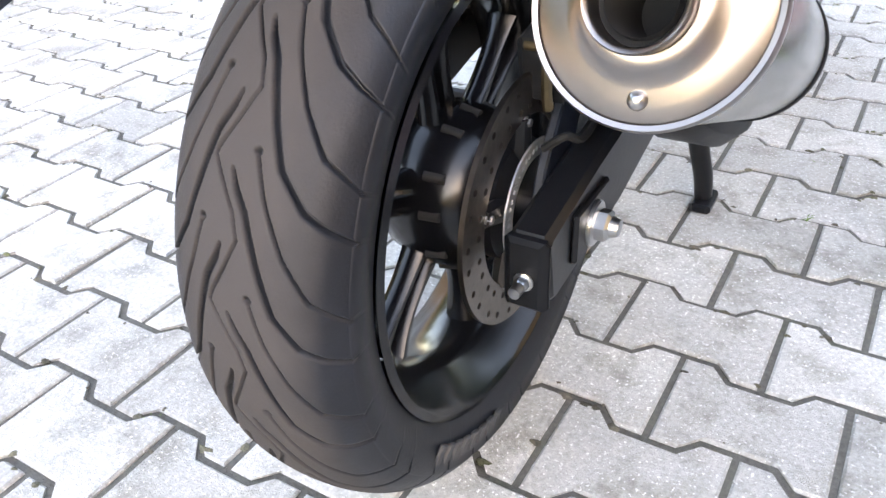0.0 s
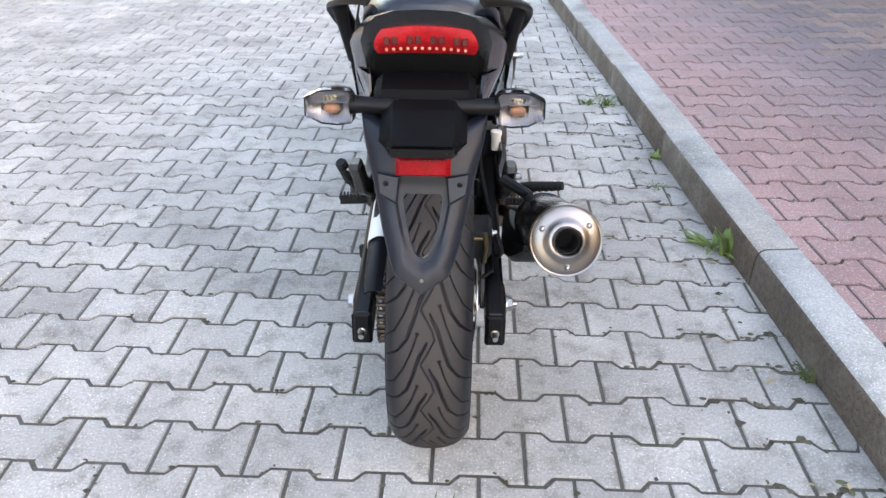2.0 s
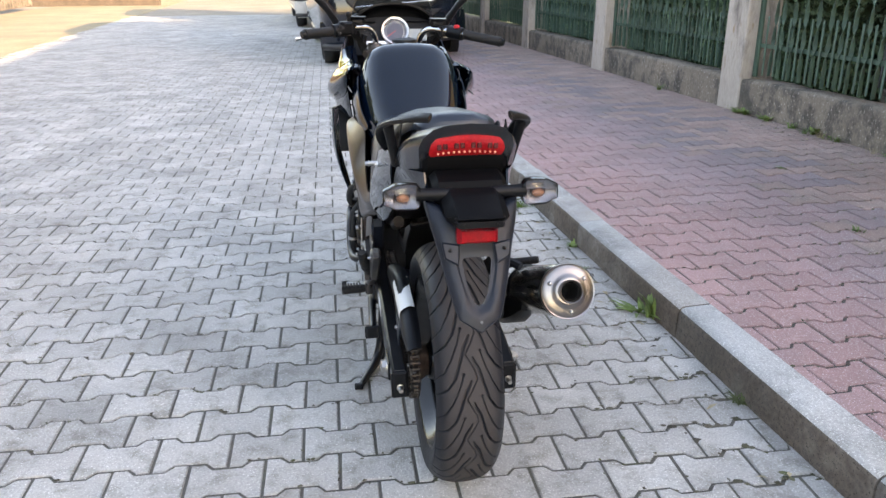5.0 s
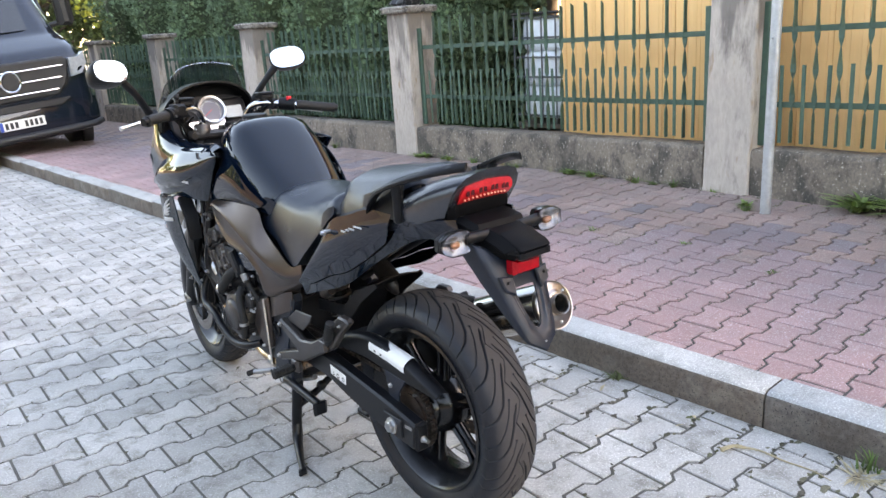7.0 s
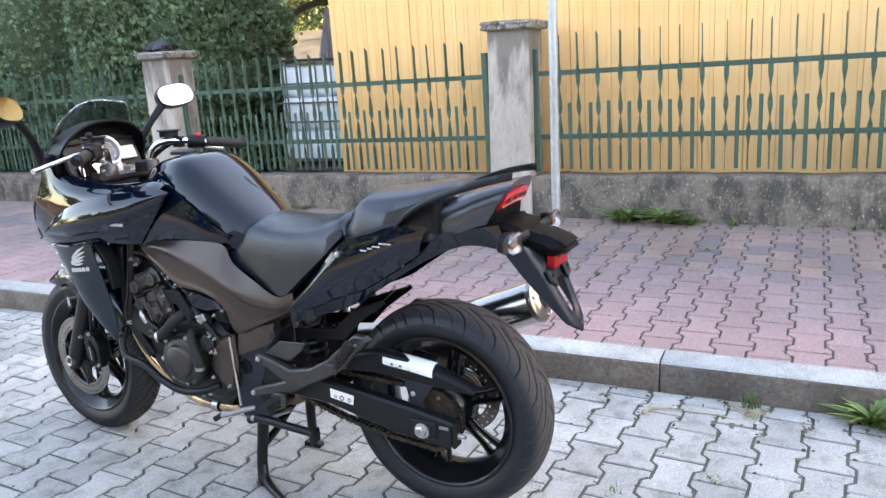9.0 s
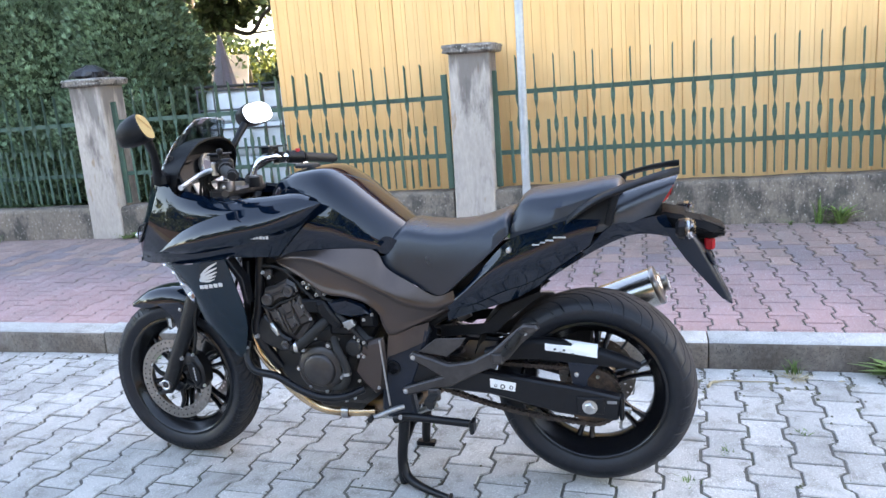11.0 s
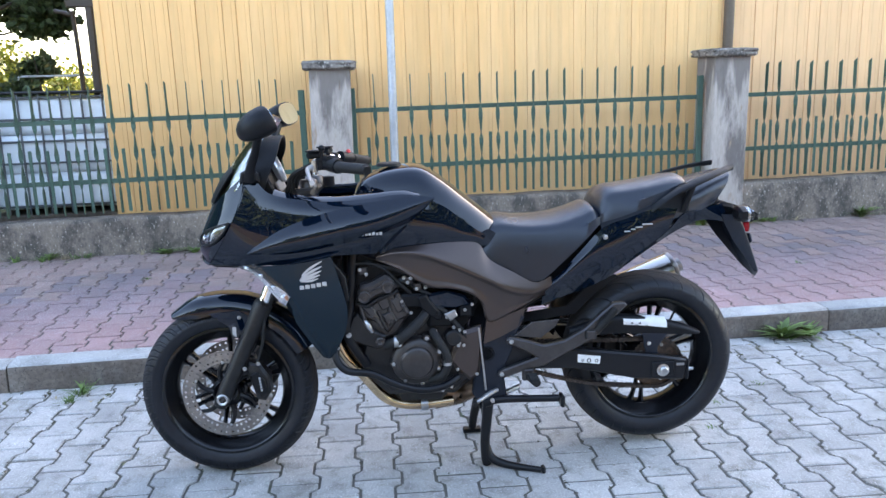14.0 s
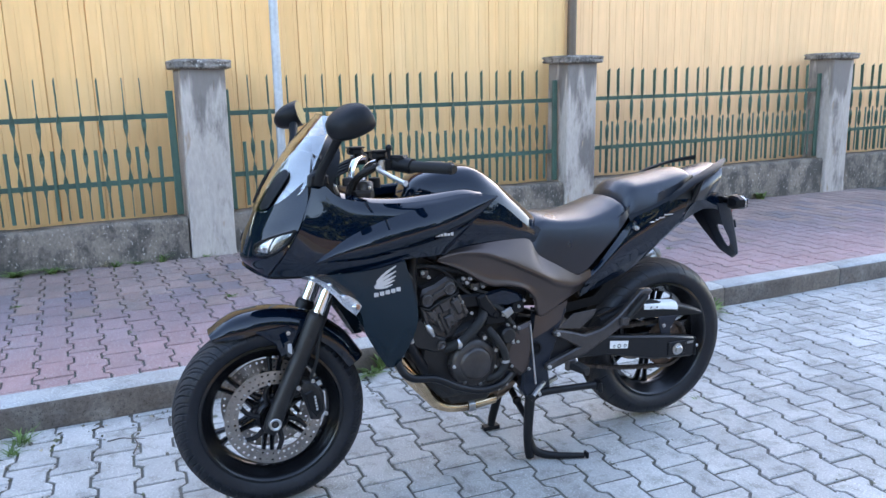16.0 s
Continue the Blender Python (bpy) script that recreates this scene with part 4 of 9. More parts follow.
def van(m, paint, label):
    """A tall panel van, its nose at y = 0, facing -y."""
    v = thing("van", label, "van", m)

    def ring(z, w, y0, rnd, y1=5.9):
        left = []
        for i in range(7):
            a = math.pi / 2 * i / 6
            left.append((-(w - rnd * 0.55) - rnd * 0.55 * math.cos(a) if i else -w, y0 + rnd - rnd * math.sin(a) if i else y0 + rnd, z))
        right = [(-x, y, z) for x, y, z in reversed(left)]
        mid = [(-w * 0.33, y0 - 0.025, z), (0, y0 - 0.035, z), (w * 0.33, y0 - 0.025, z)]
        return [(-w, y1, z)] + left + mid + right + [(w, y1, z)]
    body = Mb()
    body.loft([ring(0.30, 0.93, 0.10, 0.5), ring(0.38, 0.97, 0.03, 0.45), ring(0.62, 0.985, 0.0, 0.42), ring(0.95, 0.99, 0.03, 0.42), ring(1.08, 0.99, 0.08, 0.42),
               ring(1.20, 0.985, 0.28, 0.42), ring(1.32, 0.975, 0.72, 0.45), ring(1.38, 0.965, 0.84, 0.45), ring(1.85, 0.90, 1.28, 0.5), ring(2.25, 0.84, 1.66, 0.5), ring(2.42, 0.80, 1.98, 0.5), ring(2.52, 0.72, 2.35, 0.5)])
    part("body", body, paint, v)
    ws = Mb()
    ws.loft([[(x * w, y + 0.10 * x * x, z) for x in (-1, -.6, -.2, .2, .6, 1)] + [(x * w, y + 0.04 + 0.10 * x * x, z) for x in (1, .6, .2, -.2, -.6, -1)]
             for z, y, w in ((1.40, 0.80, 0.83), (1.80, 1.17, 0.79), (2.20, 1.555, 0.73))])
    part("windscreen", ws, M_GLASSD, v)
    for s in (-1, 1):
        part("side_window", Mb().prism([(1.35, 1.42), (2.2, 1.42), (2.2, 2.05), (1.85, 2.05)], s * 0.945, s * 0.985, 0.01), M_GLASSD, v)
    bump = Mb().loft([[(x * w, y0 + 0.30 * abs(x) ** 5, z) for x in (-1, -.85, -.6, -.2, .2, .6, .85, 1)] + [(x * w * 0.97, y0 + 0.20 + 0.30 * abs(x) ** 5, z) for x in (1, .85, .6, .2, -.2, -.6, -.85, -1)]
                      for z, w, y0 in ((0.24, 0.95, 0.02), (0.30, 0.99, -0.05), (0.52, 0.995, -0.075), (0.60, 0.99, -0.05))])
    bumper = part("bumper", bump, paint, v)
    part("air_intake", Mb().prism([(-0.50, 0.585), (0.50, 0.585), (0.62, 0.655), (-0.62, 0.655)], -0.072, 0.05, 0.008, axis="y"), M_BLACKP, bumper)
    part("bumper_lip", Mb().tube([(-0.97, 0.16, 0.315), (-0.84, 0.0, 0.312), (-0.6, -0.055, 0.310), (0, -0.085, 0.310), (0.6, -0.055, 0.310), (0.84, 0.0, 0.312), (0.97, 0.16, 0.315)], 0.042, 10), M_BLACKP, bumper)
    grille = part("grille", Mb().prism([(-0.50, 0.69), (0.50, 0.69), (0.62, 0.80), (0.70, 1.04), (0.64, 1.09), (-0.64, 1.09), (-0.70, 1.04), (-0.62, 0.80)], -0.05, 0.1, 0.02, axis="y"), M_BLACKP, v)
    for z, w in ((0.755, 0.53), (0.875, 0.60), (0.995, 0.64)):
        part("slat", Mb().tube([(-w, -0.038, z), (-0.3, -0.064, z), (0, -0.068, z), (0.3, -0.064, z), (w, -0.038, z)], 0.011, 8), M_CHROME, grille)
    part("badge", Mb().lathe([(-0.010, 0.104), (0.0, 0.116), (0.010, 0.104), (0.0, 0.094)], 32, "y", centre=(0, -0.095, 0.90), closed=True), M_CHROME, grille, "plain chrome ring badge")
    part("badge_plate", Mb().lathe([(-0.004, 0.0), (-0.004, 0.085), (0.01, 0.095)], 24, "y", centre=(0, -0.085, 0.90)), M_BLACKP, grille)
    for s in (-1, 1):
        hl = Mb().loft([[(s * 0.70, -0.035, 0.86), (s * 0.84, -0.005, 0.88), (s * 0.965, 0.16, 0.98), (s * 0.97, 0.22, 1.10), (s * 0.84, 0.02, 1.06), (s * 0.72, -0.01, 1.06)],
                        [(s * 0.70, 0.10, 0.86), (s * 0.82, 0.12, 0.88), (s * 0.90, 0.24, 0.98), (s * 0.90, 0.28, 1.10), (s * 0.82, 0.14, 1.06), (s * 0.72, 0.12, 1.06)]])
        part("headlight", hl, M_LAMP, v)
        mir = part("mirror", Mb().box(s * 1.15 - 0.11, s * 1.15 + 0.11, 1.12, 1.24, 1.40, 1.75, 0.04), M_BLACKP, v)
        part("mirror_arm", Mb().tube([(s * 0.95, 1.25, 1.42), (s * 1.08, 1.2, 1.44)], 0.03, 8), M_BLACKP, mir)
        for y in (0.98, 4.65):
            wh = new("wheel")
            wh.parent = v
            wh.matrix_basis = pose(s * 0.86, y, 0.345)
            part("tyre", Mb().lathe([(-0.10, 0.22), (-0.11, 0.30), (-0.09, 0.338), (0, 0.345), (0.09, 0.338), (0.11, 0.30), (0.10, 0.22)], 40, "x"), M_TYRE, wh)
            part("rim", Mb().lathe([(s * 0.06, 0.0), (s * 0.09, 0.06), (s * 0.05, 0.10), (s * 0.085, 0.19), (s * 0.10, 0.225), (-s * 0.09, 0.225)], 32, "x"), M_STEEL, wh)
        part("wheel_arch", Mb().lathe([(s * 0.87, 0.37), (s * 0.995, 0.385), (s * 0.995, 0.43), (s * 0.87, 0.43)], 40, "x", closed=True, centre=(0, 0.98, 0.345)), M_BLACKP, v)
    plate = part("number_plate", Mb().box(-0.26, 0.26, -0.097, -0.085, 0.42, 0.535, 0.002), M_PLATE, v, "white number plate with dark bars")
    part("blue_strip", Mb().box(-0.26, -0.222, -0.1, -0.096, 0.422, 0.533, 0.001), M_BLUE, plate)
    for k in range(8):
        if k != 3:
            part("character_bar", Mb().box(-0.20 + k * 0.056, -0.165 + k * 0.056, -0.1, -0.096, 0.44, 0.515, 0.001), M_INK, plate)
    for ob in v.children_recursive:
        if ob.type == "MESH" and not ob.name.startswith(("tyre", "rim", "wheel_arch", "number_plate", "blue_strip", "character_bar")):
            for q in ob.data.vertices:
                q.co = (q.co.x * 1.03, q.co.y, q.co.z if q.co.z < 0.35 else 0.35 + (q.co.z - 0.35) * 1.14)
    part("sill", Mb().tube([(-0.97, 1.5, 0.36), (-0.97, 4.1, 0.36)], 0.035, 10), M_CHROME, v)
    return v


van(pose(1.30, 9.15, fall(10) + 0.045, 0, -4.4, 0), M_VANPAINT, "dark blue-grey panel van parked half on the pavement")
van(pose(1.15, 17.4, fall(18) + 0.05, 0, -3.6, 1), M_VANWHITE, "light coloured panel van parked behind the dark one")

# ---------------------------------------------------------------- motorcycle
# Own frame: x to the right, y ahead, z up; the rear axle is near the origin.
M_GLOSS = material("gloss_black_paint", (0.0011, 0.0048, 0.0118), 0.025, vary=0.03, grain=500, bump=0, specular=0.46)
M_MATT = material("satin_bronze_grey_panel", (0.088, 0.070, 0.064), 0.31, metal=0.85, vary=0.06, grain=300, blotch=4, bump=0.05, bump_scale=900, specular=0.32)
M_CAST = material("dark_cast_metal", (0.048, 0.043, 0.042), 0.32, metal=0.4, vary=0.18, grain=60, blotch=9, bump=0.18, bump_scale=260)
M_VINYL = material("black_seat_vinyl", (0.0055, 0.0100, 0.0185), 0.30, vary=0.08, grain=60, blotch=5, bump=0.15, bump_scale=700, specular=0.58)
M_PLAST = material("matt_black_plastic", (0.0050, 0.0056, 0.0072), 0.44, vary=0.10, grain=80, blotch=6, bump=0.12, bump_scale=600, specular=0.2)
M_COWL = material("satin_teal_black_paint", (0.0030, 0.0115, 0.0190), 0.24, vary=0.06, grain=300, bump=0.02, specular=0.32)
M_SATIN = material("satin_charcoal_plastic", (0.026, 0.030, 0.038), 0.24, vary=0.08, grain=80, blotch=5, bump=0.06, bump_scale=700, specular=0.6)
M_GREYP = material("dark_grey_plastic", (0.0090, 0.0130, 0.0215), 0.36, vary=0.10, grain=80, blotch=6, bump=0.15, bump_scale=700, specular=0.30)
M_ENGINE = material("black_engine_paint", (0.0085, 0.0085, 0.0095), 0.40, metal=0.15, vary=0.22, grain=40, blotch=10, bump=0.15, bump_scale=300, second=(0.034, 0.031, 0.029), second_at=0.66, second_scale=18, specular=0.45)
M_FRAMEP = material("satin_black_frame", (0.0055, 0.006, 0.0078), 0.34, vary=0.12, grain=60, bump=0.06, specular=0.28)
M_WHEELP = material("satin_black_wheel", (0.0045, 0.0049, 0.0062), 0.20, vary=0.08, grain=40, bump=0.02, specular=0.42)
M_DISC = material("brake_disc_steel", (0.30, 0.272, 0.25), 0.32, metal=1.0, vary=0.16, grain=90, blotch=12, bump=0.08)
M_DISC_R = material("browned_disc_steel", (0.17, 0.148, 0.132), 0.34, metal=1.0, vary=0.16, grain=90, blotch=12, bump=0.08)
M_CHAIN = material("oily_chain_steel", (0.055, 0.046, 0.042), 0.40, metal=0.8, vary=0.3, grain=120, bump=0.2, second=(0.11, 0.085, 0.07), second_at=0.58, second_scale=60)
M_SPROCKET = material("rusty_sprocket_steel", (0.125, 0.085, 0.065), 0.50, metal=0.6, vary=0.3, grain=90, bump=0.2, second=(0.06, 0.045, 0.04), second_at=0.58, second_scale=25)
M_PIPE_D = material("dark_heated_pipe", (0.24, 0.165, 0.115), 0.28, metal=1.0, vary=0.2, grain=20, blotch=8, bump=0.05)
M_ALU = material("grey_cast_aluminium", (0.30, 0.30, 0.30), 0.42, metal=0.9, vary=0.12, grain=60, bump=0.1)
M_ALUB = material("bright_satin_trim", (0.62, 0.62, 0.63), 0.30, metal=0.8, vary=0.05, bump=0)
M_BOLT = material("zinc_bolt", (0.46, 0.46, 0.46), 0.30, metal=1.0, vary=0.1, bump=0)
M_PIPE_S = material("heated_steel_pipe", (0.66, 0.48, 0.30), 0.20, metal=1.0, vary=0.15, grain=20, blotch=8, second=(0.34, 0.24, 0.16), second_at=0.62, second_scale=9, bump=0.03)
M_INOX = material("brushed_stainless", (0.44, 0.425, 0.40), 0.20, metal=1.0, vary=0.05, grain=90, bump=0.04)
M_CAPSTEEL = material("bronzed_end_cap", (0.32, 0.29, 0.275), 0.32, metal=1.0, vary=0.06, grain=30, bump=0.02)
M_HOLE = material("soot_and_slot_black", (0.008, 0.008, 0.008), 0.8, bump=0)
# a faint glow is added to the red though the lamp is unlit
M_REDL = material("red_lamp_plastic", (0.43, 0.014, 0.020), 0.12, vary=0.20, grain=160, blotch=30, bump=0.15, coat=0.5, emit=0.02)
M_DARK = material("dull_black_plastic", (0.0035, 0.0037, 0.0045), 0.6, vary=0.1, grain=80, bump=0.1, specular=0.08)
M_AMBERD = material("amber_bulb_glass", (0.36, 0.150, 0.075), 0.3, vary=0.1, bump=0)
M_REFL = material("red_reflector", (0.34, 0.004, 0.010), 0.22, vary=0.25, grain=220, bump=0.25, bump_scale=500, specular=0.3)
M_LAMPREF = material("silvered_lamp_bowl", (0.40, 0.39, 0.40), 0.20, metal=0.95, vary=0.15, grain=160, blotch=60, bump=0.15, bump_scale=160)
M_REDCELL = material("dark_red_lamp_cell", (0.11, 0.012, 0.016), 0.15, metal=0.4, vary=0.3, grain=200, bump=0.3, bump_scale=300)
M_CLEAR = thin_glass("clear_lens", (0.92, 0.93, 0.94), 1.55)
M_REFLECTOR = material("silvered_reflector", (0.80, 0.80, 0.82), 0.22, metal=1.0, vary=0.25, grain=140, blotch=40, bump=0.5, bump_scale=90)
M_SCREEN = thin_glass("smoked_screen", (0.80, 0.83, 0.84), 3.2)
M_MIRROR = material("mirror_glass", (0.60, 0.69, 0.71), 0.02, metal=1.0, vary=0.0, bump=0)
M_DIAL = material("dial_face", (0.07, 0.075, 0.11), 0.4, vary=0.1)
M_LCD = material("lcd_glass", (0.33, 0.37, 0.38), 0.15, vary=0.05)
M_STICK = material("white_sticker", (0.74, 0.74, 0.72), 0.5, vary=0.04, bump=0.05)
M_SILVERP = material("silver_print", (0.50, 0.51, 0.52), 0.35, metal=0.6, vary=0.05, bump=0)
M_GREYPR = material("grey_print", (0.045, 0.045, 0.047), 0.5, bump=0)
M_REDSW = material("red_switch", (0.55, 0.02, 0.03), 0.4, bump=0)
M_RUBBER = material("black_rubber", (0.010, 0.010, 0.0105), 0.66, vary=0.15, grain=90, bump=0.2, specular=0.35)
P_FILL = [(1.055, 0.58), (1.050, 0.80), (0.62, 0.795), (0.60, 0.60), (0.66, 0.50), (0.86, 0.50)]
M_GOLD = material("zinc_yellow_bracket", (0.17, 0.125, 0.07), 0.40, metal=0.9, vary=0.15)
M_LED = material("led_cells", (0.90, 0.36, 0.28), 0.2, vary=0.1, bump=0)

moto = thing("motorcycle", "black sport touring motorcycle parked on its centre stand", "motorcycle", pose(0.043, 0, 0, 0, 0, -2.5))
RA, FA = (-0.018, 0.327), (1.460, 0.297)      # axles (y, z)
RR, FR = 0.3085, 0.297                         # tyre radii


def P(name, mb, mat, parent=None, label="", angle=38):
    return part(name, mb, mat, parent or moto, label, angle)


def flipped(mb):
    q = Mb()
    q.v = [(-x, y, z) for x, y, z in mb.v]
    q.f = [tuple(reversed(f)) for f in mb.f]
    return q


def pair(name, mb, mat, parent=None, label="", angle=38):
    """The part on the left side and its twin on the right."""
    return P(name, mb, mat, parent, label, angle), P(name, flipped(mb), mat, parent, label, angle)


def sheet(rows, nu=28, nv=14, thick=0.003, inward=(0, 0.6, 0.6)):
    """A curved shell through rows of 3D points; thickness towards the point `inward`."""
    R = [curve(r, nu, None, total=True)[0] for r in rows]
    cols = [curve([r[i] for r in R], nv, None, total=True)[0] for i in range(nu + 1)]
    mb = Mb()
    c = Vector(inward)
    n = nv + 1

    def normal(i, j):
        a = cols[min(i + 1, nu)][j] - cols[max(i - 1, 0)][j]
        b = cols[i][min(j + 1, nv)] - cols[i][max(j - 1, 0)]
        k = a.cross(b)
        k = k.normalized() if k.length > 1e-9 else Vector((0, 0, 1))
        return k if k.dot(c - cols[i][j]) > 0 else -k
    rings = []
    for i in range(nu + 1):
        back = [cols[i][j] + normal(i, j) * thick for j in range(n)]
        rings.append(list(cols[i]) + list(reversed(back)))
    return mb.rings(rings)


STEER = Matrix.Translation((0, 1.19, 0.87)) @ Matrix.Rotation(radians(-4.0), 4, Vector((0, -0.45, 0.893))) @ Matrix.Translation((0, -1.19, -0.87))


def steer(mb):
    mb.v = [(STEER @ Vector(p))[:] for p in mb.v]
    return mb


# ---- tyres with cut tread
def tyre_mesh(name, R, half, rim_r, repeats, nc, way, n, wide=1.0):
    """A tyre round the x axis; sweeping grooves are cut into the crown."""
    prof = [(-half * 0.70, rim_r - 0.004), (-half * 0.84, rim_r + 0.006), (-half * 0.96, rim_r + 0.028), (-half, rim_r + 0.050)]
    sh, shr = half * 0.985, R - half * 0.46
    for i in range(n + 1):
        t = -1 + 2 * i / n
        a = abs(t)
        x = sh * math.sin(t * 1.22) / math.sin(1.22)
        r = shr + (R - shr) * (1 - a ** 2.15)
        prof.append((x, r))
    prof += [(-x, r) for x, r in reversed(prof[:4])]
    pr = np.array(prof)
    k = len(pr)
    th = np.linspace(0, 2 * np.pi, nc, endpoint=False)
    s = np.concatenate([[0], np.cumsum(np.hypot(np.diff(pr[:, 0]), np.diff(pr[:, 1])))])
    s = s - s[-1] / 2
    S = half * 1.14
    T, SS = np.meshgrid(th, s, indexing="ij")
    u = np.abs(SS) / S
    depth = np.zeros_like(T)
    pitch = 2 * np.pi * R / repeats
    lap = way * T / (2 * np.pi) * repeats

    def cut(line, width, deep, sides):
        """Cuts one groove along a line of (place across, place along in repeats, share of the width)."""
        best = np.zeros_like(T)
        for side, shift in sides:
            f = (lap + shift) % 1.0
            for k in (-1, 0, 1, 2):
                for (u0, p0, w0), (u1, p1, w1) in zip(line, line[1:]):
                    ax, ay, bx, by = side * u0 * S, p0 * pitch, side * u1 * S, p1 * pitch
                    dx, dy = bx - ax, by - ay
                    y = (f + k) * pitch
                    t = np.clip(((SS - ax) * dx + (y - ay) * dy) / (dx * dx + dy * dy), 0, 1)
                    d = np.hypot(SS - ax - t * dx, y - ay - t * dy)
                    best = np.maximum(best, np.clip(2.1 - 1.5 * d / (width * wide * (w0 + (w1 - w0) * t)), 0, 1))
        return deep * best
    both = ((1, 0.0), (-1, 0.5))
    main = [(0.03, 0.0, 0.5), (0.08, 0.12, 1.0), (0.17, 0.26, 1.15), (0.31, 0.66, 1.1), (0.42, 0.95, 1.0), (0.62, 1.19, 0.9), (0.80, 1.29, 0.8), (1.02, 1.37, 0.6)]
    beaded = [(0.22, -0.14, 1.9), (0.224, -0.12, 0.8), (0.33, 0.18, 0.8), (0.50, 0.53, 0.8), (0.70, 0.82, 0.8), (1.02, 1.0, 0.6)]
    zigzag = [(0.12, 0.46, 0.9), (0.0, 0.68, 1.0), (-0.13, 0.88, 1.0), (-0.15, 0.93, 1.0), (-0.05, 1.09, 1.0), (0.07, 1.28, 1.0), (0.12, 1.46, 0.9)]
    depth = np.maximum(depth, cut(main, 0.0022, 0.0062, both))
    depth = np.maximum(depth, cut(beaded, 0.0015, 0.0050, both))
    depth = np.maximum(depth, cut(zigzag, 0.0011, 0.0040, ((1, 0.0),)))
    if wide > 1:
        depth = np.maximum(depth, cut([(0.56, 0.30, 0.5), (0.66, 0.48, 0.9), (0.82, 0.66, 0.9), (1.02, 0.80, 0.7)], 0.0015, 0.0050, both))
    rad = pr[:, 1][None, :] - depth * np.clip((1.08 - u) / 0.05, 0, 1)
    X = np.broadcast_to(pr[:, 0][None, :], T.shape)
    V = np.stack([X, rad * np.cos(T), rad * np.sin(T)], -1).reshape(-1, 3)
    I, J = np.meshgrid(np.arange(nc), np.arange(k - 1), indexing="ij")
    I2 = (I + 1) % nc
    F = np.stack([I * k + J, I * k + J + 1, I2 * k + J + 1, I2 * k + J], -1).reshape(-1, 4)
    me = bpy.data.meshes.new(name)
    me.from_pydata(V.tolist(), [], F.tolist())
    me.polygons.foreach_set("use_smooth", [True] * len(me.polygons))
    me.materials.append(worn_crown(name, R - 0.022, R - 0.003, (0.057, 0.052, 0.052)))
    # the deeper a groove, the more of the dark rubber colour it keeps
    me.attributes.new("dark_rubber", "FLOAT", "POINT").data.foreach_set("value", np.clip(depth / 0.0035, 0, 1).ravel().tolist())
    return me


def perforated(x, r0, r1, count, rows, hole, t):
    """A flat ring round the x axis with rows of round holes."""
    mb = Mb()
    da = 2 * math.pi / count
    for k in range(count):
        for q in range(rows):
            a0 = da * (k + (0.0 if q % 2 == 0 else 0.0))
            ra, rb = r0 + (r1 - r0) * q / rows, r0 + (r1 - r0) * (q + 1) / rows
            rm, am = (ra + rb) / 2, a0 + da / 2
            if (k + q) % 2 == 0:
                am += da * 0.12
            outer = [(ra, a0), (ra, a0 + da / 2), (ra, a0 + da), (rm, a0 + da), (rb, a0 + da), (rb, a0 + da / 2), (rb, a0), (rm, a0)]
            ang = [math.atan2((a - a0 - da / 2) * rm, r - rm) for r, a in outer]
            for sgn in (-1, 1):
                xx = x + sgn * t / 2
                ov = [(xx, r * math.cos(a), r * math.sin(a)) for r, a in outer]
                iv = []
                for g in ang:
                    r, a = rm + hole * math.cos(g), am + hole * math.sin(g) / rm
                    iv.append((xx, r * math.cos(a), r * math.sin(a)))
                mb.add(ov + iv, [(i, (i + 1) % 8, 8 + (i + 1) % 8, 8 + i) for i in range(8)])
            iv0, iv1 = [], []
            for g in ang:
                r, a = rm + hole * math.cos(g), am + hole * math.sin(g) / rm
                iv0.append((x - t / 2, r * math.cos(a), r * math.sin(a)))
                iv1.append((x + t / 2, r * math.cos(a), r * math.sin(a)))
            mb.add(iv0 + iv1, [(i, (i + 1) % 8, 8 + (i + 1) % 8, 8 + i) for i in range(8)])
    for r in (r0, r1):
        mb.lathe([(x - t / 2, r), (x + t / 2, r)], count * 2, "x")
    # weld the cells into one plate
    seen, keep, to = {}, [], []
    for p in mb.v:
        key = (round(p[0], 6), round(p[1], 6), round(p[2], 6))
        if key not in seen:
            seen[key] = len(keep)
            keep.append(p)
        to.append(seen[key])
    mb.v, mb.f = keep, [tuple(to[q] for q in f) for f in mb.f]
    mb.f = [f for f in mb.f if len(set(f)) == len(f)]
    return mb


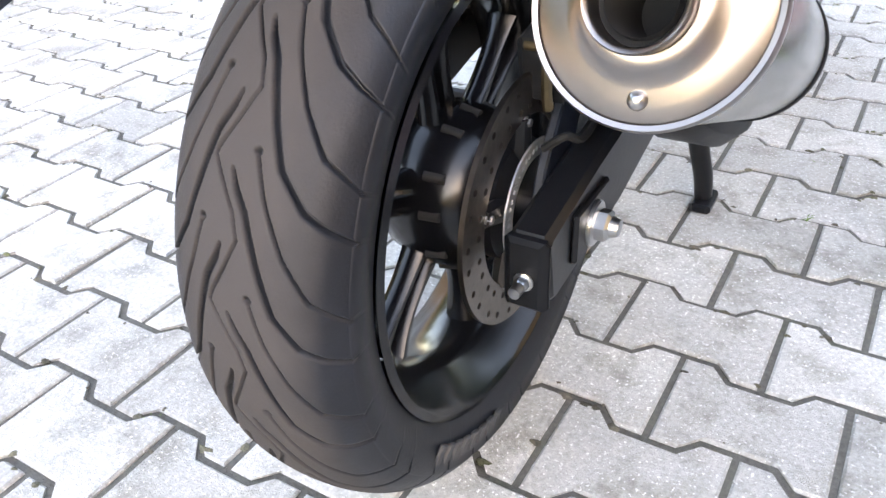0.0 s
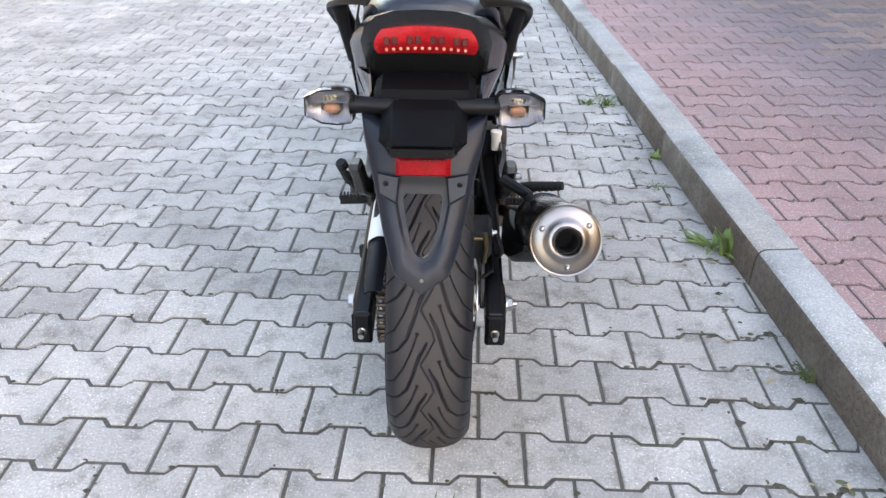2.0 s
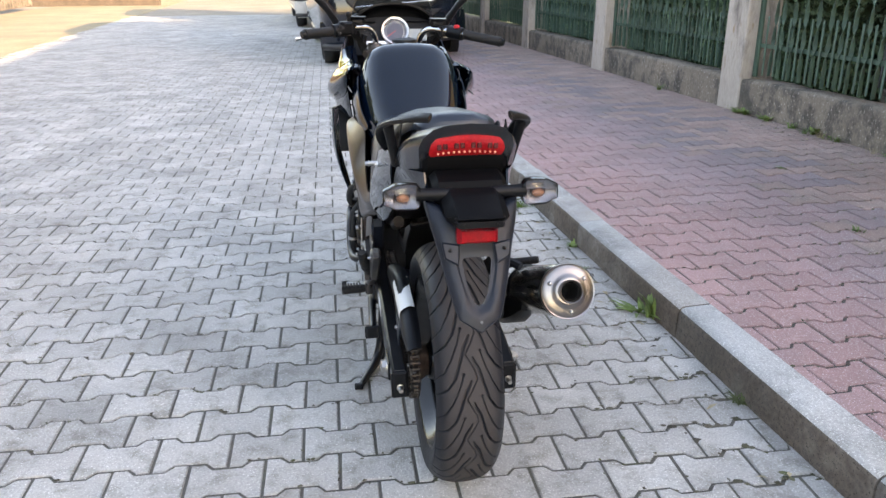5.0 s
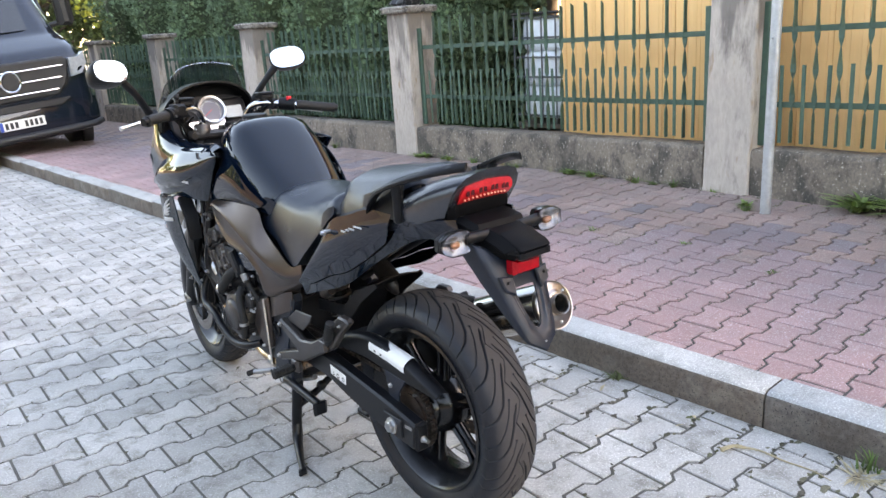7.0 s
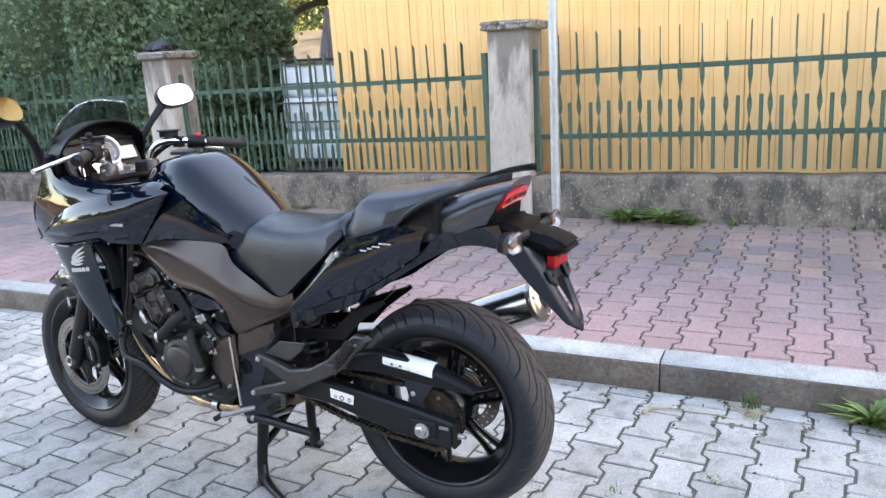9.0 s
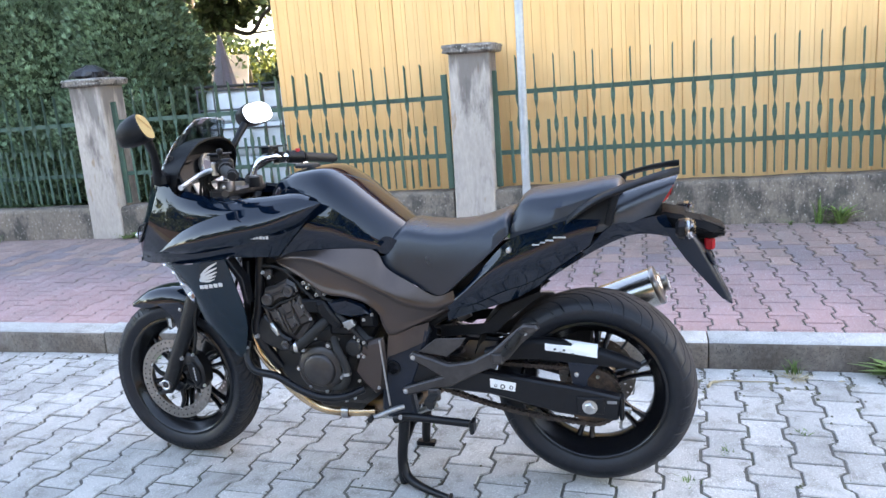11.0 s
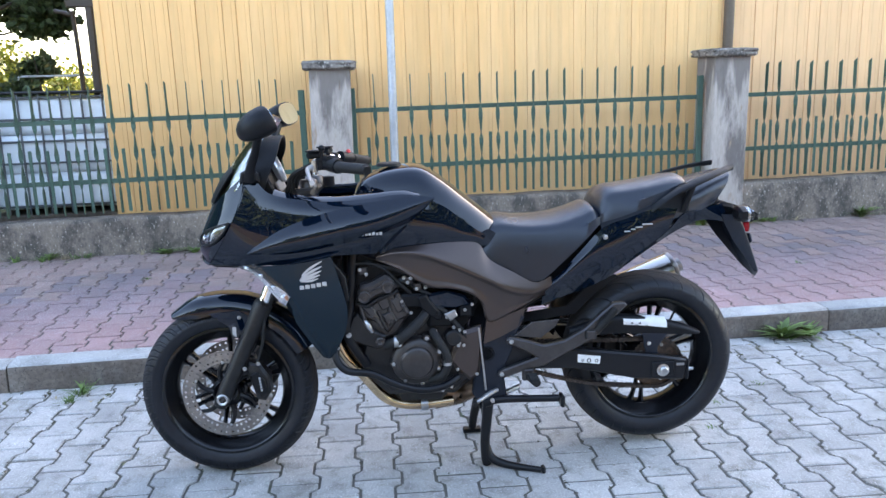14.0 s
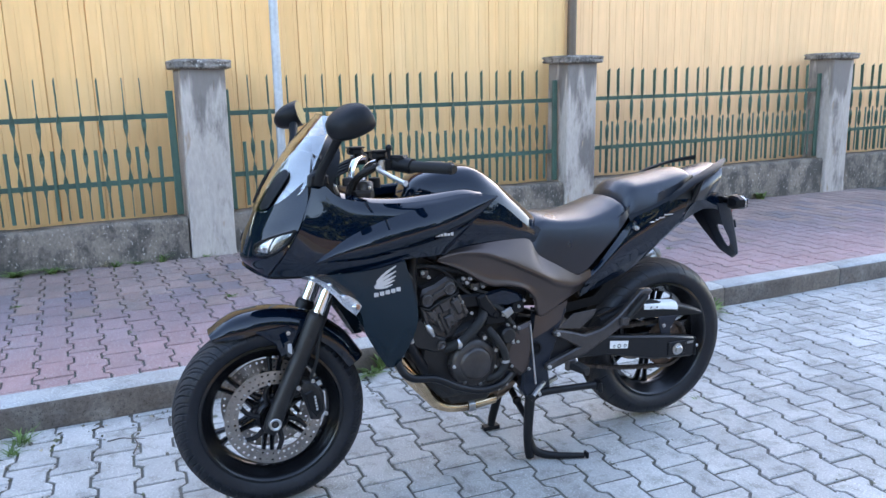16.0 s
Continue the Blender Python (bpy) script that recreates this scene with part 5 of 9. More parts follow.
def wheel(name, axle, R, half, rim_r, hub, phase, label, steered, repeats, nc, way, n):
    w = new(name)
    w.parent = moto
    w.matrix_basis = (STEER if steered else Matrix()) @ Matrix.Translation((0 if steered else 0.006, *axle))
    w["label"] = label
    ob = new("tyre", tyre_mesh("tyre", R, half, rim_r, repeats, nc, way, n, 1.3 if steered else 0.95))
    ob.parent = w
    h = half * 0.86
    prof = [(-h, rim_r + 0.004), (-h * 1.03, rim_r - 0.004), (-h * 0.96, rim_r - 0.010), (-h * 0.80, rim_r - 0.014), (-h * 0.55, rim_r - 0.034), (-h * 0.2, rim_r - 0.042), (h * 0.2, rim_r - 0.042),
            (h * 0.55, rim_r - 0.034), (h * 0.80, rim_r - 0.014), (h * 0.96, rim_r - 0.010), (h * 1.03, rim_r - 0.004), (h, rim_r + 0.004)]
    part("rim", Mb().lathe(prof, 96, "x"), M_WHEELP, w)
    part("hub", Mb().lathe([(-hub, 0.018), (-hub, 0.046), (-hub * 0.85, 0.052), (-hub * 0.4, 0.058), (hub * 0.4, 0.058), (hub * 0.85, 0.052), (hub, 0.046), (hub, 0.018)], 48, "x"), M_WHEELP, w)
    for i in range(6):
        a = radians(phase + 60 * i)
        sp = Mb()
        for off in (-0.5, 0.5):
            rings = []
            for r, wd, tk, sp_off in ((0.050, 0.030, 0.034, 0.016), (0.075, 0.020, 0.026, 0.013), (0.115, 0.0145, 0.022, 0.0125), (0.150, 0.0150, 0.024, 0.015), (rim_r - 0.036, 0.020, 0.034, 0.021)):
                c = 0.35
                o = off * 2 * sp_off
                ring = []
                for dx, dw in ((-1, -c), (-c, -1), (c, -1), (1, -c), (1, c), (c, 1), (-c, 1), (-1, c)):
                    y, z = r, o + dw * wd / 2
                    ring.append((dx * tk / 2, y * math.cos(a) - z * math.sin(a), y * math.sin(a) + z * math.cos(a)))
                rings.append(ring)
            sp.loft(rings, 12)
        part("spoke", sp, M_WHEELP, w)
    va = radians(phase + 25)
    part("valve", Mb().tube([(0.0, (rim_r - 0.04) * math.cos(va), (rim_r - 0.04) * math.sin(va)), (-0.01, (rim_r - 0.075) * math.cos(va), (rim_r - 0.075) * math.sin(va))], 0.004, 8), M_RUBBER, w)
    return w


rear = wheel("rear_wheel", RA, RR, 0.0795, 0.2215, 0.062, 100, "rear wheel with a worn grooved tyre on a black rim", False, 19, 1500, 1.0, 190)
front = wheel("front_wheel", FA, FR, 0.061, 0.2195, 0.050, 98, "front wheel with twin perforated discs", True, 30, 1560, 1.0, 140)

# raised plain blocks of maker's lettering on the rear tyre's wall
for k in range(8):
    a = radians(-102 - k * 4.2)
    c = Vector((0.0765, 0.2555 * math.cos(a), 0.2555 * math.sin(a)))
    mb = Mb().box(-0.0012, 0.0032, -0.0068, 0.0068, -0.013, 0.013, 0.001, m=Matrix.Translation(c) @ Matrix.Rotation(a - math.pi / 2, 4, "X") @ Matrix.Rotation(radians(-8), 4, "Y"))
    part("lettering_block", mb, M_GREYPR, rear)

# rear disc, ABS ring, sprocket
disc = part("brake_disc", perforated(0.082, 0.084, 0.1235, 28, 2, 0.0036, 0.005), M_DISC_R, rear)
dc = Mb()
for i in range(5):
    a = radians(20 + 72 * i)
    dc.tube([(0.079, 0.045 * math.cos(a), 0.045 * math.sin(a)), (0.081, 0.086 * math.cos(a), 0.086 * math.sin(a))], [0.013, 0.009], 8)
part("carrier_arm", dc, M_FRAMEP, rear, split=5)
part("disc_carrier", Mb().lathe([(0.05, 0.03), (0.086, 0.046), (0.078, 0.060), (0.05, 0.062)], 40, "x"), M_FRAMEP, rear)
# broad hub shell; dark capsules on it stand for the shade in its slots
part("hub_shell", Mb().lathe([(-0.050, 0.056), (-0.030, 0.074), (0.000, 0.084), (0.030, 0.080), (0.056, 0.068), (0.068, 0.058), (0.066, 0.05)], 72, "x"), M_WHEELP, rear)
for i in range(6):
    for d in (-1, 1):
        a = radians(100 + 60 * i + 13 * d)
        part("hub_slot", Mb().tube([(0.016, 0.0805 * math.cos(a), 0.0805 * math.sin(a)), (0.036, 0.0765 * math.cos(a), 0.0765 * math.sin(a))], 0.0050, 10), M_HOLE, rear)
db = Mb()
for i in range(5):
    a = radians(20 + 72 * i)
    db.bolt((0.085, 0.082 * math.cos(a), 0.082 * math.sin(a)), 0.006, 0.006, "x", 1)
part("disc_bolt", db, M_BOLT, rear, split=5)
part("sensor_ring", perforated(0.093, 0.047, 0.063, 44, 1, 0.0028, 0.002), M_ALUB, rear)
spk = Mb()
pts = []
for i in range(86):
    a = 2 * math.pi * i / 86
    r = 0.0915 if i % 2 else 0.0845
    pts.append((r * math.cos(a), r * math.sin(a)))
spk.prism(pts, -0.099, -0.092, 0.001)
spk.lathe([(-0.05, 0.03), (-0.092, 0.055), (-0.104, 0.058), (-0.104, 0.03)], 40, "x")
spr = part("sprocket", spk, M_SPROCKET, rear, "rust-brown rear sprocket")
sb = Mb()
for i in range(5):
    a = radians(36 + 72 * i)
    sb.bolt((-0.099, 0.066 * math.cos(a), 0.066 * math.sin(a)), 0.0065, 0.009)
part("sprocket_bolt", sb, M_BOLT, rear, split=5)

# front discs
for s in (-1, 1):
    d = part("brake_disc", perforated(s * 0.070, 0.107, 0.148, 44, 2, 0.0042, 0.0045), M_DISC, front)
    ar = Mb()
    for i in range(6):
        a = radians(10 + 60 * i)
        b = a + 0.28
        ar.tube([(s * 0.064, 0.045 * math.cos(a), 0.045 * math.sin(a)), (s * 0.068, 0.08 * math.cos(a + .1), 0.08 * math.sin(a + .1)), (s * 0.070, 0.109 * math.cos(b), 0.109 * math.sin(b))], [0.010, 0.008, 0.007], 8)
    part("carrier_arm", ar, M_FRAMEP, front, split=6)
    part("disc_carrier", Mb().lathe([(s * 0.045, 0.03), (s * 0.068, 0.044), (s * 0.060, 0.052), (s * 0.045, 0.052)], 40, "x"), M_FRAMEP, front)
    bb = Mb()
    for i in range(6):
        a = radians(10 + 60 * i) + 0.28
        bb.bolt((s * 0.073, 0.109 * math.cos(a), 0.109 * math.sin(a)), 0.0062, 0.006, "x", s)
    part("disc_bolt", bb, M_BOLT, front, split=6)

# ---- swingarm, axle, chain, guards
arm = [(0.53, 0.46), (0.41, 0.426), (0.28, 0.413), (0.0, 0.374), (-0.106, 0.354), (-0.112, 0.345), (-0.102, 0.284), (-0.094, 0.279), (0.073, 0.293), (0.28, 0.342), (0.40, 0.350), (0.53, 0.35)]
swing = P("swingarm", Mb().prism(arm, -0.155, -0.117, 0.006), M_FRAMEP, None, "satin black box-section swingarm")
part("right_arm", Mb().prism(arm, 0.117, 0.155, 0.006), M_FRAMEP, swing)
part("cross_tube", Mb().box(-0.117, 0.117, 0.30, 0.42, 0.345, 0.42, 0.012), M_FRAMEP, swing)
for s in (-1, 1):
    part("end_cap", Mb().box(s * 0.136 - 0.021, s * 0.136 + 0.021, -0.118, -0.104, 0.281, 0.352, 0.004), M_PLAST, swing)
    adj = Mb().tube([(s * 0.136, -0.116, 0.312), (s * 0.136, -0.138, 0.312)], 0.0055, 10)
    adj.bolt((s * 0.136, -0.117, 0.312), 0.010, 0.011, "y", -1)
    part("adjuster_bolt", adj, M_BOLT, swing)
    part("adjuster_plate", Mb().box(s * 0.157 - 0.0035, s * 0.157 + 0.0035, -0.062, 0.020, 0.300, 0.350, 0.002), M_FRAMEP, swing)
ax = Mb()
ax.bolt((-0.160, -0.020, 0.322), 0.0165, 0.016)
ax.lathe([(-0.176, 0.0), (-0.176, 0.006), (-0.16, 0.010)], 16, "x", centre=(0, -0.020, 0.322))
part("axle_head", ax, M_BOLT, swing)
ax = Mb()
ax.bolt((0.160, -0.020, 0.322), 0.0155, 0.017, "x", 1)
ax.lathe([(0.158, 0.022), (0.163, 0.022), (0.164, 0.012), (0.180, 0.0095), (0.185, 0.008), (0.185, 0.0)], 24, "x", centre=(0, -0.020, 0.322))
part("axle_nut", ax, M_BOLT, swing)
st = part("warning_sticker", Mb().prism([(0.279, 0.395), (0.199, 0.384), (0.203, 0.356), (0.279, 0.367)], -0.1565, -0.1549, 0.0003), M_STICK, swing)
for k, (y, w) in enumerate(((0.262, 0.005), (0.240, 0.008), (0.214, 0.0065))):
    part("print_mark", Mb().lathe([(-0.1570, w * 0.55), (-0.1570, w)], 14, "x", centre=(0, y, 0.373 - k * 0.002)), M_GREYPR, swing)
part("label_mark", Mb().box(-0.1565, -0.1549, -0.098, -0.070, 0.333, 0.342, 0.0003), M_ALU, swing)

# chain: links along the loop of the two sprockets
FS, fr, rr = Vector((0.505, 0.392)), 0.040, 0.0885
loop = []
for i in range(15):
    a = radians(94 + 170 * i / 14)
    loop.append((RA[0] + rr * math.cos(a), RA[1] + rr * math.sin(a)))
loop = loop[::1]
for i in range(1, 12):
    t = i / 12
    a, b = Vector(loop[14]), Vector((FS.x + fr * math.cos(radians(-80)), FS.y + fr * math.sin(radians(-80))))
    p = a.lerp(b, t)
    loop.append((p.x, p.y - 0.024 * math.sin(math.pi * t)))
for i in range(9):
    a = radians(-80 + 175 * i / 8)
    loop.append((FS.x + fr * math.cos(a), FS.y + fr * math.sin(a)))
lp = [Vector((0, y, z)) for y, z in loop] + [Vector((0, *loop[0]))]
lens = [0.0]
for a, b in zip(lp, lp[1:]):
    lens.append(lens[-1] + (b - a).length)
count = int(lens[-1] / 0.0155)
count -= count % 2
chain = Mb()


def along(d):
    d = d % lens[-1]
    for i in range(len(lp) - 1):
        if lens[i + 1] >= d:
            return lp[i].lerp(lp[i + 1], (d - lens[i]) / (lens[i + 1] - lens[i]))
    return lp[-1]


CX = -0.0955
for i in range(count):
    a, b = along(lens[-1] * i / count), along(lens[-1] * (i + 1) / count)
    d = (b - a).normalized()
    n = Vector((0, -d.z, d.y))
    out = i % 2
    for s in (-1, 1):
        x0 = CX + s * (0.0095 if out else 0.0068)
        ring = []
        for t, w in ((-0.0055, 0.0), (-0.0035, 0.0062), (0.003, 0.0068), (0.0078, 0.0046), (0.0125, 0.0068), (0.019, 0.0062), (0.021, 0.0)):
            ring.append(a + d * t + n * w)
        for t, w in ((0.019, -0.0062), (0.0125, -0.0068), (0.0078, -0.0046), (0.003, -0.0068), (-0.0035, -0.0062)):
            ring.append(a + d * t + n * w)
        chain.rings([[(x0 - 0.0012, p.y, p.z) for p in ring], [(x0 + 0.0012, p.y, p.z) for p in ring]])
    chain.lathe([(CX - 0.0125, 0.0), (CX - 0.0125, 0.0032), (CX - 0.006, 0.0033), (CX - 0.006, 0.005), (CX + 0.006, 0.005), (CX + 0.006, 0.0033), (CX + 0.0125, 0.0032), (CX + 0.0125, 0.0)], 8, "x", centre=(0, a.y, a.z))
P("chain", chain, M_CHAIN, None, "oily brown drive chain")

guard = P("chain_guard", sheet([[(-0.088, 0.30, 0.470), (-0.085, 0.14, 0.508), (-0.085, 0.0, 0.492), (-0.085, -0.10, 0.466), (-0.088, -0.165, 0.440)],
                                [(-0.105, 0.30, 0.476), (-0.104, 0.14, 0.513), (-0.104, 0.0, 0.497), (-0.104, -0.10, 0.470), (-0.104, -0.165, 0.442)],
                                [(-0.124, 0.30, 0.468), (-0.124, 0.14, 0.502), (-0.124, 0.0, 0.484), (-0.124, -0.10, 0.458), (-0.120, -0.165, 0.436)],
                                [(-0.126, 0.30, 0.440), (-0.126, 0.14, 0.452), (-0.126, 0.0, 0.440), (-0.126, -0.09, 0.436), (-0.122, -0.160, 0.430)]], 24, 10, 0.003, (-0.09, 0.0, 0.40)), M_PLAST)
part("guard_bracket", Mb().prism([(0.045, 0.446), (-0.045, 0.440), (-0.012, 0.395), (-0.012, 0.372), (0.030, 0.372), (0.036, 0.400)], -0.128, -0.123, 0.001), M_GREYP, guard)
tag = part("warning_label", sheet([[(-0.0895, 0.112, 0.5105), (-0.0895, 0.035, 0.5025), (-0.0895, -0.042, 0.4925)], [(-0.105, 0.112, 0.5125), (-0.105, 0.035, 0.5045), (-0.105, -0.042, 0.4945)],
                                   [(-0.1255, 0.112, 0.500), (-0.1255, 0.035, 0.492), (-0.1255, -0.042, 0.481)], [(-0.1275, 0.112, 0.482), (-0.1275, 0.035, 0.474), (-0.1275, -0.042, 0.463)]], 10, 8, 0.0008, (-0.09, 0.0, 0.40)), M_STICK, guard, "white warning label")
for k, (y, z) in enumerate(((0.082, 0.0), (0.066, -0.006), (0.055, 0.004), (0.030, -0.004))):
    part("print_mark", Mb().box(-0.1292, -0.1283, y - 0.004, y + 0.004, 0.483 + z - k * 0.003, 0.489 + z - k * 0.003, 0.0003), M_GREYPR, guard)
part("mount_screw", Mb().bolt((-0.128, 0.02, 0.409), 0.008, 0.006), M_BOLT, guard)
hug = P("inner_mudguard", sheet([[(-0.07, 0.345, 0.44), (-0.07, 0.31, 0.53), (-0.07, 0.235, 0.605), (-0.07, 0.13, 0.648)], [(0, 0.352, 0.44), (0, 0.317, 0.535), (0, 0.240, 0.612), (0, 0.133, 0.656)],
                                 [(0.07, 0.345, 0.44), (0.07, 0.31, 0.53), (0.07, 0.235, 0.605), (0.07, 0.13, 0.648)]], 20, 10, 0.003, (0, -0.018, 0.327)), M_PLAST)
for s in (-1, 1):
    part("mudguard_side", Mb().prism([(0.45, 0.495), (0.45, 0.53), (0.30, 0.545), (0.235, 0.605), (0.13, 0.65), (0.12, 0.640), (0.21, 0.575), (0.27, 0.515)], s * 0.074, s * 0.079, 0.001), M_PLAST, hug)

# rear brake caliper and hanger
cal = P("rear_caliper", Mb().prism([(-0.005, 0.425), (0.075, 0.435), (0.085, 0.475), (0.055, 0.497), (-0.012, 0.482)], 0.074, 0.128, 0.008), M_ENGINE)
part("caliper_hanger", Mb().prism([(0.07, 0.44), (0.02, 0.44), (-0.03, 0.37), (-0.045, 0.325), (0.005, 0.305), (0.03, 0.35)], 0.106, 0.116, 0.002), M_GREYP, cal)
part("pad_pin", Mb().tube([(0.085, -0.01, 0.475), (0.118, -0.01, 0.475)], 0.0045, 10), M_GOLD, cal)
part("pad_spring", Mb().tube([(0.112, -0.022, 0.495), (0.114, -0.03, 0.47), (0.112, -0.024, 0.44), (0.112, -0.02, 0.425)], 0.005, 8), M_GOLD, cal)
part("banjo_bolt", Mb().bolt((0.128, 0.04, 0.462), 0.009, 0.012, "x", 1), M_BOLT, cal)
part("brake_hose", Mb().tube([(0.137, 0.04, 0.462), (0.15, 0.02, 0.43), (0.14, 0.06, 0.40), (0.135, 0.16, 0.42), (0.12, 0.32, 0.44), (0.11, 0.45, 0.47)], 0.0055, 8), M_RUBBER, cal)
part("sensor_cable", Mb().tube([(0.108, -0.018, 0.385), (0.128, -0.015, 0.40), (0.132, 0.02, 0.385), (0.13, 0.10, 0.40), (0.125, 0.3, 0.425)], 0.004, 8), M_RUBBER, cal)

# ---- frame, side plates, rearsets
plate = [(0.585, 0.535), (0.471, 0.556), (0.462, 0.535), (0.488, 0.479), (0.500, 0.43), (0.535, 0.344), (0.523, 0.262), (0.535, 0.245), (0.622, 0.245), (0.640, 0.275), (0.634, 0.330), (0.622, 0.400), (0.605, 0.46)]
fl, frr = pair("pivot_plate", Mb().prism(plate, -0.158, -0.118, 0.007), M_GREYP, None, "dark grey frame pivot plate")
for o, s in ((fl, -1), (frr, 1)):
    part("pivot_cap", Mb().lathe([(s * 0.152, 0.026), (s * 0.163, 0.025), (s * 0.163, 0.019), (s * 0.158, 0.017), (s * 0.158, 0.0)], 32, "x", centre=(0, 0.590, 0.417)), M_PLAST, o)
pair("frame_spar", Mb().tube([(-0.13, 0.50, 0.55), (-0.145, 0.62, 0.66), (-0.15, 0.80, 0.73), (-0.12, 1.0, 0.80), (-0.05, 1.15, 0.86)], [0.024, 0.028, 0.03, 0.03, 0.035], 10), M_FRAMEP)
pair("subframe_rail", Mb().tube([(-0.10, 0.47, 0.55), (-0.10, 0.25, 0.68), (-0.085, 0.0, 0.80), (-0.07, -0.16, 0.85)], 0.014, 10), M_FRAMEP)
pair("engine_hanger", Mb().tube([(-0.14, 1.02, 0.78), (-0.16, 1.035, 0.62), (-0.165, 1.05, 0.52), (-0.15, 0.99, 0.40)], [0.016, 0.016, 0.018, 0.016], 10), M_FRAMEP)

front_arm = [(0.515, 0.477), (0.527, 0.466), (0.522, 0.452), (0.505, 0.447), (0.425, 0.402), (0.455, 0.392), (0.535, 0.366), (0.556, 0.356), (0.554, 0.340), (0.538, 0.335), (0.450, 0.362), (0.395, 0.372),
             (0.340, 0.402), (0.250, 0.447), (0.212, 0.470), (0.170, 0.520), (0.118, 0.566), (0.128, 0.576), (0.166, 0.576), (0.205, 0.543), (0.262, 0.492), (0.330, 0.455), (0.400, 0.442), (0.460, 0.462)]
for s in (-1, 1):
    br = P("footrest_bracket", Mb().prism(front_arm, s * 0.182, s * 0.156, 0.005), M_CAST, None, "dark grey cast footrest bracket")
    b = Mb()
    for y, z, r in ((0.512, 0.462, 0.0085), (0.545, 0.350, 0.0085), (0.158, 0.551, 0.005), (0.252, 0.472, 0.008)):
        b.bolt((s * 0.182, y, z), r, 0.008, "x", s)
    part("bracket_bolt", b, M_BOLT, br, split=4)
    part("heel_guard", Mb().prism([(0.50, 0.475), (0.44, 0.520), (0.345, 0.525), (0.36, 0.500), (0.41, 0.462)], s * 0.164, s * 0.158, 0.002), M_CAST, br)
    ends = [(s * 0.170, 0.455, 0.340), (s * 0.195, 0.452, 0.338), (s * 0.255, 0.442, 0.340)]
    peg = P("footpeg", Mb().tube(ends, [0.010, 0.013, 0.013], 12), M_RUBBER, None, "ribbed rubber footpeg")
    for k in range(7):
        part("rib", Mb().box(s * (0.20 + k * 0.009) - 0.0025, s * (0.20 + k * 0.009) + 0.0025, 0.432, 0.462, 0.344, 0.355, 0.001), M_RUBBER, peg)
    part("peg_mount", Mb().box(s * 0.172 - 0.012, s * 0.172 + 0.012, 0.435, 0.475, 0.322, 0.362, 0.004), M_CAST, peg)
    # the left passenger peg is folded up, the right one stands out
    ends = [(-0.185, 0.225, 0.485), (-0.198, 0.19, 0.53), (-0.205, 0.165, 0.565)] if s < 0 else [(0.186, 0.240, 0.474), (0.222, 0.226, 0.486), (0.294, 0.196, 0.503)]
    pp = P("passenger_footpeg", Mb().tube(ends, [0.011, 0.0125, 0.010], 12), M_RUBBER, None, "folded passenger footpeg" if s < 0 else "ribbed passenger footpeg standing out")
    part("peg_hinge", Mb().box(s * 0.186 - 0.010, s * 0.186 + 0.010, 0.225, 0.262, 0.458, 0.488, 0.003), M_CAST, pp)
    p0, p1 = Vector(ends[0]).lerp(Vector(ends[1]), 0.4), Vector(ends[2])
    for k in range(7):
        c = p0.lerp(p1, 0.06 + 0.14 * k)
        part("peg_rib", Mb().tube([c - (p1 - p0).normalized() * 0.0028, c + (p1 - p0).normalized() * 0.0028], (0.0150 if s < 0 else 0.0135) - 0.0003 * k, 10), M_RUBBER, pp)

# gear lever and linkage on the left, brake pedal on the right
gear = P("gear_lever", Mb().tube([(-0.170, 0.560, 0.292), (-0.190, 0.585, 0.290), (-0.222, 0.626, 0.281), (-0.232, 0.640, 0.279)], [0.008, 0.0085, 0.0075, 0.007], 10), M_ALU, None, "aluminium gear lever")
part("toe_rubber", Mb().tube([(-0.226, 0.645, 0.278), (-0.252, 0.645, 0.277)], 0.0085, 12), M_RUBBER, gear)
part("linkage_rod", Mb().tube([(-0.185, 0.600, 0.300), (-0.178, 0.620, 0.515)], 0.0035, 8), M_BOLT, gear)
part("lever_joint", Mb().bolt((-0.19, 0.590, 0.290), 0.007, 0.01), M_BOLT, gear)
brk = P("brake_pedal", Mb().tube([(0.175, 0.50, 0.32), (0.19, 0.60, 0.30), (0.21, 0.68, 0.305)], 0.008, 10), M_ALU)
part("pedal_pad", Mb().box(0.20, 0.245, 0.665, 0.695, 0.305, 0.316, 0.003), M_ALU, brk)

# ---- stands
cs = Mb()
cs.tube([(-0.115, 0.580, 0.245), (-0.120, 0.588, 0.17), (-0.127, 0.596, 0.095), (-0.134, 0.594, 0.030), (-0.135, 0.592, 0.006)], [0.020, 0.018, 0.017, 0.018, 0.015], 12)
stand = P("centre_stand", cs, M_FRAMEP, None, "black steel centre stand, lowered")
part("lever", Mb().tube([(-0.129, 0.594, 0.075), (-0.142, 0.580, 0.036), (-0.158, 0.545, 0.018), (-0.184, 0.488, 0.0125), (-0.213, 0.418, 0.011)], [0.015, 0.0155, 0.0145, 0.012, 0.010], 12), M_FRAMEP, stand)
part("diagonal_brace", Mb().tube([(-0.120, 0.588, 0.140), (-0.05, 0.586, 0.165), (0.04, 0.584, 0.215), (0.112, 0.580, 0.238)], [0.014, 0.012, 0.012, 0.014], 10), M_FRAMEP, stand)
part("leg", Mb().tube([(0.115, 0.575, 0.245), (0.118, 0.585, 0.15), (0.135, 0.600, 0.06), (0.14, 0.604, 0.018)], [0.019, 0.017, 0.016, 0.015], 12), M_FRAMEP, stand)
part("foot", Mb().box(0.124, 0.160, 0.570, 0.640, 0.0, 0.016, 0.004), M_FRAMEP, stand)
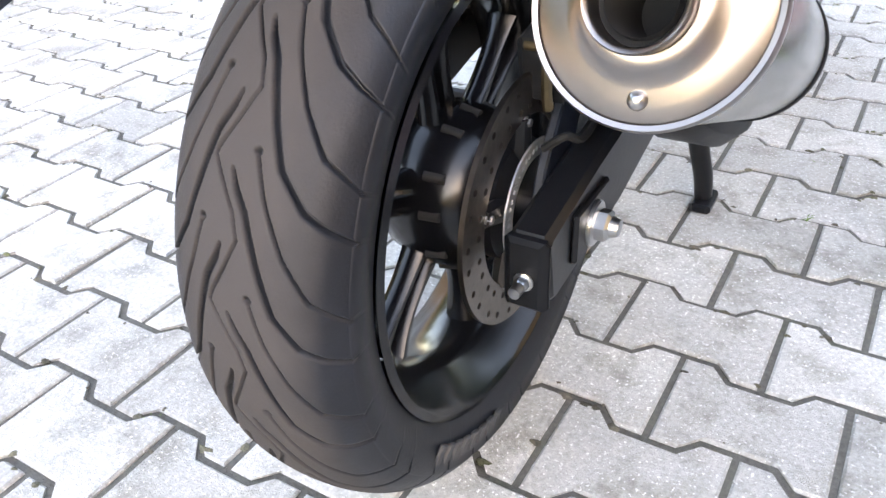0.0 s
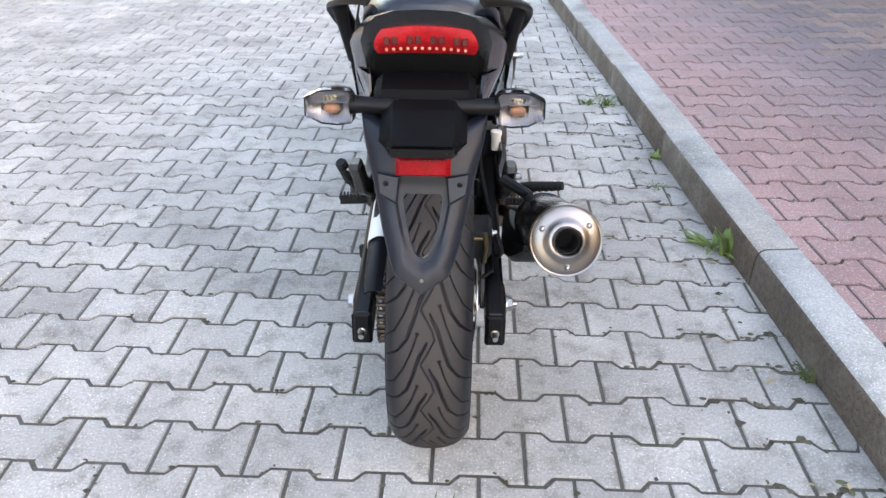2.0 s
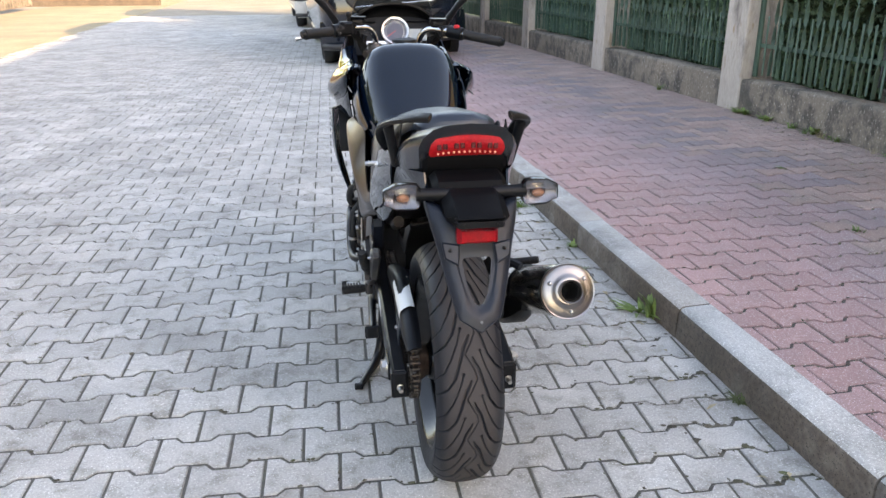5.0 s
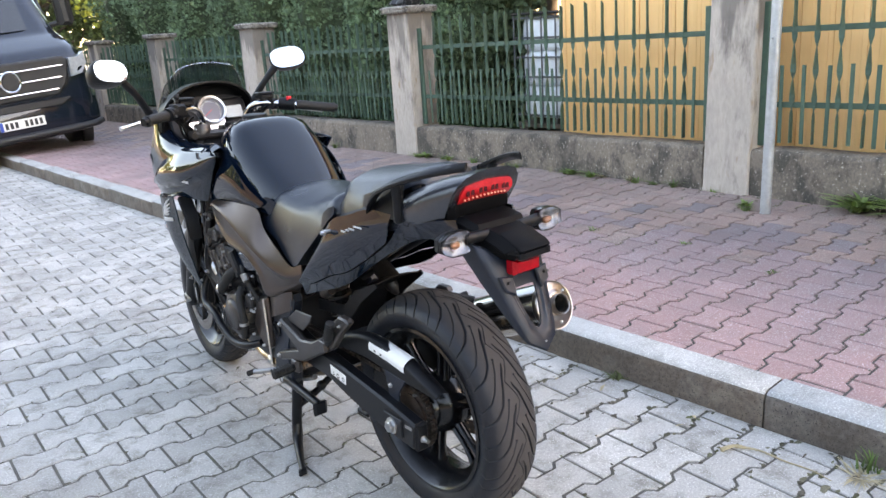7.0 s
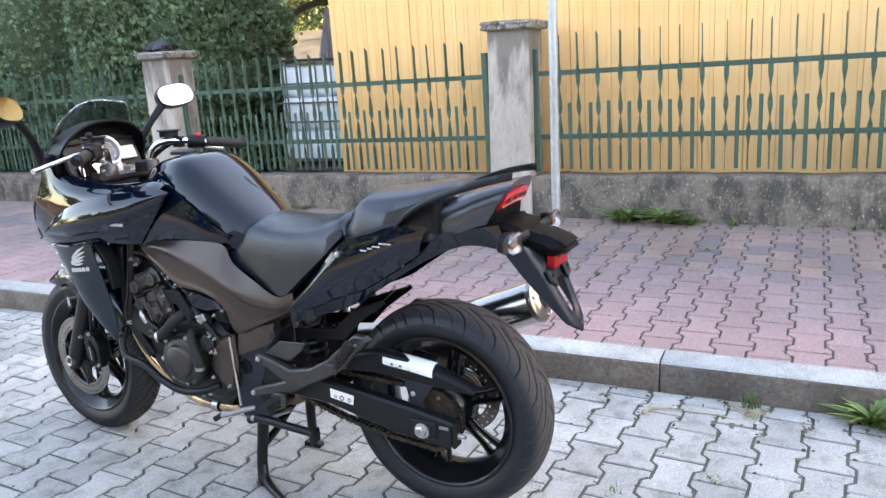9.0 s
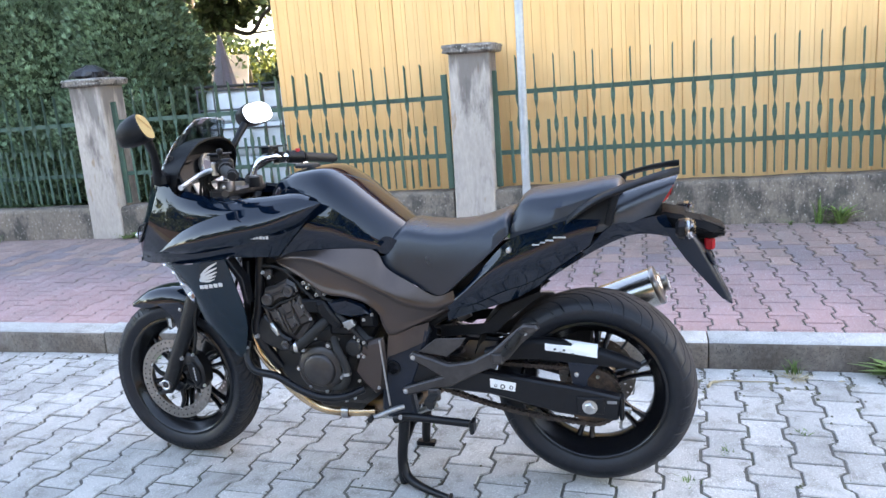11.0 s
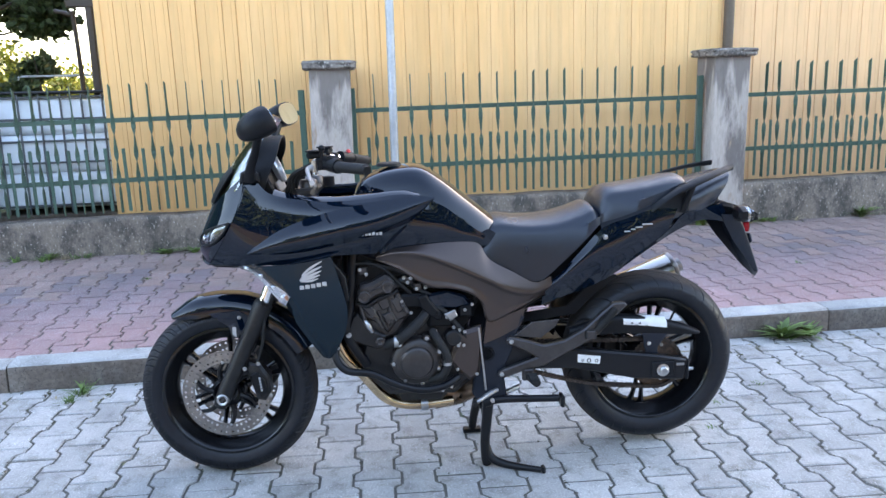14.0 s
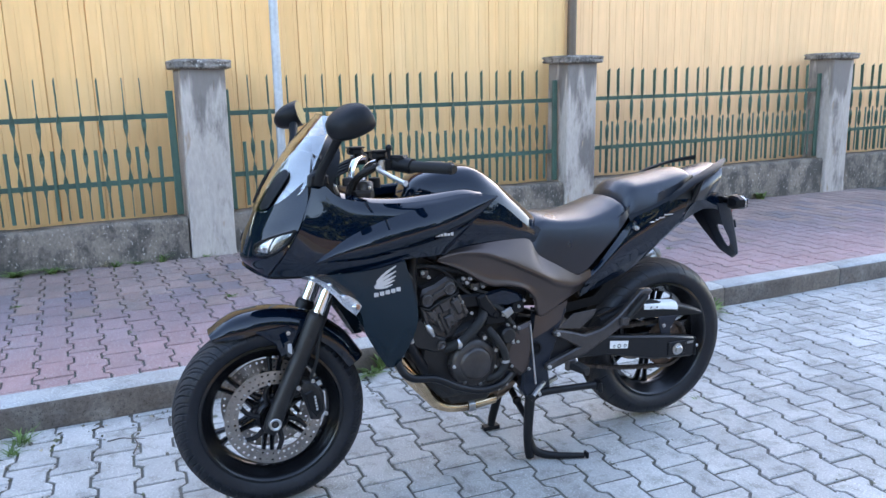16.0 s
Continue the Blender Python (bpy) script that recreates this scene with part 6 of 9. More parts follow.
part("brace_eye", Mb().ball((-0.03, 0.586, 0.178), 0.017, n=8), M_FRAMEP, stand)
part("pivot_bar", Mb().tube([(-0.150, 0.572, 0.247), (0.150, 0.572, 0.247)], 0.013, 10), M_FRAMEP, stand)
part("lever_tip", Mb().box(-0.232, -0.204, 0.405, 0.418, 0.004, 0.026, 0.003), M_FRAMEP, stand)
part("spring", Mb().tube([(-0.10, 0.56, 0.235), (-0.11, 0.47, 0.275)], 0.009, 8), M_STEEL, stand)
side = P("side_stand", Mb().tube([(-0.150, 0.600, 0.240), (-0.158, 0.552, 0.252), (-0.165, 0.45, 0.251), (-0.170, 0.348, 0.248)], [0.017, 0.014, 0.0125, 0.0125], 12), M_FRAMEP, None, "black side stand folded up")
part("foot", Mb().box(-0.196, -0.150, 0.330, 0.345, 0.222, 0.262, 0.004), M_FRAMEP, side)
part("pivot_bolt", Mb().bolt((-0.165, 0.575, 0.252), 0.010, 0.009), M_BOLT, side)

# ---- engine
eng = P("engine_block", Mb().prism([(1.00, 0.50), (1.02, 0.42), (0.985, 0.345), (0.92, 0.285), (0.70, 0.275), (0.64, 0.32), (0.63, 0.47), (0.70, 0.55), (0.80, 0.555), (0.90, 0.52)], -0.150, 0.150, 0.02), M_ENGINE, None, "black water-cooled four-cylinder engine")
part("oil_pan", Mb().prism([(0.92, 0.29), (0.88, 0.235), (0.74, 0.232), (0.70, 0.28)], -0.10, 0.10, 0.012), M_ENGINE, eng)
# cylinders and head lean forward; the left face carries the cast details
cyl = part("cylinder_block", Mb().prism([(0.985, 0.470), (0.998, 0.560), (0.965, 0.608), (0.868, 0.628), (0.845, 0.566), (0.890, 0.500)], -0.158, 0.158, 0.008), M_CAST, eng)
head = part("cylinder_head", Mb().prism([(1.008, 0.570), (1.010, 0.618), (0.966, 0.614), (0.884, 0.655), (0.852, 0.586), (0.846, 0.566), (0.885, 0.550), (0.917, 0.512), (0.949, 0.545), (0.982, 0.562)], -0.172, 0.165, 0.007), M_CAST, eng)
part("head_cover", Mb().prism([(1.012, 0.645), (1.000, 0.676), (0.964, 0.685), (0.920, 0.708), (0.895, 0.694), (0.885, 0.664), (0.900, 0.650), (0.946, 0.638), (0.983, 0.614), (1.008, 0.622)], -0.180, 0.170, 0.010), M_CAST, eng)
part("cover_gasket", Mb().prism([(1.014, 0.622), (0.983, 0.612), (0.946, 0.634), (0.900, 0.647), (0.882, 0.660), (0.880, 0.653), (0.900, 0.641), (0.946, 0.627), (0.983, 0.605), (1.014, 0.614)], -0.184, -0.160, 0.002), M_RUBBER, eng)
pl = Mb()
for y0, z0 in ((0.990, 0.640), (0.914, 0.670)):
    pl.lathe([(-0.176, 0.021), (-0.187, 0.020), (-0.189, 0.017), (-0.1865, 0.0145), (-0.1865, 0.008), (-0.1885, 0.0065), (-0.1885, 0.0)], 24, "x", centre=(0, y0, z0))
part("core_plug", pl, M_CAST, eng, split=2)
part("cover_rib", Mb().prism([(0.972, 0.652), (0.968, 0.660), (0.932, 0.676), (0.930, 0.668)], -0.187, -0.176, 0.002), M_CAST, eng)
for pts, d in (([(0.950, 0.624), (0.915, 0.637), (0.905, 0.602), (0.934, 0.590)], -0.179), ([(0.907, 0.624), (0.884, 0.638), (0.864, 0.590), (0.884, 0.580)], -0.183), ([(0.996, 0.604), (0.960, 0.602), (0.946, 0.566), (0.975, 0.572)], -0.182), ([(0.934, 0.576), (0.905, 0.588), (0.893, 0.562), (0.916, 0.538)], -0.184)):
    part("cast_pad", Mb().prism(pts, d, -0.165, 0.004), M_CAST, eng)
for a0, b0, r in (((0.972, 0.606), (0.936, 0.532), 0.006), ((0.948, 0.590), (0.920, 0.528), 0.005), ((0.912, 0.600), (0.890, 0.553), 0.006), ((0.884, 0.645), (0.852, 0.580), 0.007), ((1.004, 0.612), (0.990, 0.562), 0.006), ((0.905, 0.648), (0.884, 0.600), 0.005)):
    part("cast_rib", Mb().tube([(-0.176, *a0), (-0.176, *b0)], r, 8), M_CAST, eng)
part("head_bolt", Mb().bolt((-0.184, 0.905, 0.556), 0.008, 0.008).bolt((-0.182, 0.968, 0.575), 0.007, 0.007).bolt((-0.184, 0.866, 0.602), 0.007, 0.007), M_CAST, eng, split=3)
part("front_bracket", Mb().prism([(1.030, 0.575), (1.012, 0.586), (0.955, 0.520), (0.925, 0.505), (0.925, 0.470), (0.960, 0.462), (1.030, 0.490), (1.050, 0.520)], -0.178, -0.150, 0.006), M_ENGINE, eng)
part("bracket_eye", Mb().lathe([(-0.176, 0.016), (-0.186, 0.015), (-0.188, 0.010), (-0.184, 0.006), (-0.184, 0.0)], 20, "x", centre=(0, 0.944, 0.488)), M_CAST, eng)
part("bright_elbow", Mb().tube([(-0.165, 1.000, 0.570), (-0.178, 0.982, 0.545), (-0.178, 0.968, 0.520)], [0.006, 0.010, 0.006], 10), M_BOLT, eng)
alt = part("generator_cover", Mb().lathe([(-0.145, 0.082), (-0.175, 0.081), (-0.184, 0.078), (-0.190, 0.070), (-0.193, 0.056), (-0.200, 0.052), (-0.2045, 0.046), (-0.205, 0.0)], 56, "x", centre=(0, 0.828, 0.412)), M_CAST, eng, "round black generator cover")
COVER_BOLTS = ((0.882, 0.474), (0.903, 0.410), (0.867, 0.352), (0.811, 0.338), (0.775, 0.356), (0.756, 0.387), (0.752, 0.444), (0.793, 0.492))
ab, bb = Mb(), Mb()
for y, z in COVER_BOLTS:
    ab.lathe([(-0.160, 0.013), (-0.186, 0.0115), (-0.188, 0.006)], 12, "x", centre=(0, y, z))
    bb.bolt((-0.187, y, z), 0.0075, 0.006)
part("bolt_boss", ab, M_CAST, eng, split=8)
part("cover_bolt", bb, M_BOLT, eng, split=8)
part("clutch_cover", Mb().lathe([(0.145, 0.105), (0.180, 0.104), (0.192, 0.098), (0.197, 0.070), (0.199, 0.0)], 56, "x", centre=(0, 0.76, 0.40)), M_ENGINE, eng, "round black clutch cover")
part("sprocket_cover", Mb().prism([(0.735, 0.480), (0.690, 0.500), (0.610, 0.520), (0.606, 0.440), (0.618, 0.350), (0.650, 0.330), (0.690, 0.365), (0.720, 0.405), (0.700, 0.455)], -0.178, -0.14, 0.012), M_MATT, eng, "brown-grey sprocket cover")
part("water_pump", Mb().lathe([(-0.14, 0.028), (-0.186, 0.027), (-0.192, 0.022), (-0.193, 0.0)], 28, "x", centre=(0, 0.706, 0.487)), M_ENGINE, eng)
eb = Mb()
for y, z in ((0.685, 0.515), (0.833, 0.517), (0.841, 0.582), (0.668, 0.508), (0.672, 0.462), (0.694, 0.380), (0.715, 0.321), (0.745, 0.310), (0.690, 0.462), (0.630, 0.360)):
    eb.bolt((-0.188, y, z), 0.006, 0.008)
part("case_bolt", eb, M_BOLT, eng, split=10)
for nm, pts, r in (("coolant_hose", [(-0.165, 0.925, 0.470), (-0.195, 0.893, 0.490), (-0.202, 0.852, 0.521), (-0.195, 0.812, 0.557), (-0.165, 0.785, 0.580)], 0.0165),
                   ("lower_hose", [(-0.175, 0.775, 0.515), (-0.198, 0.757, 0.488), (-0.205, 0.732, 0.441), (-0.205, 0.728, 0.400), (-0.198, 0.748, 0.364), (-0.18, 0.785, 0.345)], 0.013),
                   ("upper_hose", [(-0.145, 0.98, 0.745), (-0.155, 0.90, 0.725), (-0.150, 0.83, 0.700)], 0.008),
                   ("breather_hose", [(-0.15, 0.80, 0.60), (-0.18, 0.74, 0.585), (-0.18, 0.70, 0.54), (-0.17, 0.66, 0.48), (-0.17, 0.635, 0.40)], 0.008),
                   ("wiring_loom", [(-0.15, 1.03, 0.745), (-0.155, 0.94, 0.735), (-0.16, 0.86, 0.660), (-0.165, 0.79, 0.60), (-0.160, 0.70, 0.56)], 0.006),
                   ("fuel_hose", [(-0.14, 0.86, 0.68), (-0.165, 0.79, 0.64), (-0.16, 0.72, 0.62), (-0.14, 0.64, 0.61)], 0.007)):
    part(nm, Mb().tube(pts, r, 12), M_RUBBER, eng)
part("hose_clip", Mb().lathe([(-0.007, 0.0205), (0.007, 0.0205)], 20, "y", centre=(-0.195, 0.893, 0.490)), M_BOLT, eng)
part("hose_clip", Mb().lathe([(-0.005, 0.0155), (0.005, 0.0155)], 20, "z", centre=(-0.205, 0.729, 0.41)), M_BOLT, eng)
inj = Mb()
for x in (-0.13, -0.05, 0.05, 0.13):
    inj.tube([(x, 0.93, 0.645), (x, 0.86, 0.675), (x, 0.80, 0.69)], 0.024, 14)
part("throttle_body", inj, M_ENGINE, eng, split=4)
tb = Mb().box(-0.178, -0.145, 0.80, 0.90, 0.595, 0.64, 0.006).box(-0.175, -0.15, 0.70, 0.79, 0.525, 0.575, 0.006).box(-0.165, -0.12, 0.63, 0.69, 0.55, 0.61, 0.006)
part("electrical_box", tb, M_PLAST, eng, split=3)
el = Mb()
for p in ((-0.18, 0.87, 0.62), (-0.178, 0.75, 0.56), (-0.185, 0.725, 0.56), (-0.18, 0.665, 0.58), (-0.17, 0.64, 0.595)):
    el.bolt(p, 0.006, 0.008)
part("small_screw", el, M_BOLT, eng, split=5)
cn = Mb()
for y, z in ((0.839, 0.693), (0.861, 0.695), (0.792, 0.660), (0.849, 0.679), (0.820, 0.656), (1.000, 0.728), (0.980, 0.712), (0.763, 0.511), (0.684, 0.466), (0.702, 0.520)):
    cn.bolt((-0.172, y, z), 0.0065, 0.010)
part("connector_screw", cn, M_BOLT, eng, split=10)
cn = Mb()
for y, z in ((0.845, 0.686), (0.815, 0.662), (0.785, 0.668), (0.990, 0.722)):
    cn.box(-0.170, -0.145, y - 0.014, y + 0.014, z - 0.012, z + 0.012, 0.003)
part("connector", cn, M_CAST, eng, split=4)
part("throttle_bracket", Mb().prism([(0.735, 0.572), (0.700, 0.585), (0.690, 0.565), (0.715, 0.548)], -0.195, -0.182, 0.003), M_ALU, eng)
duct = P("air_duct", Mb().prism([(0.820, 0.632), (0.812, 0.600), (0.775, 0.560), (0.745, 0.550), (0.740, 0.568), (0.775, 0.615), (0.790, 0.640)], -0.192, -0.160, 0.006), M_PLAST)
part("duct_shell", Mb().prism([(0.795, 0.635), (0.770, 0.590), (0.700, 0.583), (0.640, 0.595), (0.665, 0.628), (0.720, 0.648)], -0.178, -0.135, 0.008), M_GLOSS, duct)
part("duct_screw", Mb().lathe([(-0.190, 0.009), (-0.196, 0.008), (-0.196, 0.0)], 16, "x", centre=(0, 0.757, 0.567)), M_PLAST, duct)

# radiator
rad = P("radiator", Mb().prism([(1.110, 0.47), (1.085, 0.46), (1.060, 0.76), (1.085, 0.77)], -0.155, 0.155, 0.004), M_FRAMEP, None, "black radiator behind the front wheel")
rf = Mb()
for k in range(26):
    z = 0.475 + k * 0.011
    y = 1.113 - (z - 0.47) * 0.0825
    rf.box(-0.148, 0.148, y - 0.004, y + 0.002, z, z + 0.003, 0.0006)
part("cooling_fin", rf, M_ALU, rad, split=26)

# exhaust
ex = None
for x, xe in ((-0.135, -0.085), (-0.045, -0.030), (0.045, 0.030), (0.135, 0.085)):
    o = P("header_pipe", Mb().tube([(x, 1.035, 0.600), (x, 1.085, 0.54), (x * 0.98, 1.070, 0.45), (x * 0.95, 0.995, 0.345), (xe * 1.05, 0.925, 0.250), (xe, 0.83, 0.222), (xe * 0.8, 0.70, 0.222)], 0.0172, 16), M_PIPE_S, None, "heat-browned steel header pipe")
pipe = P("collector_pipe", Mb().tube([(0.0, 0.76, 0.222), (0.02, 0.66, 0.225), (0.06, 0.56, 0.25), (0.125, 0.45, 0.30), (0.205, 0.33, 0.355), (0.246, 0.215, 0.413)], [0.055, 0.05, 0.036, 0.03, 0.028, 0.03], 18), M_PIPE_D)
part("pipe_clamp", Mb().lathe([(-0.012, 0.0215), (-0.012, 0.0235), (0.012, 0.0235), (0.012, 0.0215)], 20, "y", centre=(-0.083, 0.80, 0.222), closed=True), M_BOLT, pipe)
MU0, MU1 = Vector((0.246, 0.215, 0.413)), Vector((0.246, -0.208, 0.582))
axis = (MU1 - MU0).normalized()
mrot = axis.to_track_quat("Z", "Y").to_matrix().to_4x4()
MM = Matrix.Translation(MU0) @ mrot @ Matrix.Diagonal((0.945, 0.945, 1.0, 1.0))
ML = (MU1 - MU0).length
muf = P("silencer", Mb().lathe([(0.0, 0.032), (0.02, 0.036), (0.09, 0.060), (0.105, 0.0655), (0.11, 0.0665), (ML - 0.002, 0.0665), (ML, 0.0655)], 56, "z", m=MM), M_INOX, None, "brushed steel silencer with a bronzed end cap")
part("front_cone", Mb().lathe([(0.015, 0.038), (0.085, 0.0615), (0.103, 0.0672), (0.108, 0.0685), (0.125, 0.0685), (0.127, 0.067)], 56, "z", m=MM), M_PLAST, muf)
part("rim_band", Mb().lathe([(ML - 0.012, 0.0668), (ML - 0.010, 0.0685), (ML + 0.001, 0.0690), (ML + 0.004, 0.0675), (ML + 0.003, 0.0645)], 64, "z", m=MM), M_CAPSTEEL, muf)
part("end_cap", Mb().lathe([(ML + 0.001, 0.0655), (ML + 0.003, 0.0625), (ML + 0.0055, 0.054), (ML + 0.0075, 0.046), (ML + 0.0085, 0.042), (ML + 0.0125, 0.037), (ML + 0.0155, 0.032), (ML + 0.0155, 0.028)], 64, "z", m=MM), M_CAPSTEEL, muf, "bronzed dished end cap")
part("outlet_pipe", Mb().lathe([(ML - 0.06, 0.0245), (ML + 0.028, 0.0245), (ML + 0.032, 0.0262), (ML + 0.033, 0.0280), (ML + 0.030, 0.0290), (ML + 0.024, 0.0275), (ML + 0.008, 0.0275)], 48, "z", m=MM), M_CAPSTEEL, muf)
part("inner_tube", Mb().lathe([(ML + 0.016, 0.0242), (ML + 0.014, 0.0205), (ML + 0.022, 0.0195), (ML - 0.05, 0.0195), (ML - 0.052, 0.0)], 40, "z", m=MM), M_HOLE, muf)
rv = Mb()
for a in (35, 155, 275):
    q = MM @ Vector((0.050 * math.cos(radians(a)), 0.051 * math.sin(radians(a)), ML + 0.0065))
    rv.ball(q, 0.0055, n=8)
part("rivet", rv, M_BOLT, muf, split=3)
part("hanger_strap", Mb().tube([(0.15, 0.10, 0.56), (0.19, 0.075, 0.545), (0.205, 0.06, 0.54)], 0.012, 8), M_PLAST, muf)
part("heat_shield", Mb().loft([[(0.205 + a * w, y, z + b * h) for a, b in ((-1, -.6), (-.6, -1), (.6, -1), (1, -.6), (1, .6), (.6, 1), (-.6, 1), (-1, .6))] for y, z, w, h in ((-0.01, 0.455, 0.012, 0.010), (0.06, 0.415, 0.034, 0.035), (0.18, 0.372, 0.044, 0.045), (0.30, 0.350, 0.034, 0.036), (0.36, 0.345, 0.02, 0.02))], 16), M_PLAST, muf, "dark heat shield")
cp = P("engine_guard_pipe", Mb().tube([(-0.165, 1.085, 0.490), (-0.185, 1.088, 0.440), (-0.20, 1.055, 0.402), (-0.205, 0.975, 0.388), (-0.21, 0.90, 0.350), (-0.21, 0.82, 0.325), (-0.20, 0.745, 0.328), (-0.17, 0.69, 0.345)], 0.0125, 12), M_FRAMEP, None, "black tubular engine guard")
part("guard_bolt", Mb().bolt((-0.178, 1.045, 0.515), 0.010, 0.012).bolt((-0.19, 1.08, 0.478), 0.006, 0.008), M_BOLT, cp, split=2)

# ---- bodywork
def tank_ring(y, top, hw, zb, flat=0.62):
    half = [(0, top), (0.25 * hw, top - 0.0012), (flat * hw * 0.8, top - 0.0055), (flat * hw * 1.12, top - 0.018), (0.86 * hw, top - 0.055), (0.97 * hw, top - 0.10), (hw, top - 0.15 if top - 0.15 > zb else (top + zb) / 2), (0.97 * hw, zb)]
    return [(x, y, z) for x, z in half] + [(-x, y, z) for x, z in reversed(half[1:])]


tank = P("fuel_tank", Mb().loft([tank_ring(1.015, 0.945, 0.075, 0.82), tank_ring(0.985, 0.995, 0.10, 0.80), tank_ring(0.94, 1.022, 0.128, 0.79), tank_ring(0.87, 1.040, 0.152, 0.78), tank_ring(0.79, 1.042, 0.166, 0.785),
                                 tank_ring(0.72, 1.003, 0.166, 0.79), tank_ring(0.65, 0.947, 0.157, 0.79), tank_ring(0.585, 0.893, 0.142, 0.78), tank_ring(0.535, 0.852, 0.120, 0.76)], 44), M_GLOSS, None, "gloss black fuel tank", 50)
part("filler_cap", Mb().lathe([(1.0405, 0.042), (1.049, 0.040), (1.051, 0.034), (1.050, 0.0)], 32, "z", centre=(0, 0.89, 0)), M_PLAST, tank)

# tank side panels (gloss, under the tank crease)
pair("tank_side_panel", sheet([[(-0.168, 0.770, 0.945), (-0.172, 0.715, 0.915), (-0.168, 0.650, 0.862), (-0.150, 0.588, 0.818)], [(-0.186, 0.835, 0.878), (-0.184, 0.745, 0.858), (-0.176, 0.665, 0.826), (-0.156, 0.600, 0.806)],
                               [(-0.176, 0.935, 0.778), (-0.176, 0.80, 0.802), (-0.172, 0.690, 0.806), (-0.160, 0.618, 0.800)]], 22, 12, 0.003, (0, 0.75, 0.85)), M_GLOSS)

# rider's and passenger's seat
def seat_ring(y, top, hw, zb, crown=0.026):
    half = [(0, top), (0.40 * hw, top - crown * 0.15), (0.72 * hw, top - crown * 0.6), (0.84 * hw, top - crown * 1.0), (0.90 * hw, top - crown * 1.9), (0.96 * hw, zb + (top - zb) * 0.45), (hw, zb), (0.8 * hw, zb - 0.004)]
    return [(x, y, z) for x, z in half] + [(-x, y, z) for x, z in reversed(half)]


seat = P("rider_seat", Mb().loft([seat_ring(0.648, 0.785, 0.140, 0.750), seat_ring(0.60, 0.822, 0.145, 0.733), seat_ring(0.545, 0.864, 0.146, 0.712), seat_ring(0.47, 0.858, 0.156, 0.674), seat_ring(0.41, 0.856, 0.162, 0.660),
                                  seat_ring(0.34, 0.862, 0.162, 0.715), seat_ring(0.265, 0.882, 0.154, 0.780), seat_ring(0.222, 0.897, 0.146, 0.822), seat_ring(0.204, 0.886, 0.138, 0.840)], 40), M_VINYL, None, "black vinyl rider's seat", 60)
pil = P("passenger_seat", Mb().loft([seat_ring(0.203, 0.872, 0.118, 0.834), seat_ring(0.190, 0.915, 0.124, 0.832), seat_ring(0.160, 0.948, 0.128, 0.838), seat_ring(0.10, 0.957, 0.130, 0.856), seat_ring(0.02, 0.967, 0.128, 0.886),
                                     seat_ring(-0.05, 0.979, 0.118, 0.920), seat_ring(-0.10, 0.982, 0.100, 0.945), seat_ring(-0.118, 0.968, 0.088, 0.950)], 32), M_VINYL, None, "black vinyl passenger seat", 60)

# matt side panels below the tank and seat
panel_rows = [[(-0.165, 0.953, 0.772), (-0.180, 0.890, 0.794), (-0.180, 0.800, 0.803), (-0.174, 0.700, 0.806), (-0.160, 0.617, 0.796), (-0.163, 0.580, 0.742), (-0.168, 0.500, 0.695), (-0.168, 0.430, 0.658), (-0.160, 0.375, 0.672)],
              [(-0.172, 0.946, 0.767), (-0.198, 0.880, 0.784), (-0.208, 0.800, 0.778), (-0.208, 0.715, 0.745), (-0.205, 0.640, 0.710), (-0.200, 0.575, 0.678), (-0.190, 0.510, 0.644), (-0.178, 0.440, 0.628), (-0.163, 0.372, 0.648)],
              [(-0.171, 0.946, 0.763), (-0.193, 0.879, 0.768), (-0.200, 0.796, 0.755), (-0.199, 0.712, 0.726), (-0.196, 0.642, 0.694), (-0.192, 0.582, 0.660), (-0.183, 0.522, 0.624), (-0.172, 0.446, 0.612), (-0.160, 0.370, 0.638)],
              [(-0.168, 0.947, 0.760), (-0.188, 0.876, 0.742), (-0.195, 0.790, 0.702), (-0.194, 0.710, 0.684), (-0.191, 0.645, 0.660), (-0.187, 0.594, 0.626), (-0.180, 0.552, 0.586), (-0.168, 0.480, 0.586), (-0.156, 0.385, 0.622)],
              [(-0.166, 0.949, 0.757), (-0.190, 0.874, 0.727), (-0.200, 0.784, 0.672), (-0.199, 0.710, 0.660), (-0.196, 0.652, 0.642), (-0.190, 0.608, 0.602), (-0.182, 0.582, 0.537), (-0.168, 0.490, 0.570), (-0.153, 0.395, 0.612)],
              [(-0.150, 0.947, 0.753), (-0.168, 0.870, 0.718), (-0.174, 0.780, 0.664), (-0.174, 0.705, 0.652), (-0.172, 0.645, 0.632), (-0.168, 0.600, 0.596), (-0.160, 0.575, 0.531), (-0.150, 0.485, 0.560), (-0.142, 0.390, 0.604)]]
pair("side_panel", sheet(panel_rows, 48, 26, 0.004, (0, 0.65, 0.70)), M_MATT, None, "matt brown-grey side panel", 60)
pair("lower_side_trim", sheet([[(-0.164, 0.590, 0.545), (-0.166, 0.550, 0.548), (-0.163, 0.500, 0.558), (-0.156, 0.460, 0.570)], [(-0.168, 0.604, 0.455), (-0.170, 0.560, 0.472), (-0.165, 0.520, 0.488), (-0.156, 0.476, 0.508)]], 14, 6, 0.004, (0, 0.55, 0.6)), M_MATT)

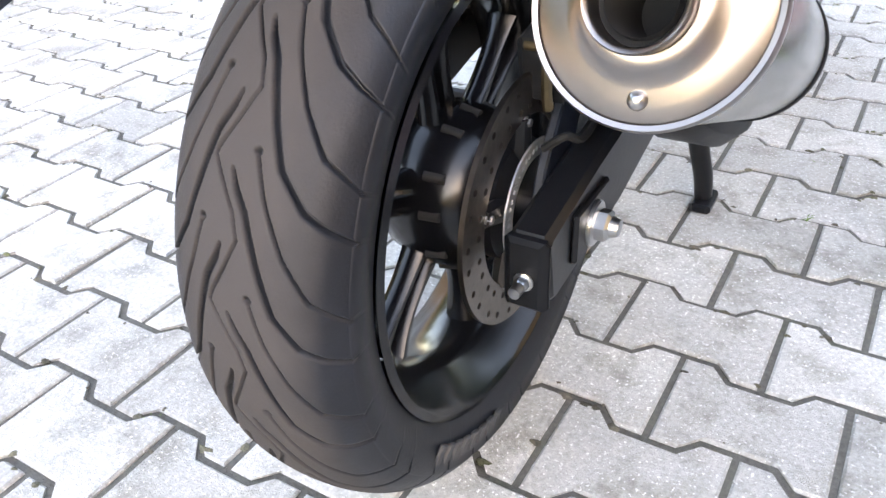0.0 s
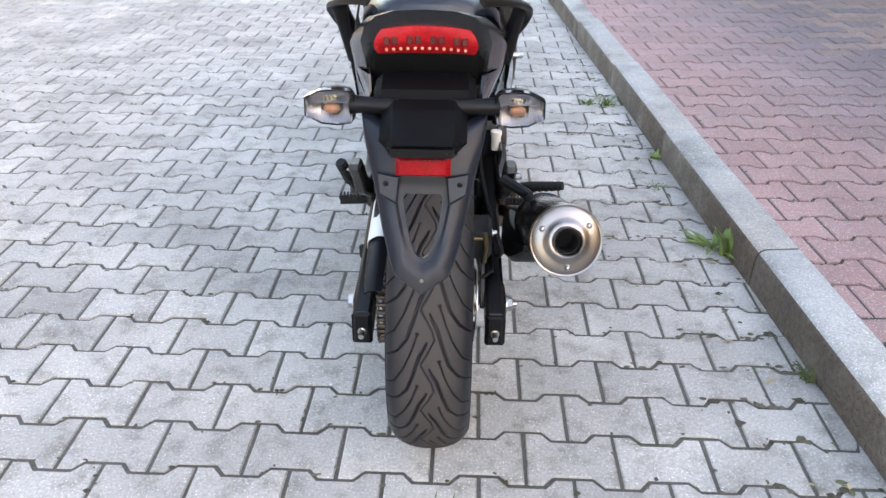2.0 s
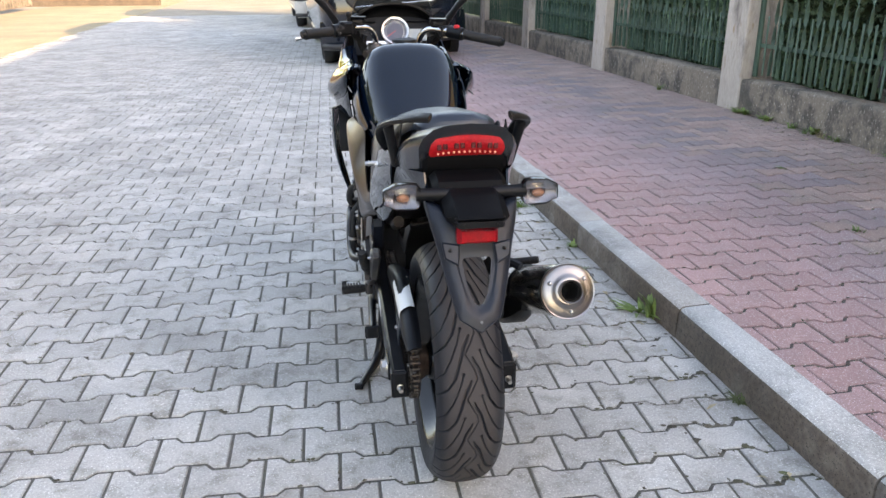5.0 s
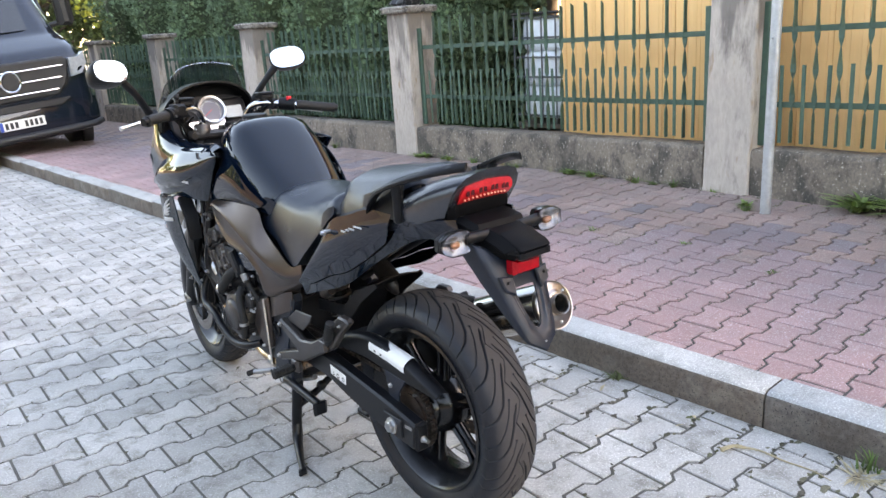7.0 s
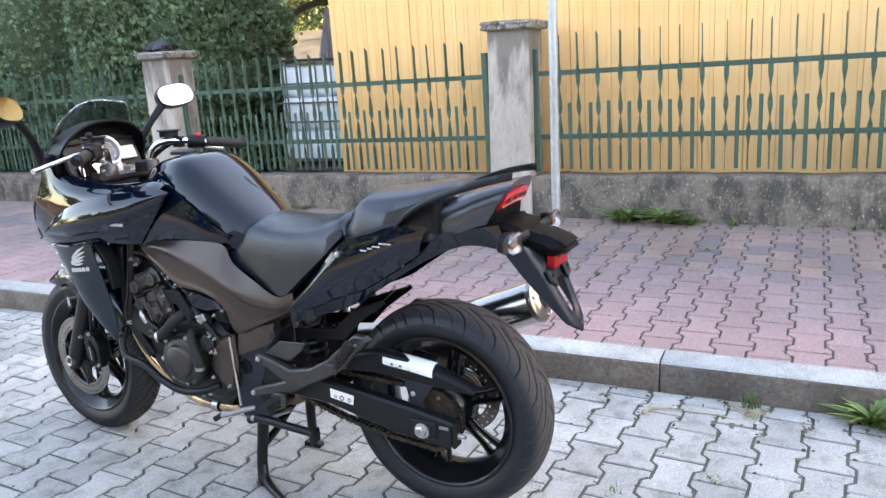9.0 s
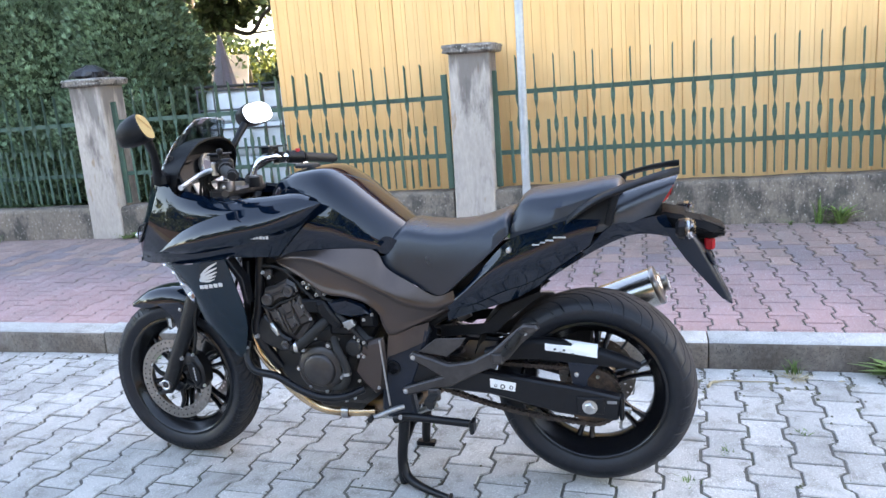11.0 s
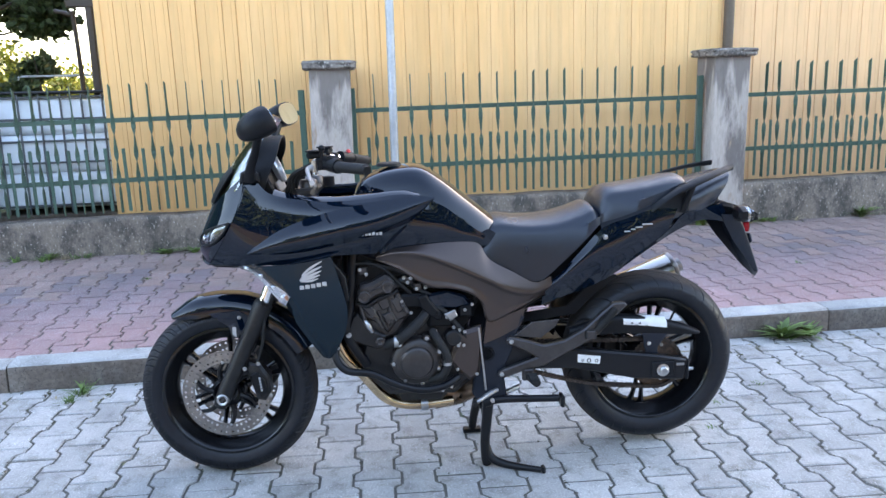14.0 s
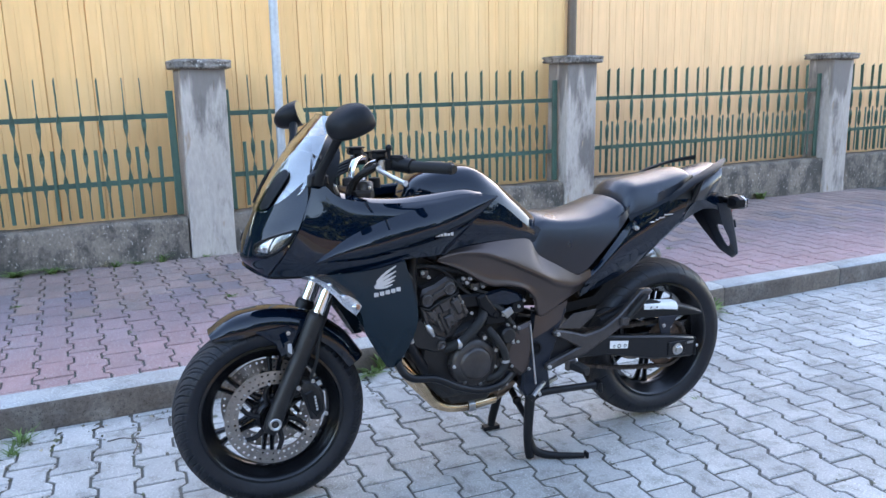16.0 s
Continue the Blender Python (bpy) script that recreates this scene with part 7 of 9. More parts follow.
# tail: gloss side cowls, dark under-strip, rear cowl
pair("tail_side_cowl", sheet([[(-0.154, 0.400, 0.640), (-0.155, 0.345, 0.676), (-0.154, 0.274, 0.752), (-0.152, 0.196, 0.828), (-0.149, 0.110, 0.856), (-0.145, 0.030, 0.880), (-0.138, -0.060, 0.880)],
                              [(-0.162, 0.395, 0.620), (-0.168, 0.330, 0.674), (-0.168, 0.240, 0.742), (-0.162, 0.142, 0.778), (-0.153, 0.045, 0.822), (-0.142, -0.045, 0.846)],
                              [(-0.154, 0.390, 0.606), (-0.160, 0.310, 0.634), (-0.158, 0.225, 0.672), (-0.152, 0.142, 0.700), (-0.146, 0.050, 0.752), (-0.139, -0.030, 0.806)]], 34, 12, 0.004, (0, 0.15, 0.78)), M_GLOSS, None, "gloss black tail side cowl")
pair("tail_under_strip", sheet([[(-0.151, 0.40, 0.604), (-0.154, 0.310, 0.631), (-0.152, 0.225, 0.669), (-0.146, 0.142, 0.697), (-0.140, 0.050, 0.749), (-0.134, -0.030, 0.802), (-0.131, -0.085, 0.858), (-0.120, -0.150, 0.872), (-0.090, -0.235, 0.884)],
                                [(-0.140, 0.402, 0.572), (-0.142, 0.304, 0.606), (-0.140, 0.220, 0.634), (-0.134, 0.154, 0.664), (-0.128, 0.076, 0.714), (-0.120, -0.027, 0.778), (-0.112, -0.119, 0.822), (-0.100, -0.185, 0.830), (-0.085, -0.268, 0.814)]], 34, 8, 0.004, (0, 0.15, 0.75)), M_GLOSS)
pair("seat_rail_cowl", sheet([[(-0.128, 0.200, 0.838), (-0.132, 0.12, 0.860), (-0.132, 0.03, 0.892), (-0.128, -0.04, 0.935), (-0.118, -0.09, 0.962)], [(-0.150, 0.200, 0.815), (-0.150, 0.12, 0.844), (-0.146, 0.03, 0.872), (-0.140, -0.05, 0.868), (-0.135, -0.10, 0.870)]], 24, 8, 0.003, (0, 0.1, 0.82)), M_PLAST)


def cowl_ring(y, top, hw, zb, slant=0.0):
    half = [(0, top), (0.45 * hw, top - 0.003), (0.74 * hw, top - 0.013), (0.92 * hw, top - 0.032), (hw, top - 0.055 if top - 0.055 > zb else zb + 0.01), (0.95 * hw, zb + 0.004), (0.6 * hw, zb - 0.002), (0, zb - 0.003)]
    return [(x, y + slant * (top - z), z) for x, z in half] + [(-x, y + slant * (top - z), z) for x, z in reversed(half[1:-1])]


tail = P("tail_cowl", Mb().loft([cowl_ring(0.0, 0.905, 0.120, 0.820), cowl_ring(-0.06, 0.930, 0.130, 0.838), cowl_ring(-0.11, 0.950, 0.132, 0.858), cowl_ring(-0.175, 0.970, 0.126, 0.864, 0.25), cowl_ring(-0.235, 0.983, 0.112, 0.876, 0.5), cowl_ring(-0.272, 0.991, 0.100, 0.880, 0.62)], 30), M_SATIN, None, "dark satin tail cowl", 50)
tlrows = []
for dz, dy, sc in ((0.028, -0.004, 0.84), (0.016, -0.010, 0.95), (0.002, -0.013, 1.0), (-0.011, -0.008, 0.97), (-0.020, -0.001, 0.86)):
    tlrows.append([(x * sc, -0.240 + dy * 0.7 + 0.308 * abs(x) ** 1.5 - dz * 0.62, 0.936 + dz - 1.15 * x * x) for x in (-0.079, -0.056, -0.028, 0, 0.028, 0.056, 0.079)])
tl = P("tail_light", sheet(tlrows, 26, 10, 0.012, (0, -0.1, 0.93)), M_REDL, None, "wide red tail light")
for k in range(8):
    x = -0.0525 + 0.035 * (k // 2) + (0.0062 if k % 2 else -0.0062)
    yy = -0.2550 + 0.308 * abs(x) ** 1.5
    part("led_cell", Mb().box(x - 0.0048, x + 0.0048, yy - 0.0008, yy + 0.003, 0.937 - 1.15 * x * x, 0.949 - 1.15 * x * x, 0.0006), M_REDCELL, tl)
for k in range(12):
    x = -0.060 + 0.0109 * k
    yy = -0.2435 + 0.308 * abs(x) ** 1.5
    part("led", Mb().ball((x, yy, 0.927 - 1.15 * x * x), 0.0026, n=6), M_LED, tl)
P("tail_under_tray", Mb().prism([(-0.02, 0.83), (-0.05, 0.795), (-0.124, 0.826), (-0.200, 0.830), (-0.275, 0.814), (-0.300, 0.850), (-0.285, 0.876), (-0.235, 0.886), (-0.10, 0.865)], -0.078, 0.078, 0.012), M_DARK)
P("light_bay", Mb().prism([(-0.15, 0.86), (-0.210, 0.864), (-0.226, 0.890), (-0.228, 0.916), (-0.15, 0.90)], -0.090, 0.090, 0.010), M_DARK)

# grab rails
pts = [(-0.130, 0.045, 0.868), (-0.150, 0.0, 0.905), (-0.157, -0.055, 0.942), (-0.150, -0.115, 0.966), (-0.128, -0.180, 0.986), (-0.100, -0.236, 0.999), (-0.081, -0.273, 1.005)]
gl = Mb()
rings = []
P_, _ = curve(pts, 26, None, total=True)
for i, p in enumerate(P_):
    t = i / 26
    w, h = 0.009 + 0.009 * math.sin(math.pi * min(1.0, t * 1.05)) - 0.005 * max(0.0, t - 0.8) / 0.2, 0.0065
    rings.append([p + Vector((dx * w, 0, dz * h + (0.004 * dx if dx > 0 else -0.006 * abs(dx)))) for dx, dz in ((-1, -.5), (-.7, -1), (.7, -1), (1, -.5), (1, .5), (.7, 1), (-.7, 1), (-1, .5))])
gl.rings(rings)
for o, s in zip(pair("grab_rail", gl, M_PLAST, None, "black moulded grab rail"), (-1, 1)):
    part("strut", Mb().tube([(s * 0.150, -0.105, 0.962), (s * 0.142, -0.095, 0.92), (s * 0.130, -0.080, 0.865)], [0.013, 0.011, 0.012], 10), M_PLAST, o)
pair("seat_lock_bolt", Mb().bolt((-0.174, 0.197, 0.800), 0.009, 0.012).tube([(-0.150, 0.197, 0.800), (-0.176, 0.197, 0.800)], 0.006, 10), M_BOLT)

# number plate carrier, lamp, reflector, rear mudguard
box = P("plate_carrier", Mb().prism([(-0.270, 0.862), (-0.300, 0.864), (-0.345, 0.852), (-0.380, 0.836), (-0.386, 0.820), (-0.372, 0.806), (-0.32, 0.804), (-0.270, 0.815)], -0.064, 0.064, 0.018), M_DARK, None, "black number plate lamp housing without a plate")
part("lamp_visor", Mb().prism([(-0.330, 0.860), (-0.384, 0.840), (-0.396, 0.830), (-0.388, 0.824), (-0.340, 0.846)], -0.046, 0.046, 0.003), M_DARK, box)
part("lamp_lip", Mb().prism([(-0.378, 0.828), (-0.394, 0.824), (-0.394, 0.811), (-0.378, 0.809)], -0.046, 0.046, 0.002), M_PLAST, box)
for k in range(3):
    part("carrier_rib", Mb().box(-0.050, 0.050, -0.3885, -0.380, 0.8125 + k * 0.0075, 0.8155 + k * 0.0075, 0.001), M_PLAST, box)
part("lamp_lens", Mb().box(-0.036, 0.036, -0.386, -0.368, 0.8015, 0.808, 0.002), M_CLEAR, box)
part("cover_screw", Mb().bolt((-0.034, -0.395, 0.818), 0.003, 0.003, "y", -1).bolt((0.034, -0.395, 0.818), 0.003, 0.003, "y", -1), M_PLAST, box, split=2)


def mudguard():
    outer = [(-0.096, 0.842), (-0.060, 0.824), (0.0, 0.820), (0.060, 0.824), (0.096, 0.842), (0.091, 0.806), (0.075, 0.744), (0.063, 0.690), (0.050, 0.642), (0.042, 0.622), (0.0, 0.597), (-0.042, 0.622), (-0.050, 0.642), (-0.063, 0.690), (-0.075, 0.744), (-0.091, 0.806)]
    inner = [(-0.030, 0.731), (-0.026, 0.737), (0.0, 0.738), (0.026, 0.737), (0.030, 0.731), (0.029, 0.724), (0.027, 0.708), (0.023, 0.690), (0.016, 0.666), (0.009, 0.652), (0.0, 0.648), (-0.009, 0.652), (-0.016, 0.666), (-0.023, 0.690), (-0.027, 0.708), (-0.029, 0.724)]

    def y_at(z, x):
        return -0.424 + (z - 0.597) * 0.45 + 1.8 * x * x
    k = len(outer)

    def row(u, dy):
        return [((a[0] + (b[0] - a[0]) * u), y_at(a[1] + (b[1] - a[1]) * u, a[0] + (b[0] - a[0]) * u) + dy, a[1] + (b[1] - a[1]) * u) for a, b in zip(outer, inner)]
    flange = [(x * 0.985, y_at(z, x) + 0.012 + 0.052 * min(1.0, max(0.0, (z - 0.60) / 0.17)), z + 0.004) for x, z in outer]
    lip = [(x, y + 0.009, z) for x, y, z in row(1.0, 0.0)]
    back = [(x, y + 0.014, z) for x, y, z in row(0.12, 0.0)]
    rings = [back, flange, row(0.0, 0.006), row(0.10, 0.0), row(0.45, -0.004), row(0.72, -0.002), row(0.82, 0.003), row(1.0, 0.004), lip]
    n = len(rings)
    faces = []
    for i in range(n):
        for j in range(k):
            faces.append((i * k + j, i * k + (j + 1) % k, ((i + 1) % n) * k + (j + 1) % k, ((i + 1) % n) * k + j))
    return Mb().add([p for r in rings for p in r], faces)


mud = P("rear_mudguard", mudguard(), M_GREYP, None, "long grey plastic rear mudguard with an opening", 40)
for s in (-1, 1):
    part("mudguard_ear", Mb().prism([(s * 0.034, 0.765), (s * 0.071, 0.772), (s * 0.066, 0.738), (s * 0.038, 0.722)], -0.006, 0.004, 0.003, axis="y", m=Matrix.Translation((0, -0.3585, 0.0)) @ Matrix.Translation((0, 0, 0.748)) @ Matrix.Rotation(radians(-24), 4, "X") @ Matrix.Translation((0, 0, -0.748))), M_GREYP, mud)
    part("ear_screw", Mb().bolt((s * 0.055, -0.3620, 0.756), 0.0045, 0.004, "y", -1), M_PLAST, mud)
part("tip_screw", Mb().bolt((0.0, -0.4165, 0.621), 0.0035, 0.003, "y", -1), M_ALU, mud)
rfx = P("rear_reflector", Mb().box(-0.039, 0.039, -0.370, -0.345, 0.772, 0.800, 0.003), M_REFL, None, "rectangular red reflector")
part("reflector_rim", Mb().box(-0.041, 0.041, -0.366, -0.340, 0.770, 0.802, 0.002), M_REFL, rfx)


def indicator(s):
    arm = P("rear_indicator", Mb().tube([(s * 0.040, -0.292, 0.853), (s * 0.088, -0.290, 0.853), (s * 0.112, -0.288, 0.853)], [0.013, 0.0125, 0.015], 14), M_PLAST, None, "clear rear indicator on a black stalk")
    hexa = [(0.105, 0.017), (0.111, 0.0245), (0.130, 0.0275), (0.156, 0.0255), (0.180, 0.0135), (0.181, -0.0135), (0.156, -0.0255), (0.130, -0.0275), (0.111, -0.0245), (0.105, -0.017)]

    def outline(k, y, bulge=0.0):
        return [(s * (0.142 + (x - 0.142) * k), y + bulge * abs(x - 0.140), 0.852 + z * k) for x, z in hexa]
    part("housing", Mb().rings([outline(0.55, -0.262), outline(0.90, -0.270), outline(1.0, -0.286)]), M_PLAST, arm, "", 30)
    part("lens", Mb().rings([outline(1.0, -0.287), outline(0.985, -0.302, 0.10), outline(0.80, -0.311, 0.08), outline(0.02, -0.315)]), M_CLEAR, arm, "clear faceted lens", 15)
    # silvered bowl with fine upright flutes
    bowl, cols = Mb(), []
    for i in range(49):
        x = 0.108 + 0.070 * i / 48
        h = 0.93 * min(0.0275, 0.017 + (x - 0.105) * 1.1, 0.0135 + (0.181 - x) * 0.50)
        y0 = -0.284 - 9.0 * (x - 0.142) ** 2 + (0.0013 if i % 4 < 2 else -0.0013)
        cols.append([(s * x, y0 - 0.012 * abs(j / 5 - 1) ** 2, 0.852 + h * (j / 5 - 1)) for j in range(11)])
    bowl.rings(cols, closed=False)
    part("reflector_bowl", bowl, M_LAMPREF, arm, "", 20)
    part("bowl_shelf", Mb().box(*sorted((s * 0.112, s * 0.172)), -0.300, -0.282, 0.8585, 0.8600, 0.0004), M_LAMPREF, arm)
    ring = outline(0.985, -0.303, 0.10)
    part("lens_rim", Mb().tube(ring + ring[:1], 0.0012, 6, smooth=1), M_DARK, arm)
    for k in range(5):
        z = 0.836 + k * 0.008
        w = 0.028 - 0.45 * abs(z - 0.852)
        part("lens_rib", Mb().tube([(s * (0.142 - w), -0.3075, z), (s * 0.142, -0.3150, z), (s * (0.142 + w), -0.3075, z)], 0.0009, 6), M_CLEAR, arm)
    part("bulb", Mb().ball((s * 0.140, -0.294, 0.848), (0.013, 0.007, 0.0085)), M_AMBERD, arm)


indicator(-1)
indicator(1)

# ---- front fairing
side = [
    [(-0.204, 0.768, 0.958), (-0.192, 0.860, 0.968), (-0.194, 0.970, 0.958), (-0.198, 1.080, 0.955), (-0.200, 1.185, 0.966), (-0.196, 1.262, 0.986), (-0.184, 1.300, 1.022), (-0.172, 1.334, 1.056)],
    [(-0.205, 0.768, 0.953), (-0.210, 0.865, 0.948), (-0.216, 0.965, 0.938), (-0.220, 1.065, 0.930), (-0.220, 1.160, 0.928), (-0.214, 1.240, 0.932), (-0.204, 1.300, 0.950), (-0.190, 1.346, 0.978)],
    [(-0.204, 0.780, 0.938), (-0.214, 0.870, 0.908), (-0.224, 0.975, 0.886), (-0.230, 1.075, 0.872), (-0.230, 1.165, 0.862), (-0.224, 1.250, 0.860), (-0.214, 1.320, 0.870), (-0.200, 1.384, 0.895)],
    [(-0.198, 0.830, 0.884), (-0.208, 0.890, 0.856), (-0.222, 0.985, 0.832), (-0.232, 1.080, 0.818), (-0.234, 1.175, 0.806), (-0.224, 1.270, 0.803), (-0.208, 1.350, 0.808), (-0.181, 1.428, 0.822)],
    [(-0.184, 0.930, 0.785), (-0.196, 0.960, 0.785), (-0.214, 1.030, 0.788), (-0.226, 1.100, 0.788), (-0.226, 1.185, 0.772), (-0.210, 1.280, 0.765), (-0.186, 1.370, 0.762), (-0.148, 1.467, 0.761)]]
blade = sheet([[(-0.214, 1.342, 0.807), (-0.222, 1.262, 0.863), (-0.230, 1.161, 0.906), (-0.228, 1.031, 0.939), (-0.220, 0.923, 0.950), (-0.208, 0.810, 0.960), (-0.206, 0.757, 0.956)],
               [(-0.217, 1.343, 0.8055), (-0.240, 1.254, 0.842), (-0.253, 1.160, 0.872), (-0.255, 1.025, 0.900), (-0.243, 0.920, 0.915), (-0.222, 0.815, 0.938), (-0.208, 0.756, 0.9545)],
               [(-0.217, 1.343, 0.8045), (-0.242, 1.250, 0.822), (-0.257, 1.160, 0.838), (-0.259, 1.015, 0.866), (-0.244, 0.917, 0.883), (-0.220, 0.820, 0.912), (-0.207, 0.756, 0.953)],
               [(-0.213, 1.342, 0.803), (-0.228, 1.249, 0.802), (-0.238, 1.165, 0.808), (-0.236, 1.005, 0.836), (-0.220, 0.915, 0.856), (-0.204, 0.825, 0.890), (-0.203, 0.758, 0.952)]], 44, 16, 0.006, (0, 1.0, 0.87))
pair("fairing_blade", blade, M_GLOSS, None, "raised gloss black fairing blade", 60)
ff = pair("side_fairing", sheet(side, 48, 24, 0.004, (0, 1.0, 0.85)), M_GLOSS, None, "gloss black side fairing", 60)
shelf = [[(-0.2045, 0.800, 0.9575), (-0.194, 0.860, 0.966), (-0.196, 0.970, 0.955), (-0.200, 1.080, 0.952), (-0.202, 1.185, 0.962), (-0.197, 1.255, 0.981)],
         [(-0.180, 0.805, 0.968), (-0.172, 0.860, 0.976), (-0.172, 0.970, 0.967), (-0.174, 1.080, 0.963), (-0.174, 1.185, 0.974), (-0.170, 1.252, 0.992)],
         [(-0.162, 0.812, 0.968), (-0.158, 0.860, 0.976), (-0.154, 0.970, 0.968), (-0.154, 1.080, 0.964), (-0.154, 1.185, 0.975), (-0.152, 1.250, 0.993)],
         [(-0.158, 0.812, 0.945), (-0.155, 0.860, 0.948), (-0.150, 0.970, 0.940), (-0.150, 1.080, 0.934), (-0.150, 1.185, 0.944), (-0.148, 1.250, 0.958)]]
pair("fairing_shelf", sheet(shelf, 30, 8, 0.004, (0, 1.0, 0.5)), M_GLOSS, None, "", 60)
for o, s in zip(ff, (-1, 1)):
    part("fairing_crease", Mb().tube([(s * 0.227, 1.215, 0.768), (s * 0.236, 1.12, 0.785), (s * 0.230, 1.06, 0.801)], [0.002, 0.006, 0.002], 6), M_GLOSS, o)
    for k in range(6):
        y = 0.985 - k * 0.011
        part("script_mark", Mb().box(s * 0.2435 - 0.0012, s * 0.2435 + 0.0012, y - 0.004, y + 0.004, 0.852, 0.859 + 0.002 * (k % 2), 0.0004), M_SILVERP, o)

nose_l = [(-0.160, 1.343, 1.040), (-0.184, 1.352, 0.975), (-0.194, 1.388, 0.893), (-0.175, 1.430, 0.822), (-0.142, 1.470, 0.764)]
nose_k = [(-0.138, 1.405, 0.985), (-0.152, 1.418, 0.930), (-0.157, 1.440, 0.878), (-0.146, 1.466, 0.818), (-0.120, 1.484, 0.766)]
nose_m = [(-0.080, 1.450, 0.950), (-0.086, 1.470, 0.905), (-0.088, 1.492, 0.856), (-0.083, 1.506, 0.805), (-0.075, 1.498, 0.770)]
nose_c = [(0, 1.466, 0.945), (0, 1.487, 0.900), (0, 1.507, 0.852), (0, 1.520, 0.800), (0, 1.509, 0.774)]
mir = lambda row: [(-x, y, z) for x, y, z in row]
nose = P("front_cowl", sheet([nose_l, nose_k, nose_m, nose_c, mir(nose_m), mir(nose_k), mir(nose_l)], 20, 48, 0.004, (0, 1.2, 0.85)), M_GLOSS, None, "gloss black nose cowl", 60)
part("nose_chin", sheet([[(-0.148, 1.466, 0.763), (-0.120, 1.485, 0.765), (-0.075, 1.500, 0.769), (0.0, 1.511, 0.773), (0.075, 1.500, 0.769), (0.120, 1.485, 0.765), (0.148, 1.466, 0.763)],
                         [(-0.146, 1.440, 0.752), (-0.110, 1.452, 0.746), (-0.070, 1.462, 0.745), (0.0, 1.470, 0.745), (0.070, 1.462, 0.745), (0.110, 1.452, 0.746), (0.146, 1.440, 0.752)],
                         [(-0.170, 1.330, 0.756), (-0.110, 1.340, 0.736), (-0.070, 1.345, 0.734), (0.0, 1.350, 0.733), (0.070, 1.345, 0.734), (0.110, 1.340, 0.736), (0.170, 1.330, 0.756)]], 24, 8, 0.003, (0, 1.3, 0.9)), M_PLAST, nose)
part("nose_lip", Mb().tube([(-0.149, 1.468, 0.762), (-0.120, 1.487, 0.765), (-0.076, 1.502, 0.769), (0.0, 1.513, 0.773), (0.076, 1.502, 0.769), (0.120, 1.487, 0.765), (0.149, 1.468, 0.762)], 0.0028, 8), M_GLOSS, nose)
for s in (-1, 1):
    q = [(s * 0.1945, 1.393, 0.899), (s * 0.152, 1.456, 0.877), (s * 0.108, 1.490, 0.853), (s * 0.104, 1.497, 0.840), (s * 0.112, 1.496, 0.824), (s * 0.146, 1.470, 0.824), (s * 0.172, 1.441, 0.838), (s * 0.188, 1.412, 0.868)]
    top = [q[0], (s * 0.176, 1.427, 0.8885), q[1], (s * 0.130, 1.475, 0.8645), q[2]]
    mid = [(s * 0.1945, 1.4005, 0.884), (s * 0.180, 1.430, 0.8675), (s * 0.158, 1.461, 0.855), (s * 0.133, 1.4835, 0.846), (s * 0.106, 1.4965, 0.841)]
    bot = [q[7], q[6], (s * 0.159, 1.459, 0.828), q[5], q[4]]
    hl = P("headlight", sheet([top, mid, bot], 20, 12, 0.004, (0, 1.2, 0.85)), M_CLEAR, None, "clear swept headlight")
    inw = lambda row, d: [(x * (1 - 0.020 * d), y - 0.0022 * d, z) for x, y, z in row]
    part("lamp_reflector", sheet([inw(top, 1.6), inw(mid, 2.3), inw(bot, 1.6)], 20, 12, 0.002, (0, 1.2, 0.85)), M_REFLECTOR, hl)
    part("lamp_bezel", Mb().tube(q + [q[0]], 0.0035, 8, smooth=3), M_PLAST, hl)
    part("lamp_divider", Mb().tube([(s * 0.168, 1.4435, 0.882), (s * 0.160, 1.4590, 0.856), (s * 0.152, 1.4655, 0.827)], 0.0022, 6), M_PLAST, hl)
    part("lamp_bulb", Mb().ball((s * 0.136, 1.4790, 0.846), (0.010, 0.006, 0.009)), M_CHROME, hl)


def across(rows, y, z, nu=40, nv=40):
    """The x of a curved shell at the given y and z."""
    R = [curve(r, nu, None, total=True)[0] for r in rows]
    best = min(((p.y - y) ** 2 + (p.z - z) ** 2, p.x) for i in range(nu + 1) for p in curve([r[i] for r in R], nv, None, total=True)[0])
    return best[1]


# lower cowl with indicator strip and a plain wing-shaped emblem
low = [[(-0.190, 1.352, 0.763), (-0.228, 1.270, 0.766), (-0.249, 1.180, 0.775), (-0.247, 1.085, 0.790)], [(-0.214, 1.290, 0.722), (-0.242, 1.220, 0.712), (-0.253, 1.150, 0.708), (-0.247, 1.062, 0.710)],
       [(-0.228, 1.224, 0.650), (-0.243, 1.186, 0.640), (-0.248, 1.130, 0.632), (-0.240, 1.044, 0.624)], [(-0.217, 1.206, 0.580), (-0.230, 1.166, 0.569), (-0.232, 1.116, 0.560), (-0.224, 1.050, 0.554)],
       [(-0.200, 1.170, 0.512), (-0.210, 1.144, 0.504), (-0.212, 1.113, 0.499), (-0.206, 1.072, 0.496)], [(-0.182, 1.130, 0.447), (-0.187, 1.119, 0.444), (-0.188, 1.108, 0.443), (-0.184, 1.094, 0.446)]]
cowl = pair("lower_cowl", sheet(low, 26, 28, 0.004, (0, 1.15, 0.65)), M_COWL, None, "satin teal-black lower fairing with a plain emblem", 60)
